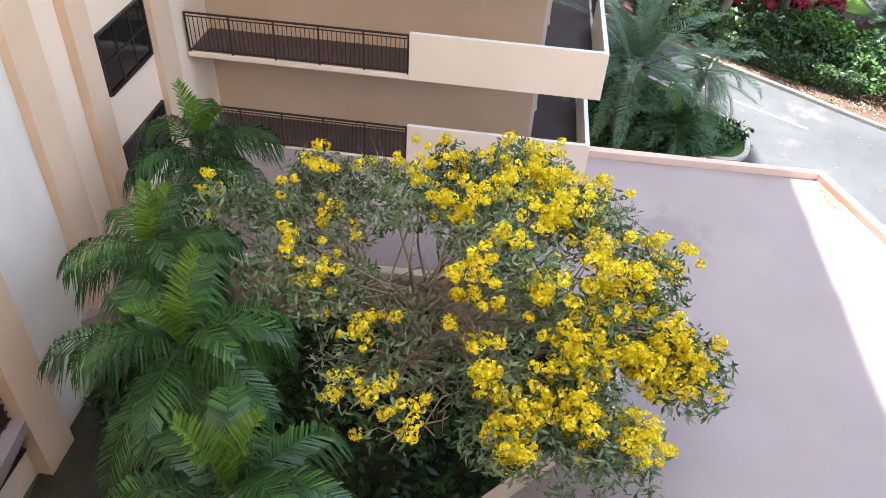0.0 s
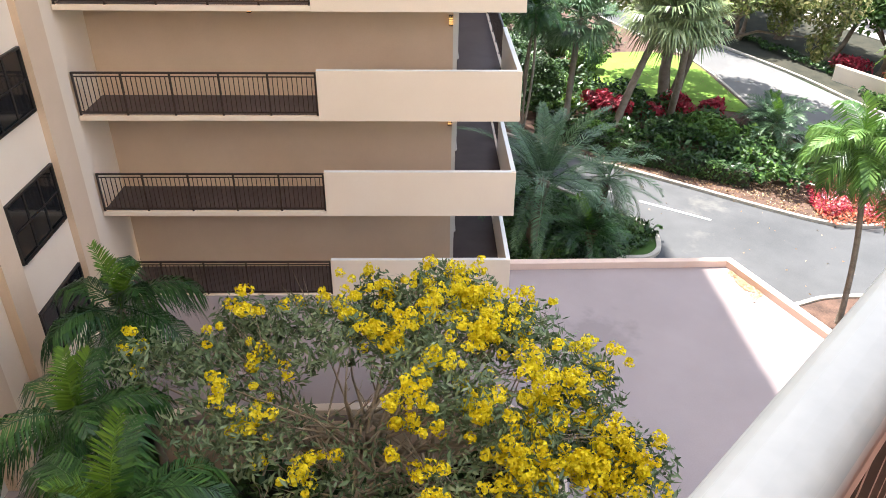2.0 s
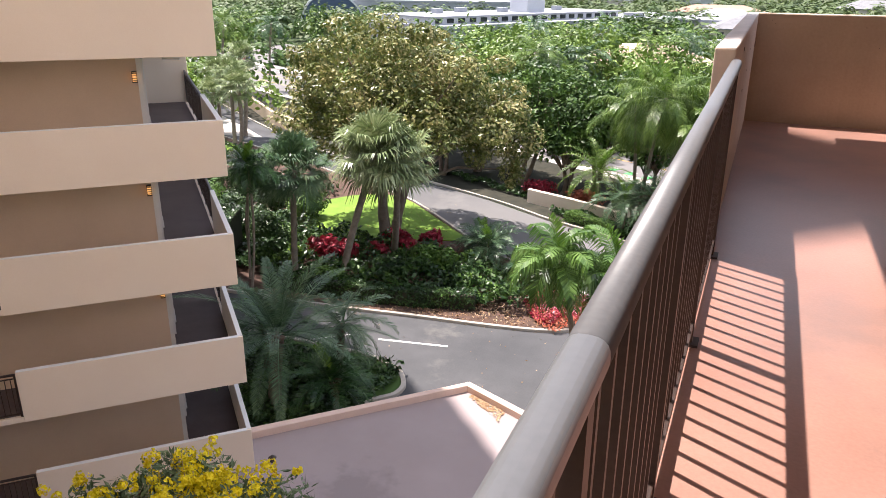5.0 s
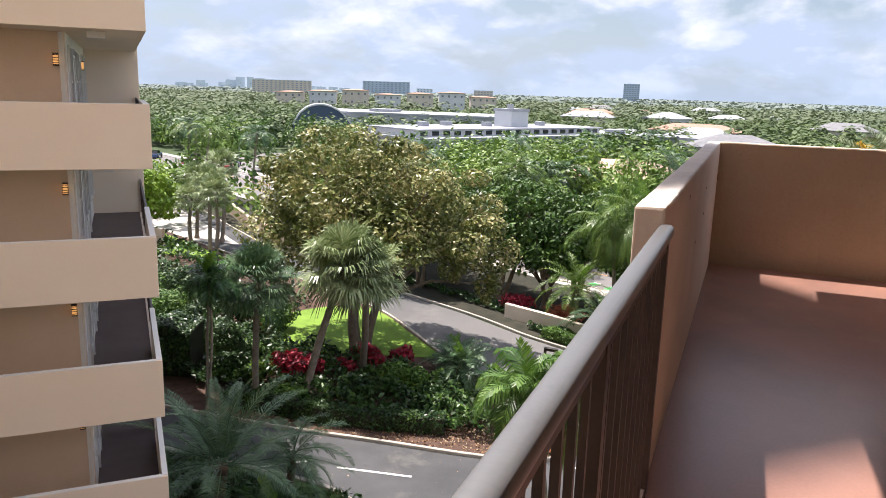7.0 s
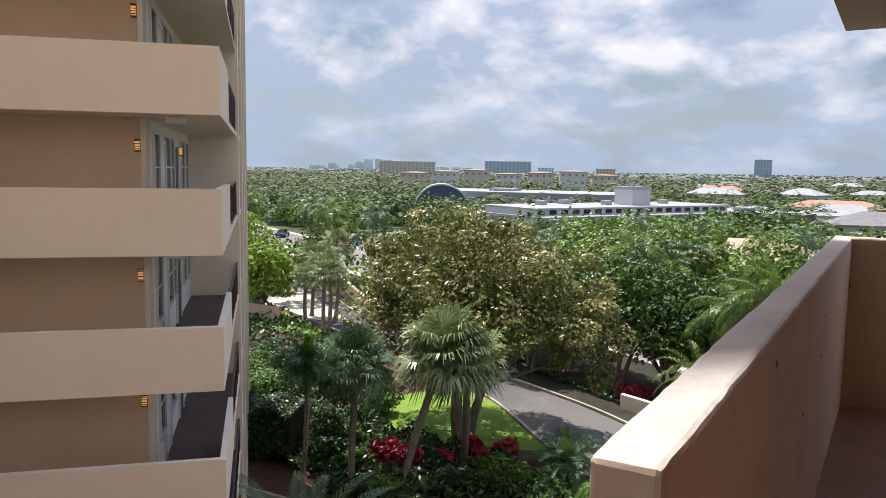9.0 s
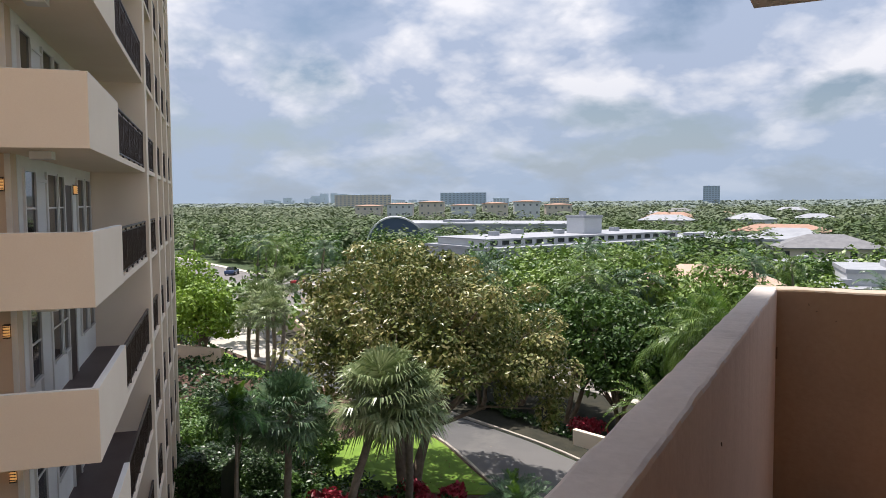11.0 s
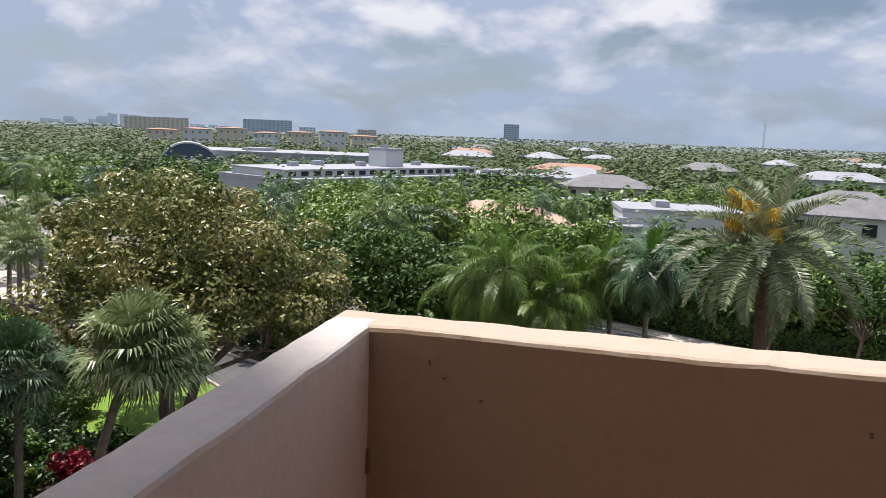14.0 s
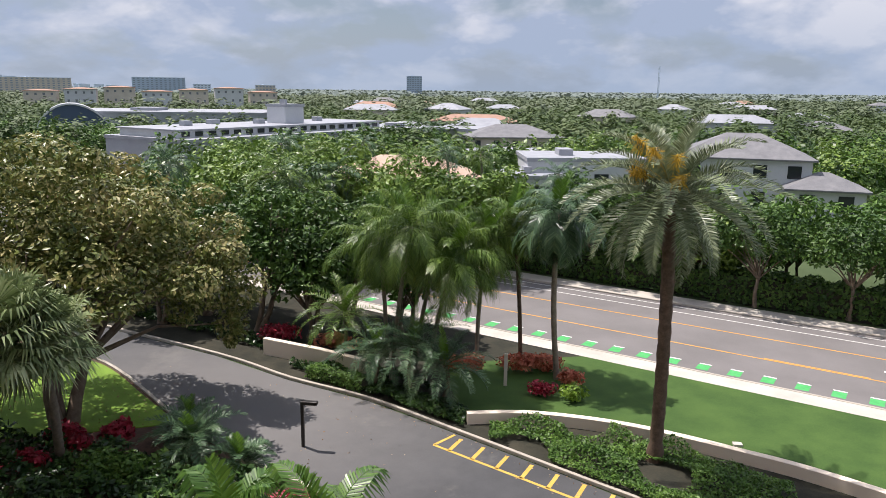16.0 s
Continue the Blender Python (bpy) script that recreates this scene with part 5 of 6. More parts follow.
for b, c, r, n, sd in (((-14.6, 40.0, GZ), (-13.6, 41.3, -7.0), (3.7, 3.6, 3.4), 9000, 7), ((-9.6, 41.0, GZ), (-9.2, 42.0, -7.6), (3.3, 3.3, 3.1), 8000, 8), ((-18.8, 42.5, GZ), (-18.5, 43.0, -7.4), (3.6, 3.6, 3.3), 8000, 9), ((-11.2, 39.3, GZ), (-11.0, 39.5, -8.4), (2.4, 2.4, 2.4), 5000, 16), ((-20.8, 40.6, GZ), (-20.8, 40.6, -8.6), (2.8, 2.8, 2.5), 5500, 17), ((-26.0, 43.6, GZ), (-26, 43.8, -8.2), (2.8, 2.8, 2.6), 5500, 18)):
    broad_tree("shade_tree", "dark green rounded tree beside the avenue", b, c, r, L_DARK, 0.21, n, sd, 2, 0.24, low=0.5, trunk_r=0.2, group="avenue trees")

palm("date_palm", "tall date palm with grey fronds and orange fruit stalks", (5.8, 27.0, GZ), (5.7, 27.1, -1.9), 0.24, 0.21, 64, 4.1, L_DATE, R, 1.15, 0.50, 52, 0.050, (-0.85, 1.5), 0.06, 0.7, M_DATET, False, 0.13, 0.12)


def date_details():
    rnd = random.Random(8)
    e = thing("date_fruit_cluster", "hanging orange date fruit stalks in the palm crown", "fruit", (5.5, 26.6, -1.2))
    vs, fs = [], []
    for i in range(9):
        a = rnd.uniform(2.4, 4.9)
        o = Vector((0.15, 0.3, -0.4))
        d = Vector((math.cos(a) * 1.3, math.sin(a) * 1.3, rnd.uniform(0.3, 1.7)))
        tube(vs, fs, [o, o + d * 0.6, o + d], [0.03, 0.022, 0.016], 5)
        for k in range(70):
            w = o + d * rnd.uniform(0.75, 1.02)
            q = w + Vector((rnd.uniform(-0.35, 0.35), rnd.uniform(-0.35, 0.35), rnd.uniform(-0.5, 0.1)))
            tube(vs, fs, [w, q], [0.013, 0.008], 3)
    raw("fruit_stalk", vs, fs, L_DATEF, e)


date_details()
palm("queen_palm", "feather palm with a drooping skirt of dry fronds", (2.4, 34.8, GZ), (2.15, 34.8, -4.0), 0.14, 0.12, 34, 2.9, L_CYCAD, R, 1.9, 0.75, 34, 0.07, (-1.35, 1.2), 0.5, 0.3, M_PALMT)
palm("queen_palm", "slim feather palm in a bed of red shrubs", (0.6, 36.4, GZ), (0.05, 36.4, -4.6), 0.11, 0.09, 26, 2.5, L_QUEEN, R, 1.8, 0.7, 32, 0.07, (-0.9, 1.2), 0.5, 0.3, M_DATET)
for b, t, n, ln in (((-5.6, 33.6, GZ), (-4.6, 33.4, -4.6), 24, 3.0), ((-4.6, 34.4, GZ), (-3.2, 34.6, -5.2), 22, 2.8), ((-4.0, 33.2, GZ), (-2.6, 33.0, -6.0), 20, 2.7), ((-6.0, 34.6, GZ), (-6.4, 34.8, -5.4), 20, 2.8), ((-1.6, 35.6, GZ), (-1.2, 35.4, -5.6), 18, 2.5)):
    palm("clump_palm", "tall arching feather palm in a clump", b, t, 0.11, 0.09, n + 4, ln * 1.15, L_QUEEN, R, 1.7, 0.70, 40, 0.048, (-1.0, 1.35), 0.85, 0.3, M_PALMT, group="clump palms")
for b, t, n, ln, lm in (((-8.6, 35.2, GZ), (-8.3, 35.2, -9.4), 24, 2.6, L_QUEEN), ((-4.4, 32.2, GZ), (-4.3, 32.2, -9.9), 26, 2.5, L_CYCAD), ((-2.9, 31.5, GZ), (-2.8, 31.5, -10.5), 24, 2.2, L_CYCAD), ((-6.3, 32.6, GZ), (-6.2, 32.7, -10.4), 22, 2.1, L_CYCAD), ((-11.3, 24.1, GZ), (-11.3, 24.1, -11.0), 26, 1.7, L_CYCAD), ((-12.3, 26.0, GZ), (-12.3, 26.0, -11.4), 22, 1.4, L_CYCAD), ((-9.3, 23.6, GZ), (-9.3, 23.6, -11.5), 20, 1.2, L_CYCAD)):
    palm("dwarf_date_palm", "low feathery dwarf date palm in the bed", b, t, 0.10, 0.08, n + 2, ln * 1.15, lm, R, 1.35, 0.42, 30, 0.045, (-0.4, 1.3), 0.15, 0.5, M_DATET, group="dwarf date palms")
palm("feather_palm", "slim green feather palm leaning over a mulch bed", (-4.0, 12.1, GZ), (-4.8, 11.95, -6.55), 0.09, 0.075, 26, 1.95, L_TWIN, R, 1.7, 0.60, 36, 0.055, (-0.7, 1.35), 0.7, 0.25, M_PALMT, lime=-1, group="twin palms")
palm("feather_palm", "slim green feather palm leaning outward from a mulch bed", (-3.5, 12.0, GZ), (-3.05, 12.15, -6.8), 0.10, 0.08, 28, 2.15, L_TWIN, R, 1.7, 0.60, 36, 0.055, (-0.8, 1.35), 0.7, 0.25, M_PALMT, lime=-1, group="twin palms")
palm("cycad_palm", "large grey-green cycad-like palm with long arching fronds", (-13.6, 9.1, GZ), (-13.3, 9.2, -9.5), 0.22, 0.20, 24, 3.9, L_CYCAD, R, 1.05, 0.40, 64, 0.034, (-0.1, 1.45), 0.10, 0.18, M_DATET, False, 0.1, 0.05)
palm("cycad_palm", "smaller grey-green arching palm beside the wing", (-12.0, 10.3, GZ), (-11.7, 10.5, -9.4), 0.14, 0.12, 20, 2.3, L_CYCAD, R, 1.6, 0.40, 44, 0.032, (-0.6, 1.3), 0.25, 0.4, M_DATET, False, 0.1, 0.1)
for b, t, n, ln in (((-15.3, 10.8, GZ), (-15.3, 10.9, -10.3), 22, 1.9), ((-11.3, 8.9, GZ), (-11.2, 8.9, -10.6), 22, 1.8)):
    palm("dwarf_date_palm", "low arching feather palm beside the wing", b, t, 0.10, 0.08, n, ln, L_PALM, R, 1.5, 0.36, 34, 0.035, (-0.2, 1.3), 0.2, 0.5, M_DATET, group="dwarf date palms")
for b, t in (((-21.3, 18.2, GZ), (-21.0, 18.3, -6.5)), ((-20.2, 16.8, GZ), (-19.9, 16.9, -6.2)), ((-22.2, 19.6, GZ), (-22.0, 19.8, -7.4))):
    palm("slim_palm", "slim dark feather palm with a thin pale trunk", b, t, 0.06, 0.05, 15, 1.5, L_PALM, R, 1.8, 0.5, 28, 0.05, (-0.6, 1.1), 0.4, 0.4, group="slim palms")

hedge("hedge", "low dark clipped hedge along the island", [(-20, 17.9), (-15.0, 18.15), (-12.6, 18.7), (-10.2, 19.35)], 0.7, 0.75, L_SHRUB, 0.09, 620, 31)
hedge("hedge", "light green clipped hedge beside the mulch bed", [(-2.5, 14.2), (-1.2, 13.6), (0.6, 13.2), (2.6, 13.0)], 1.3, 1.1, L_LIME, 0.07, 1700, 32)
hedge("hedge", "dark green clipped hedge near the podium", [(-2.9, 11.6), (-0.8, 11.6), (1.6, 11.5)], 1.0, 0.9, L_HEDGE, 0.07, 1300, 33)
hedge("hedge", "tall dark clipped hedge near the lawn", [(-31, 17.6), (-23.9, 20.7)], 2.6, 2.4, L_SHRUB, 0.11, 2200, 34)
hedge("hedge", "light green clipped hedge beside the garden wall", [(-9.6, 33.6), (-6.6, 32.2)], 0.7, 0.55, L_HEDGE, 0.08, 900, 35)
hedge("hedge", "long dark hedge across the avenue", [tuple((RT * t + RN * 52.3)[:2]) for t in (-110, -60, -20, 20, 60)], 1.6, 2.1, L_DARK, 0.20, 420, 36, GZ)
for i, t in enumerate((-14, -8.5, -3.0, 2.6, 8.0, 13.5, 19.5, 25.5, 32.0)):
    q = RT * t + RN * (51.0 + 0.25 * (i % 3))
    broad_tree("street_tree", "small dark green street tree shading the far pavement", (q.x, q.y, GZ + 0.05), (q.x, q.y, GZ + 4.5 + 0.3 * (i % 2)), (3.0, 2.8, 1.9), L_DARK, 0.19, 4200, 160 + i, 1, 0.25, low=0.55, trunk_r=0.11, group="street trees")
shrub("round_bush", "dark clipped rounded bush", (-22.3, 21.3, GZ + 0.05), (1.15, 1.15, 2.3), L_SHRUB, 0.09, 5200, 41)
shrub("box_bush", "lime green rounded bush on mulch", (-1.9, 15.2, GZ + 0.08), (0.9, 0.8, 1.3), L_LIME, 0.07, 2400, 42)
for i, (x, y, rx, ry, h, m, sz, n) in enumerate(((-19.2, 21.6, 1.2, 0.9, 1.2, L_RED, 0.20, 900), (-18.0, 22.0, 0.8, 0.7, 1.0, L_RED, 0.20, 600), (-16.4, 24.6, 1.1, 0.8, 1.1, L_RED, 0.18, 700), (-14.9, 25.5, 0.9, 0.7, 1.0, L_RED, 0.18, 500), (-20.2, 20.6, 0.6, 0.6, 1.1, L_LIME, 0.14, 400), (-17.0, 22.9, 0.7, 0.6, 0.9, L_RED, 0.18, 450),
                                                ((-2.2), 35.2, 1.3, 0.8, 0.8, L_CORAL, 0.14, 800), (1.2, 35.6, 1.7, 1.0, 0.9, L_CORAL, 0.14, 1200), (2.9, 34.0, 0.9, 0.7, 0.8, L_CORAL, 0.14, 500), (3.0, 32.2, 0.8, 0.6, 0.7, L_LIME, 0.13, 420), (1.6, 32.6, 0.9, 0.7, 0.7, L_RED, 0.13, 420),
                                                (-12.6, 38.4, 1.6, 1.1, 0.9, L_RED, 0.15, 700), (-9.6, 37.6, 1.5, 1.0, 0.8, L_CORAL, 0.14, 600))):
    nm = {"leaf_red": ("red_shrub", "deep red leafy shrub in the bed"), "leaf_coral": ("coral_shrub", "coral red low shrub in the bed"), "leaf_lime": ("lime_shrub", "lime yellow leafy shrub in the bed")}[m.name]
    shrub(nm[0], nm[1], (x, y, GZ + 0.08), (rx, ry, h), m, sz, n, 50 + i, "bed shrubs")
for i, (x, y, rx, h) in enumerate(((-24.0, 27.6, 1.5, 1.7), (-26.2, 27.2, 1.6, 1.9), (-27.0, 30.2, 1.6, 1.6), (-29.5, 25.6, 1.7, 2.0), (-26.6, 21.9, 1.5, 1.9), (-32.5, 23.5, 1.9, 2.0), (-34.5, 27.5, 2.0, 1.9), (-36.5, 31.5, 2.1, 1.8), (-21.6, 20.4, 1.1, 1.3), (-22.6, 22.9, 1.0, 1.2), (-25.5, 23.4, 1.4, 1.6), (-27.5, 24.6, 1.5, 1.7), (-29.8, 22.0, 1.7, 1.8), (-24.4, 25.0, 0.9, 1.0), (-28.6, 27.4, 1.5, 1.5), (-31.5, 26.0, 1.8, 1.7), (-30.0, 30.5, 1.6, 1.4), (-33.5, 30.5, 1.9, 1.7), (-13.4, 22.4, 1.2, 1.2), (-15.2, 20.6, 1.2, 1.1), (-11.8, 21.2, 1.0, 1.0), (-17.4, 18.9, 0.9, 0.9))):
    shrub("dark_bush", "dark green rounded bush in the bed", (x, y, GZ + 0.06), (rx, rx, h), L_SHRUB if i % 3 else L_HEDGE, 0.13, 2200, 130 + i, "dark bushes")
cover("flower_bed", "coral and red bedding plants at the island tip", oval(-6.7, 20.9, 1.6, 1.9), (-9, 18, -4, 24), 2600, L_RED, 0.09, 0.45, 71)
cover("flower_bed", "coral bedding plants around the island tip", oval(-6.3, 20.0, 1.35, 1.5), (-9, 18, -4, 23), 1300, L_CORAL, 0.09, 0.4, 72)
cover("flower_bed", "pale pink and white bedding flowers at the island tip", oval(-6.4, 21.2, 1.3, 1.6), (-9, 18, -4, 24), 700, L_PINK, 0.07, 0.5, 84)
cover("flower_bed", "coral bedding plants beside the lawn", oval(-25.3, 28.2, 0.9, 1.7), (-29, 25, -22, 32), 1300, L_CORAL, 0.12, 0.45, 73)
cover("undergrowth", "mixed dark green shrubs filling the island", lambda x, y: (y > 19.2 + 0.03 * (x + 10)) & (y < 24.6 - 0.16 * (x + 16)) & (x < -8.2) & (y < 25.3 - 0.75 * (x + 10.5)), (-34, 18.5, -8.2, 28), 20000, L_SHRUB, 0.17, 1.25, 74)
cover("undergrowth", "light green ferny planting in the island", lambda x, y: (np.sin(x * 1.1) * np.sin(y * 1.3) > 0.35), (-30, 19.5, -9, 24.5), 1600, L_HEDGE, 0.18, 1.2, 75)
cover("undergrowth", "dark planting beside the wing", lambda x, y: (y < 12.9) & (x > -23) & (y > -0.95 * (x + 11) + 5.3), (-23, 4.5, -10.6, 12.9), 7000, L_SHRUB, 0.14, 0.7, 76)
cover("undergrowth", "clipped green ground cover inside the garden wall", lambda x, y: (y < 29.2 - 0.045 * (x - 1) ** 2) & (y > 27.3 - 0.68 * x) & (np.sin(x * 1.25 + 0.5) * np.sin(y * 1.1 + 0.3 * x) > -0.42), (-0.6, 15, 14, 29.4), 26000, L_HEDGE, 0.085, 0.75, 77)
cover("undergrowth", "dark planting behind the drive wall", lambda x, y: (y > 36.6 - 0.47 * (x + 12.6)) & (y < 47 - 0.51 * (x + 26) - 2.5), (-26, 31.5, -3, 48), 9000, L_SHRUB, 0.17, 0.55, 78)
cover("undergrowth", "dark ferny planting along the drive", lambda x, y: (y > 31.6 - 0.62 * (x + 6.2)) & (y < 33.4 - 0.62 * (x + 6.2)), (-11, 28.5, -1.7, 35), 3800, L_SHRUB, 0.14, 0.5, 79)
cover("undergrowth", "mixed planting of the far island", lambda x, y: (y > 0.26 * (x + 60) + 22) & (y < -0.52 * (x + 20) + 31), (-58, 24, -25, 50), 7000, L_SHRUB, 0.26, 1.3, 80)
cover("fallen_leaves", "brown leaf litter on the mulch of the island", lambda x, y: (y < 20.2) & (y > 16.9 + 0.14 * (x + 18)) & (x < -6.5), (-20, 16.9, -6.5, 20.2), 2600, L_LITTER, 0.07, 0.03, 85, GZ + 0.085, "leaf litter")
cover("fallen_leaves", "pale fallen leaves on the lawn", oval(-19, 29.2, 5.2, 2.6, -0.75), (-26, 25, -13, 35), 420, L_LITTER, 0.055, 0.01, 81, GZ + 0.125, "leaf litter")
cover("fallen_leaves", "pale fallen leaves on the asphalt drive", lambda x, y: (np.sin(x * 0.9 + y * 0.5) > -0.4), (-17, 12.9, 6, 34), 420, L_LITTER, 0.06, 0.008, 82, GZ + 0.024, "leaf litter")
cover("fallen_leaves", "leaf litter along the drive kerb", lambda x, y: (y > 30.45 - 0.66 * (x + 6.2)) & (y < 31.05 - 0.66 * (x + 6.2)), (-12, 24, 4, 36), 420, L_LITTER, 0.06, 0.02, 83, GZ + 0.024, "leaf litter")


def stone(at, r, seed):
    bm = bmesh.new()
    bmesh.ops.create_icosphere(bm, subdivisions=2, radius=1)
    for v in bm.verts:
        v.co *= 1 + 0.25 * noise.noise(v.co * 1.4 + Vector((seed, 0, 0)))
        v.co = Vector((v.co.x * r[0], v.co.y * r[1], v.co.z * r[2]))
    ob = obj_from("garden_stone", bm, M_CONC)
    ob.location = at
    tagged(ob, "pale rounded stone on the mulch", "stone", "garden stones")


stone((-3.2, 13.2, GZ + 0.2), (0.42, 0.28, 0.2), 1)
stone((-3.75, 13.1, GZ + 0.15), (0.22, 0.2, 0.12), 2)


def street_lamp(at, h):
    e = thing("drive_lamp", "dark square bollard lamp post beside the drive", "lamp post", at)
    bm = bmesh.new(); box(bm, -0.06, -0.06, 0, 0.06, 0.06, h, bevel=0.008)
    part("post", bm, M_FRAME, e)
    bm = bmesh.new(); box(bm, -0.05, -0.10, h - 0.14, 0.62, 0.10, h, bevel=0.02)
    head = part("head", bm, M_FRAME, e)
    bm = bmesh.new(); box(bm, 0.15, -0.08, h - 0.155, 0.58, 0.08, h - 0.142)
    part("lens", bm, M_TRIM, head)


street_lamp((-7.85, 26.4, GZ), 1.95)
e = thing("sign_post", "short grey utility post in the grass", "post", (-0.1, 33.6, GZ + 0.08))
bm = bmesh.new(); box(bm, -0.08, -0.08, 0, 0.08, 0.08, 1.6, bevel=0.01)
part("post", bm, M_CONC, e)
e = thing("valve_box", "small pale utility lid on the grass", "utility box", (9.3, 28.6, GZ + 0.1))
bm = bmesh.new(); box(bm, -0.18, -0.14, 0, 0.18, 0.14, 0.08, bevel=0.01)
part("lid", bm, M_CONC, e)


# ---- neighbourhood ----
M_FARW = paint("far_white_wall", (0.50, 0.51, 0.53), (0.60, 0.61, 0.63), 0.8, 0.2, 6, 0.0)
M_FARG = paint("far_grey_wall", (0.30, 0.315, 0.34), (0.38, 0.395, 0.42), 0.8, 0.2, 6, 0.0)
M_FARB = paint("far_beige_wall", (0.50, 0.44, 0.38), (0.60, 0.54, 0.47), 0.8, 0.2, 6, 0.0)
# two wall colours with distance haze mixed in, paler and bluer
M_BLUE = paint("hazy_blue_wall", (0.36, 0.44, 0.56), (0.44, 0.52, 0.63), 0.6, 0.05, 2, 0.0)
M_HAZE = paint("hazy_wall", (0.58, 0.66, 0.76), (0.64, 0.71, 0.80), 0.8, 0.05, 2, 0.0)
M_RROOF = paint("grey_tile_roof", (0.15, 0.15, 0.16), (0.24, 0.235, 0.24), 0.7, 0.8, 14, 0.3)
M_TROOF = paint("terracotta_roof", (0.34, 0.20, 0.145), (0.44, 0.27, 0.20), 0.8, 0.8, 14, 0.3)
M_WROOF = paint("pale_roof", (0.29, 0.30, 0.33), (0.38, 0.39, 0.42), 0.7, 0.5, 10, 0.1)
M_WDARK = plain("far_window", (0.03, 0.035, 0.04), 0.15)
# window colours lifted towards grey-blue to carry the distance haze
M_WFAR = plain("distant_window_hazed", (0.15, 0.16, 0.18), 0.3)
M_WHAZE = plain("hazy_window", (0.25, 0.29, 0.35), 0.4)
M_CARS = [plain("car_white", (0.7, 0.7, 0.7), 0.25), plain("car_grey", (0.2, 0.21, 0.22), 0.25, 0.4), plain("car_red", (0.35, 0.03, 0.03), 0.25), plain("car_blue", (0.06, 0.10, 0.2), 0.25, 0.3)]
M_TYRE = plain("tyre", (0.02, 0.02, 0.02), 0.8)


def house(name, label, at, rot, w, d, h, wall_m, roof_m, roof="hip", rh=2.2, storeys=1, category="house", bays=4, eave=0.5, win=(1.1, 1.2), glass=None):
    """A house of walls, a real roof and windows on its two long faces."""
    e = thing(name, label, category, (at[0], at[1], GZ))
    e.matrix_basis = Matrix.Translation((at[0], at[1], GZ)) @ Matrix.Rotation(radians(rot), 4, "Z")
    bm = bmesh.new(); box(bm, -w / 2, -d / 2, 0, w / 2, d / 2, h)
    part("wall", bm, wall_m, e)
    bm = bmesh.new()
    if roof == "flat":
        box(bm, -w / 2 - 0.15, -d / 2 - 0.15, h, w / 2 + 0.15, d / 2 + 0.15, h + 0.5)
        box(bm, -w / 2 + w * 0.3, -d * 0.2, h + 0.5, -w / 2 + w * 0.42, d * 0.1, h + 1.3)
    else:
        a, b = w / 2 + eave, d / 2 + eave
        rdg = max(a - b, 0.4) if roof == "hip" else a
        v = [bm.verts.new(q) for q in ((-a, -b, h), (a, -b, h), (a, b, h), (-a, b, h), (-rdg, 0, h + rh), (rdg, 0, h + rh))]
        u = [bm.verts.new(q) for q in ((-a, -b, h - 0.2), (a, -b, h - 0.2), (a, b, h - 0.2), (-a, b, h - 0.2))]
        for f in ((0, 1, 5, 4), (1, 2, 5), (2, 3, 4, 5), (3, 0, 4)):
            bm.faces.new([v[i] for i in f])
        for i in range(4):
            bm.faces.new((v[i], v[(i + 1) % 4], u[(i + 1) % 4], u[i]))
        bm.faces.new(u)
    part("roof", bm, roof_m, e)
    sh = h / storeys
    bmw = bmesh.new(); box(bmw, -win[0] / 2, -0.06, 0, win[0] / 2, 0.04, win[1])
    me = None
    for s in range(storeys):
        for i in range(bays):
            x = -w / 2 + w * (i + 0.5) / bays
            for sgn in (-1, 1):
                if me is None:
                    o = part("window", bmw, glass or M_WDARK, e); me = o.data
                else:
                    o = new("window", me); o.parent = e
                o.location = (x, sgn * d / 2, s * sh + (sh - win[1]) * 0.55)
    return e


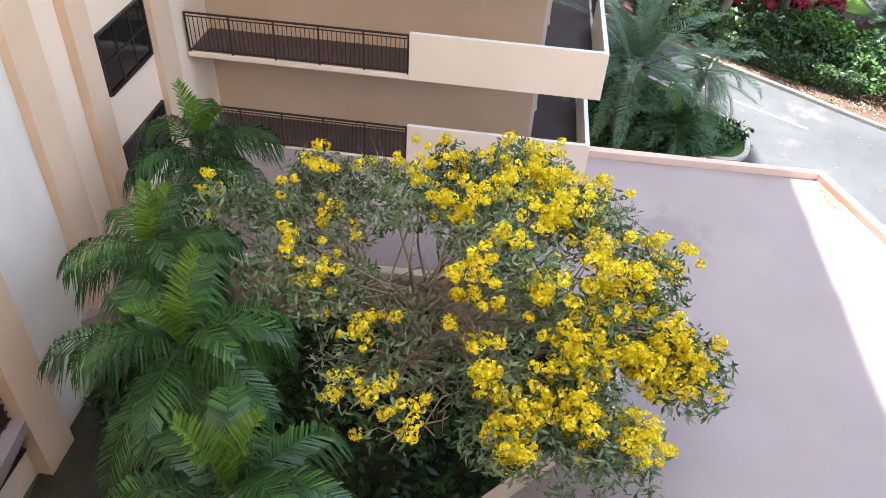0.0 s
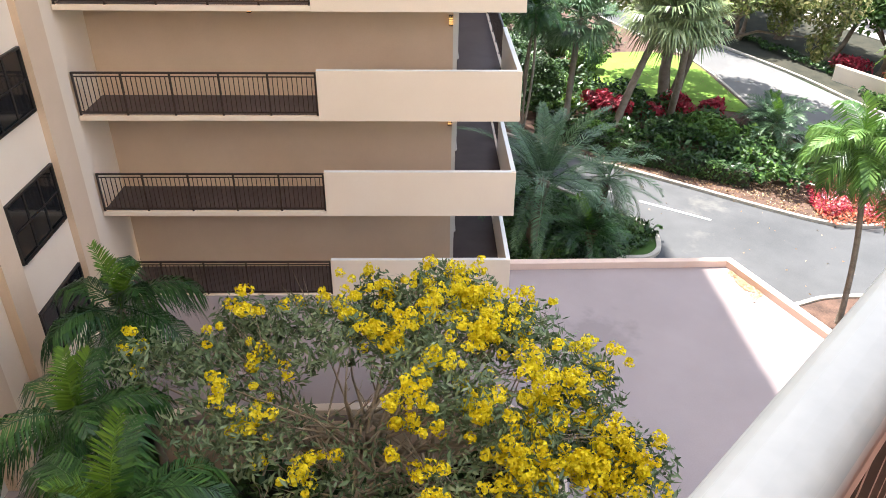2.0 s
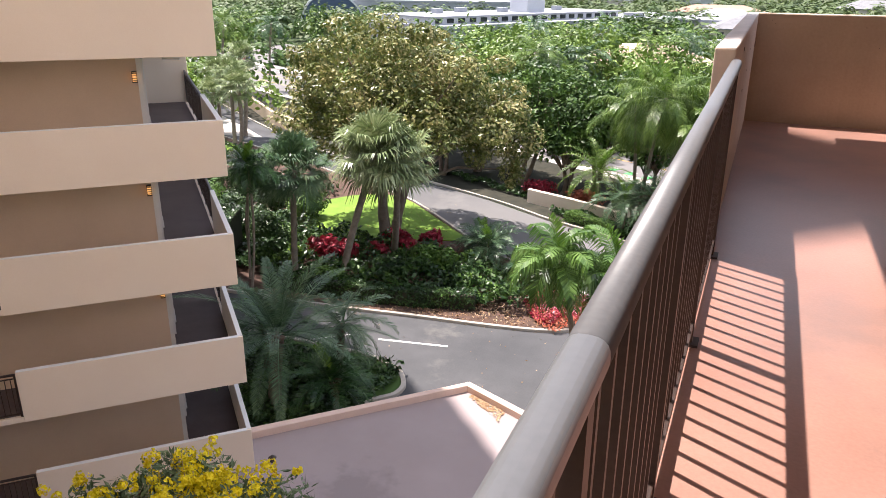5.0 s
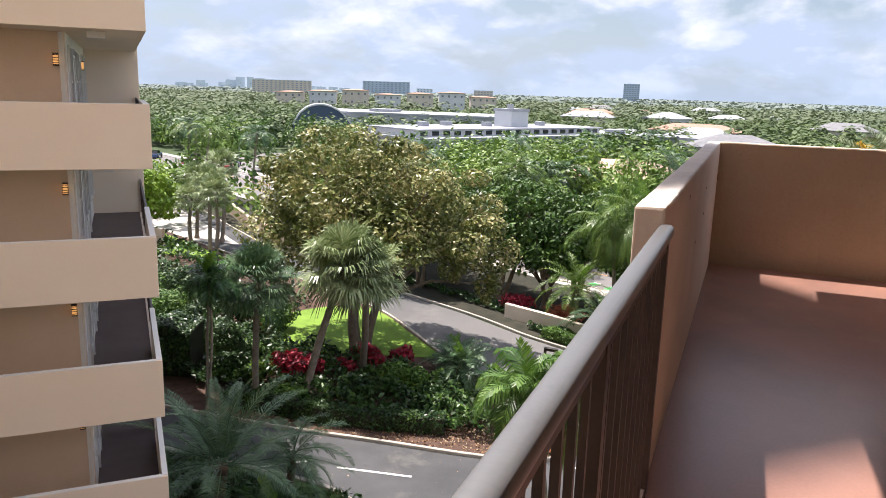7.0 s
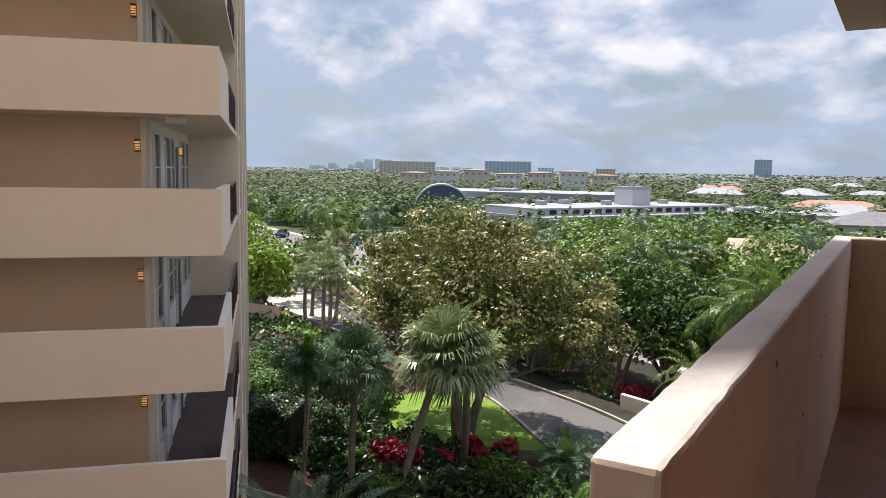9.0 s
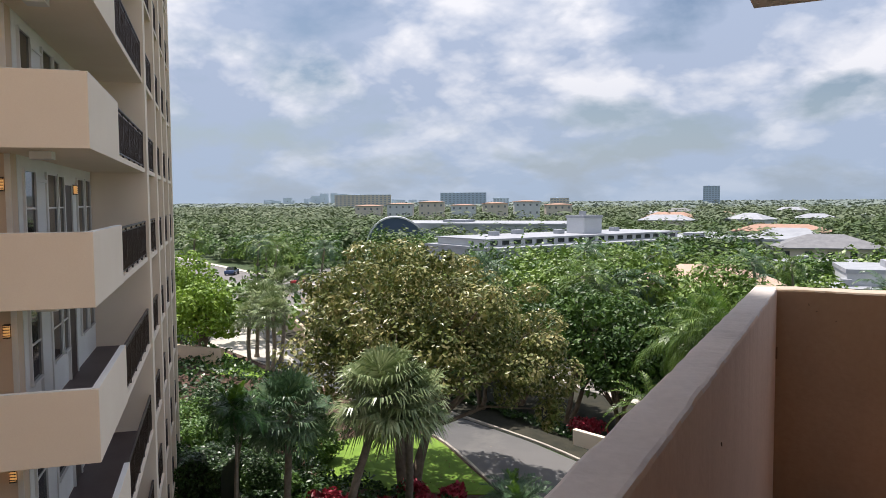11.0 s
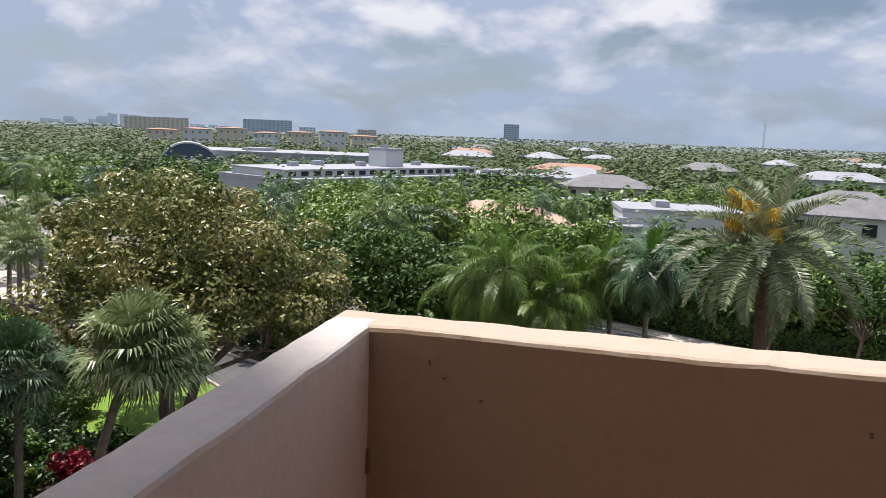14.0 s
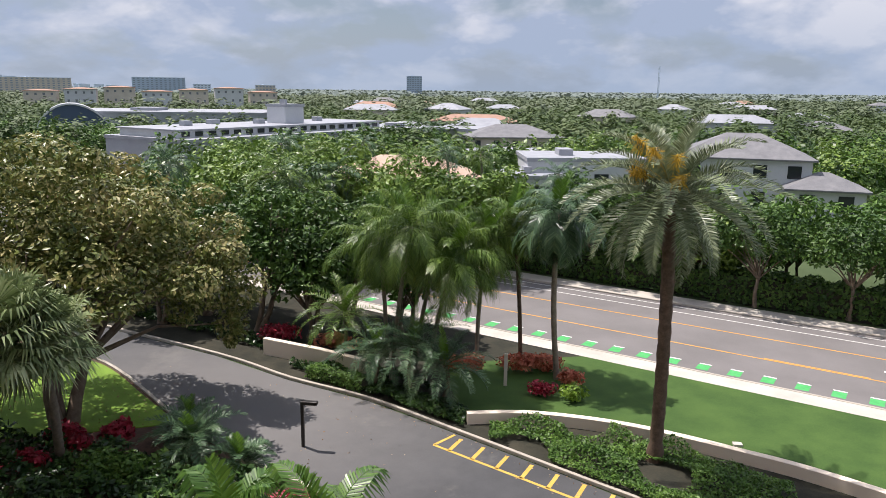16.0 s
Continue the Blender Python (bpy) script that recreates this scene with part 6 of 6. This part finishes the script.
def build_far():
    mid = Vector((-40, 118)); ang = math.degrees(math.atan2(147 - 89, -25 + 55))
    house("school_building", "long low white institutional building with a row of windows", (-45.5, 131), ang, 50, 20, 5.9, M_FARG, M_WROOF, "flat", bays=0, category="building", win=(2.2, 1.4))
    school = bpy.data.objects["school_building"]
    bm = bmesh.new(); box(bm, -24.0, -6.5, 6.4, 24.0, 7.5, 7.5)
    part("clerestory", bm, M_FARW, school, "white raised clerestory strip")
    bm = bmesh.new(); box(bm, -24.4, -7.0, 7.5, 24.4, 8.0, 7.7)
    part("clerestory_roof", bm, M_WROOF, school)
    for i in range(19):
        bm = bmesh.new(); box(bm, -23.2 + i * 2.5, -6.62, 6.62, -21.8 + i * 2.5, -6.46, 7.32)
        part("clerestory_window", bm, M_WDARK, school)
    for i, (u, v) in enumerate(((-16, 2), (-9, 4), (-2, 0), (6, 3), (14, 1))):
        bm = bmesh.new(); box(bm, u, v, 7.7, u + 1.6 + 0.4 * (i % 2), v + 1.4, 8.5, bevel=0.05)
        part("roof_unit", bm, M_FARG, school, "grey rooftop machine")
    house("school_building", "low white wing with a flat roof", (-22.5, 157), ang - 62, 30, 14, 5.8, M_FARW, M_WROOF, "flat", bays=8, category="building", win=(2.0, 1.4))
    house("stair_tower", "white square stair tower on the flat roofed building", (-43, 134), ang, 4.6, 4.6, 10.6, M_FARW, M_WROOF, "flat", bays=1, category="building", win=(0.6, 0.8))
    house("hall_building", "wide low grey hall behind the trees", (-96, 205), ang - 55, 60, 30, 7.0, M_FARG, M_WROOF, "flat", bays=6, category="building", win=(2.0, 1.2))
    # arched band shell
    e = thing("arched_canopy", "tall white arched canopy with a dark blue underside", "canopy", (-117, 187, GZ))
    e.matrix_basis = Matrix.Translation((-117, 187, GZ)) @ Matrix.Rotation(radians(32), 4, "Z")
    bm = bmesh.new()
    ring = []
    for i in range(15):
        a = math.pi * (0.0 + i / 14 * 0.96)
        x, z = math.cos(a) * 9.4, math.sin(a) * (8.0 + 2.2 * math.sin(a * 0.5))
        ring.append([bm.verts.new((x * (1 - 0.05 * k), y, z * (1 - 0.045 * k))) for y, k in ((-4.5, 0), (5.0, 0), (5.0, 1), (-4.5, 1))])
    for p, q in zip(ring[:-1], ring[1:]):
        for k in range(4):
            bm.faces.new((p[k], p[(k + 1) % 4], q[(k + 1) % 4], q[k]))
    part("shell", bm, M_FARW, e)
    bm = bmesh.new()
    vs = [bm.verts.new((math.cos(math.pi * i / 14) * 8.9, -4.2, math.sin(math.pi * i / 14) * (7.6 + 2.1 * math.sin(math.pi * i / 28)))) for i in range(15)]
    bm.faces.new(vs)
    r = bmesh.ops.extrude_face_region(bm, geom=list(bm.faces))
    for v in r["geom"]:
        if isinstance(v, bmesh.types.BMVert):
            v.co.y += 0.3
    part("back_wall", bm, plain("deep_blue", (0.05, 0.08, 0.14), 0.5), e, "dark blue back wall")
    # rows of flats with red roofs
    rnd = random.Random(17)
    for i in range(7):
        f = i / 6
        x, y = -250 + 100 * f, 372 + 52 * f
        house("apartment_block", "distant white apartment block with a red tiled roof", (x, y), 26, 15, 12, 11.5 + (i % 3), M_FARW if i % 2 else M_FARB, M_TROOF, "hip", 0.7, 3, "apartment building", 4, glass=M_WFAR)
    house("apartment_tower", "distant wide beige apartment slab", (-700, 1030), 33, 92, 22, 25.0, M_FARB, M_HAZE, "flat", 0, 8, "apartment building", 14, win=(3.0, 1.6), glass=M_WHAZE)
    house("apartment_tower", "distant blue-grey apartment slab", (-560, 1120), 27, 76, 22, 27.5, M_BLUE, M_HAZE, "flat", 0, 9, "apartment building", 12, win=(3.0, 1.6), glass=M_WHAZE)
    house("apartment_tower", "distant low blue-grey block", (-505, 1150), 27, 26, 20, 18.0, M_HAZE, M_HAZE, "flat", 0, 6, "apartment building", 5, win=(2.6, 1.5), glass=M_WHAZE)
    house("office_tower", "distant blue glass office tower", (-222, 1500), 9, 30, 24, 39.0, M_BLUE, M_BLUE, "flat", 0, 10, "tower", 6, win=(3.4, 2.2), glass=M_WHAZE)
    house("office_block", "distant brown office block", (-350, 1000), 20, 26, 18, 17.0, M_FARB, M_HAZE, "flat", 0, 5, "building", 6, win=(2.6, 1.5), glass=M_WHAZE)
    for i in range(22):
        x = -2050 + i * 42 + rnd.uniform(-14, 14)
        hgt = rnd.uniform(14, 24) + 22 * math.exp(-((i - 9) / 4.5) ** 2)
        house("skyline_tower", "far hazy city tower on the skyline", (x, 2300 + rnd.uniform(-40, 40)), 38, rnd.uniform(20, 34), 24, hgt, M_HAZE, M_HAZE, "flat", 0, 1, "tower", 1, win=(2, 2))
    e = thing("radio_mast", "slim distant lattice radio mast", "mast", (248, 1500, GZ))
    for dx, dy in ((-1.2, -1.2), (1.2, -1.2), (0, 1.4)):
        bm = bmesh.new(); bmesh.ops.create_cone(bm, cap_ends=True, segments=6, radius1=0.45, radius2=0.3, depth=62, matrix=Matrix.Translation((dx, dy, 31)))
        part("leg", bm, M_HAZE, e)
    bm = bmesh.new()
    for k in range(15):
        box(bm, -1.6, -1.6, k * 4.1, 1.6, 1.6, k * 4.1 + 0.35)
    part("brace", bm, M_HAZE, e)

    # houses across the avenue
    house("villa", "two-storey white villa with a grey hipped roof", (27.5, 98), -12, 15, 11, 6.3, M_FARW, M_RROOF, "hip", 2.7, 2, bays=4, win=(1.5, 1.5))
    house("villa_annex", "white villa annex with a grey hipped roof", (35.0, 91), -12, 8, 7, 3.3, M_FARW, M_RROOF, "hip", 1.7, 1, bays=2, win=(1.6, 1.9))
    house("villa", "white modern house with stepped flat roofs", (7.5, 101), 8, 15, 11, 5.2, M_FARW, M_WROOF, "flat", 0, 1, bays=4, win=(1.8, 1.8))
    house("villa_annex", "low white wing of a modern house", (1.8, 95), 8, 8, 7, 3.3, M_FARW, M_WROOF, "flat", 0, 1, bays=3, win=(1.4, 1.6))
    house("villa", "house with a pale terracotta roof between trees", (-14.5, 93), 14, 17, 11, 3.6, M_FARB, paint("pale_terracotta", (0.50, 0.33, 0.25), (0.60, 0.42, 0.33), 0.8, 0.8, 12, 0.3), "hip", 2.3, 1, bays=4)
    house("villa", "beige two-storey house with a grey roof", (-2.5, 150), 10, 18, 12, 5.2, M_FARB, M_RROOF, "hip", 2.2, 2, bays=5)
    house("villa", "long low house with a white metal roof", (-12, 205), 5, 20, 12, 4.0, M_FARW, M_WROOF, "hip", 2.6, 1, bays=5)
    house("villa", "low white building behind palms", (-3.5, 128), 6, 13, 9, 3.6, M_FARW, M_WROOF, "flat", 0, 1, bays=4)
    for i in range(24):
        y = rnd.uniform(160, 620)
        x = rnd.uniform(-0.25, 0.62) * y
        if abs(x + 25) < 30 and y < 200:
            continue
        rm = rnd.choice((M_WROOF, M_RROOF, M_WROOF, M_RROOF, M_TROOF))
        house("villa", {"pale_roof": "distant white house with a pale roof", "grey_tile_roof": "distant house with a grey roof", "terracotta_roof": "distant house with a terracotta roof"}[rm.name],
              (x, y), rnd.uniform(-25, 25), rnd.uniform(13, 24), rnd.uniform(9, 13), rnd.choice((3.4, 5.6)), rnd.choice((M_FARW, M_FARB)), rm, "hip", rnd.uniform(1.6, 2.6), 1, bays=4)
    # far drive: sunlight on its asphalt put in as a pale slab
    slab("pavement", [(-64, 63), (-45, 49.6), (-41, 46.6), (-45.5, 45.8), (-56, 50.5), (-66, 57)], GZ + 0.021, GZ + 0.03, M_CONC, "pale slab on the far drive for its sunlit asphalt", category="pavement")
    # car park
    slab("car_park", [(-95, 82), (-66, 70), (-52, 92), (-62, 122), (-95, 130)], GZ - 0.02, GZ + 0.02, M_ROADTOP, "pale asphalt car park between trees", category="car park")
    spots = [(-86 + i * 2.75, 93 + i * 1.2 + (i % 2) * 7) for i in range(13)] + [(-104, 104.5), (-88, 95.0), (-121, 112.5)]
    for i, (x, y) in enumerate(spots):
        m = M_CARS[(i * 7) % 4]
        e = thing("parked_car", {"car_white": "parked white car", "car_grey": "parked grey car", "car_red": "parked red car", "car_blue": "parked blue car"}[m.name] + (" in the far car park" if i < 13 else " on the far avenue"), "car", (x, y, GZ + 0.02), "parked cars")
        e.matrix_basis = Matrix.Translation((x, y, GZ + 0.02)) @ Matrix.Rotation(0.5, 4, "Z")
        bm = bmesh.new(); box(bm, -0.9, -2.2, 0.3, 0.9, 2.2, 0.92, bevel=0.14)
        part("body", bm, m, e)
        bm = bmesh.new()
        vv = box(bm, -0.78, -1.3, 0.9, 0.78, 1.1, 1.45)
        for v in vv:
            if v.co.z > 1.2:
                v.co.x *= 0.82; v.co.y *= 0.68
        part("cabin", bm, M_GLASS, e)
        for sx in (-0.86, 0.86):
            for sy in (-1.35, 1.35):
                bm = bmesh.new()
                bmesh.ops.create_cone(bm, cap_ends=True, segments=14, radius1=0.33, radius2=0.33, depth=0.2, matrix=Matrix.Translation((sx, sy, 0.33)) @ Matrix.Rotation(math.pi / 2, 4, "Y"))
                part("wheel", bm, M_TYRE, e)


build_far()


def far_trees(name, label, y0, y1, n, leaves, size, rad, hgt, seed, mat, keepout=True):
    """Crowns of distant woods: trees that nobody could count."""
    rng = np.random.default_rng(seed)
    u = rng.uniform(0, 1, n)
    y = np.sqrt(y0 * y0 + u * (y1 * y1 - y0 * y0))
    x = y * rng.uniform(-1.25, 0.85, n)
    nn = x * RN.x + y * RN.y
    ok = (nn > 54) | (nn < 34) & (x < -45) & (rng.uniform(0, 1, n) < 0.3)
    if keepout:
        for cx, cy, r in ((27.5, 96, 12), (35, 90, 8), (8, 98, 12), (2, 94, 8), (-14.5, 91, 10), (-3, 148, 12), (27, 83, 9), (35, 79, 9), (8, 86, 7), (1, 84, 6), (-13, 80, 7), (-2, 134, 8), (27, 72, 10), (33, 68, 10), (30, 84, 11), (40, 84, 9), (7, 74, 7), (6, 66, 6), (24, 62, 8), (-13, 72, 5)):
            ok &= (x - cx) ** 2 + (y - cy) ** 2 > r * r
        a = (x + 45.5) * 0.459 + (y - 131) * 0.888
        b = -(x + 45.5) * 0.888 + (y - 131) * 0.459
        ok &= ~((np.abs(a) < 28) & (np.abs(b) < 12.5))
        ok &= ~((x < -50) & (x > -96) & (y > 70) & (y < 128))
        ok &= ~((x + 117) ** 2 + (y - 182) ** 2 < 100)
        ok &= (rng.uniform(0, 1, n) > 0.12)
    x, y = x[ok], y[ok]
    m = len(x)
    R = rad * rng.uniform(0.6, 1.35, m)
    H = hgt * rng.uniform(0.55, 1.25, m)
    d = rng.normal(size=(m, leaves, 3))
    d /= np.linalg.norm(d, axis=2)[..., None]
    d[..., 2] = np.abs(d[..., 2]) * 1.1 - 0.12
    lump = 1 + 0.28 * np.sin(d[..., 0] * 5 + x[:, None]) * np.sin(d[..., 1] * 5 + y[:, None])
    c = np.stack([x, y, np.full(m, GZ) + H * 0.35], 1)
    p = c[:, None] + d * lump[..., None] * np.stack([R, R, H * 0.65], 1)[:, None] * rng.uniform(0.8, 1.05, (m, leaves, 1))
    p = p.reshape(-1, 3)
    q = m * leaves
    nor = d.reshape(-1, 3) + rng.normal(size=(q, 3)) * (0.5 if y0 < 100 else 0.28) + np.array((0, 0, 0.35 if y0 < 100 else 0.9))
    nor /= np.linalg.norm(nor, axis=1)[:, None]
    t1 = np.cross(nor, rng.normal(size=(q, 3))); t1 /= np.linalg.norm(t1, axis=1)[:, None] + 1e-9
    t2 = np.cross(nor, t1)
    s = size * rng.uniform(0.5, 1.4, (q, 1))
    quad = np.stack([p - t1 * s, p + t2 * s * 0.6, p + t1 * s, p - t2 * s * 0.6], 1).reshape(-1, 3)
    ob = cloud_object(name, quad, np.arange(q * 4).reshape(q, 4), mat)
    tagged(ob, label, "woods", kind="stuff")


far_trees("woods", "dense green trees between the houses", 50, 130, 560, 420, 0.32, 3.5, 6.2, 91, L_MID)
far_trees("woods", "dark green trees between the houses", 55, 160, 330, 380, 0.34, 3.2, 6.6, 92, L_DARK)
far_trees("woods", "light green and yellowish trees between the houses", 50, 150, 260, 380, 0.32, 3.0, 5.6, 96, L_HEDGE)
far_trees("woods", "suburban tree canopy in the middle distance", 120, 340, 1500, 160, 0.66, 4.3, 6.4, 93, L_FARW)
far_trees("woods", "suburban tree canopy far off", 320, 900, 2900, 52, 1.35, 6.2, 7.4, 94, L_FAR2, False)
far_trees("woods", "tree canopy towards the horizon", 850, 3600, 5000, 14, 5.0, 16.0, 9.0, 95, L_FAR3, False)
R = random.Random(23)
for i, (x, y, z) in enumerate(((-17.9, 51.5, -4.2), (-16.2, 53.5, -5.0), (-15.0, 51.0, -5.6), (-13.8, 55, -4.8), (-19.5, 56, -5.4), (-26, 78, -4.2), (-22, 82, -5.0), (-18, 84, -4.6), (-12, 82, -5.4), (-8, 83, -5.2), (-4, 86, -5.6), (4, 72, -6.2), (-60, 66, -3.6), (-66, 70, -3.4), (-70, 76, -4.0), (-58, 72, -4.2), (-75, 68, -3.2), (-30, 60, -4.6), (12, 66, -6.0), (-6, 62, -6.0), (46, 84, -5.2), (52, 74, -6.0))):
    palm("coconut_palm", "distant feather palm rising above the trees", (x, y, GZ), (x + R.uniform(-0.8, 0.8), y, z), 0.16, 0.13, 16, 3.2, L_CYCAD if i % 2 else L_QUEEN, R, 1.7, 0.75, 20, 0.10, (-0.6, 1.2), 0.4, 0.35, M_PALMT, False, 0.04, 0.4, group="distant palms")
for b, c, r, m, n, sd in (((-24.5, 46.5, GZ), (-24.3, 46.6, -7.3), (3.8, 3.8, 3.4), L_DARK, 6500, 101), ((-30.5, 49.6, GZ), (-30.5, 49.6, -7.2), (4.0, 3.8, 3.4), L_MID, 6500, 102), ((-6.0, 40.2, GZ), (-5.6, 40.4, -8.2), (2.4, 2.4, 2.5), L_DARK, 4500, 103),
                          ((-14, 57.5, GZ), (-14, 57.5, -6.6), (4.4, 4.4, 3.8), L_MID, 7000, 104), ((-7.5, 55.0, GZ), (-7.5, 55.0, -7.0), (4.2, 4.2, 3.6), L_MID, 7000, 105), ((-1.5, 55.8, GZ), (-1.5, 55.8, -7.4), (3.6, 3.6, 3.2), L_MID, 6000, 106), ((5.5, 56.5, GZ), (5.5, 56.5, -7.6), (3.4, 3.4, 3.0), L_DARK, 5500, 107), ((-21, 60.5, GZ), (-21, 60.5, -6.6), (4.4, 4.4, 3.8), L_MID, 7000, 108),
                          ((13, 53.5, GZ), (13, 53.5, -8.2), (3.2, 3.2, 2.9), L_MID, 5000, 109), ((26, 52, GZ), (26, 52, -8.0), (4.2, 4.0, 3.2), L_HEDGE, 6500, 110), ((33, 47, GZ), (33, 47, -8.4), (3.8, 3.8, 3.0), L_MID, 6000, 111), ((20, 55, GZ), (20, 55, -8.4), (3.2, 3.2, 2.8), L_HEDGE, 5000, 112), ((-48.9, 43.2, GZ), (-48.9, 43.2, -8.2), (3.0, 3.0, 3.0), L_LIME, 5500, 113), ((-37, 56, GZ), (-37, 56, -6.8), (4.2, 4.2, 3.6), L_DARK, 6500, 114), ((-62, 52, GZ), (-62, 52, -7.4), (4.2, 4.2, 3.6), L_LIME, 6000, 115)):
    broad_tree("avenue_tree", {"leaf_dark_tree": "dark green rounded tree along the avenue", "leaf_mid_tree": "mid-green rounded tree along the avenue", "leaf_hedge": "fresh green rounded tree behind the hedge", "leaf_lime": "lime green tree beside the far drive"}[m.name], b, c, r, m, 0.26, n, sd, 2, 0.25, low=0.6, trunk_r=0.18, group="avenue trees")
for i, (a, n) in enumerate(((-21, 15.5), (-12, 17), (-3.5, 15), (4, 18), (9, 15), (15, 17), (21, 15.5), (27, 17))):
    x, y = -45.5 + a * 0.459 + n * 0.888, 131 + a * 0.888 - n * 0.459
    if i % 3 == 1:
        palm("coconut_palm", "distant feather palm beside the long white building", (x, y, GZ), (x + 0.4, y, -5.6), 0.16, 0.13, 18, 3.0, L_CYCAD, R, 1.7, 0.75, 20, 0.12, (-0.7, 1.2), 0.4, 0.35, M_PALMT, False, 0.04, 0.4, group="distant palms")
    else:
        broad_tree("garden_tree", "dark rounded tree in front of the long white building", (x, y, GZ), (x, y, -8.6 + 0.5 * (i % 2)), (4.2, 4.2, 2.9), L_DARK if i % 2 else L_MID, 0.42, 3200, 140 + i, 1, 0.26, low=0.6, trunk_r=0.18, group="trees by the white building")
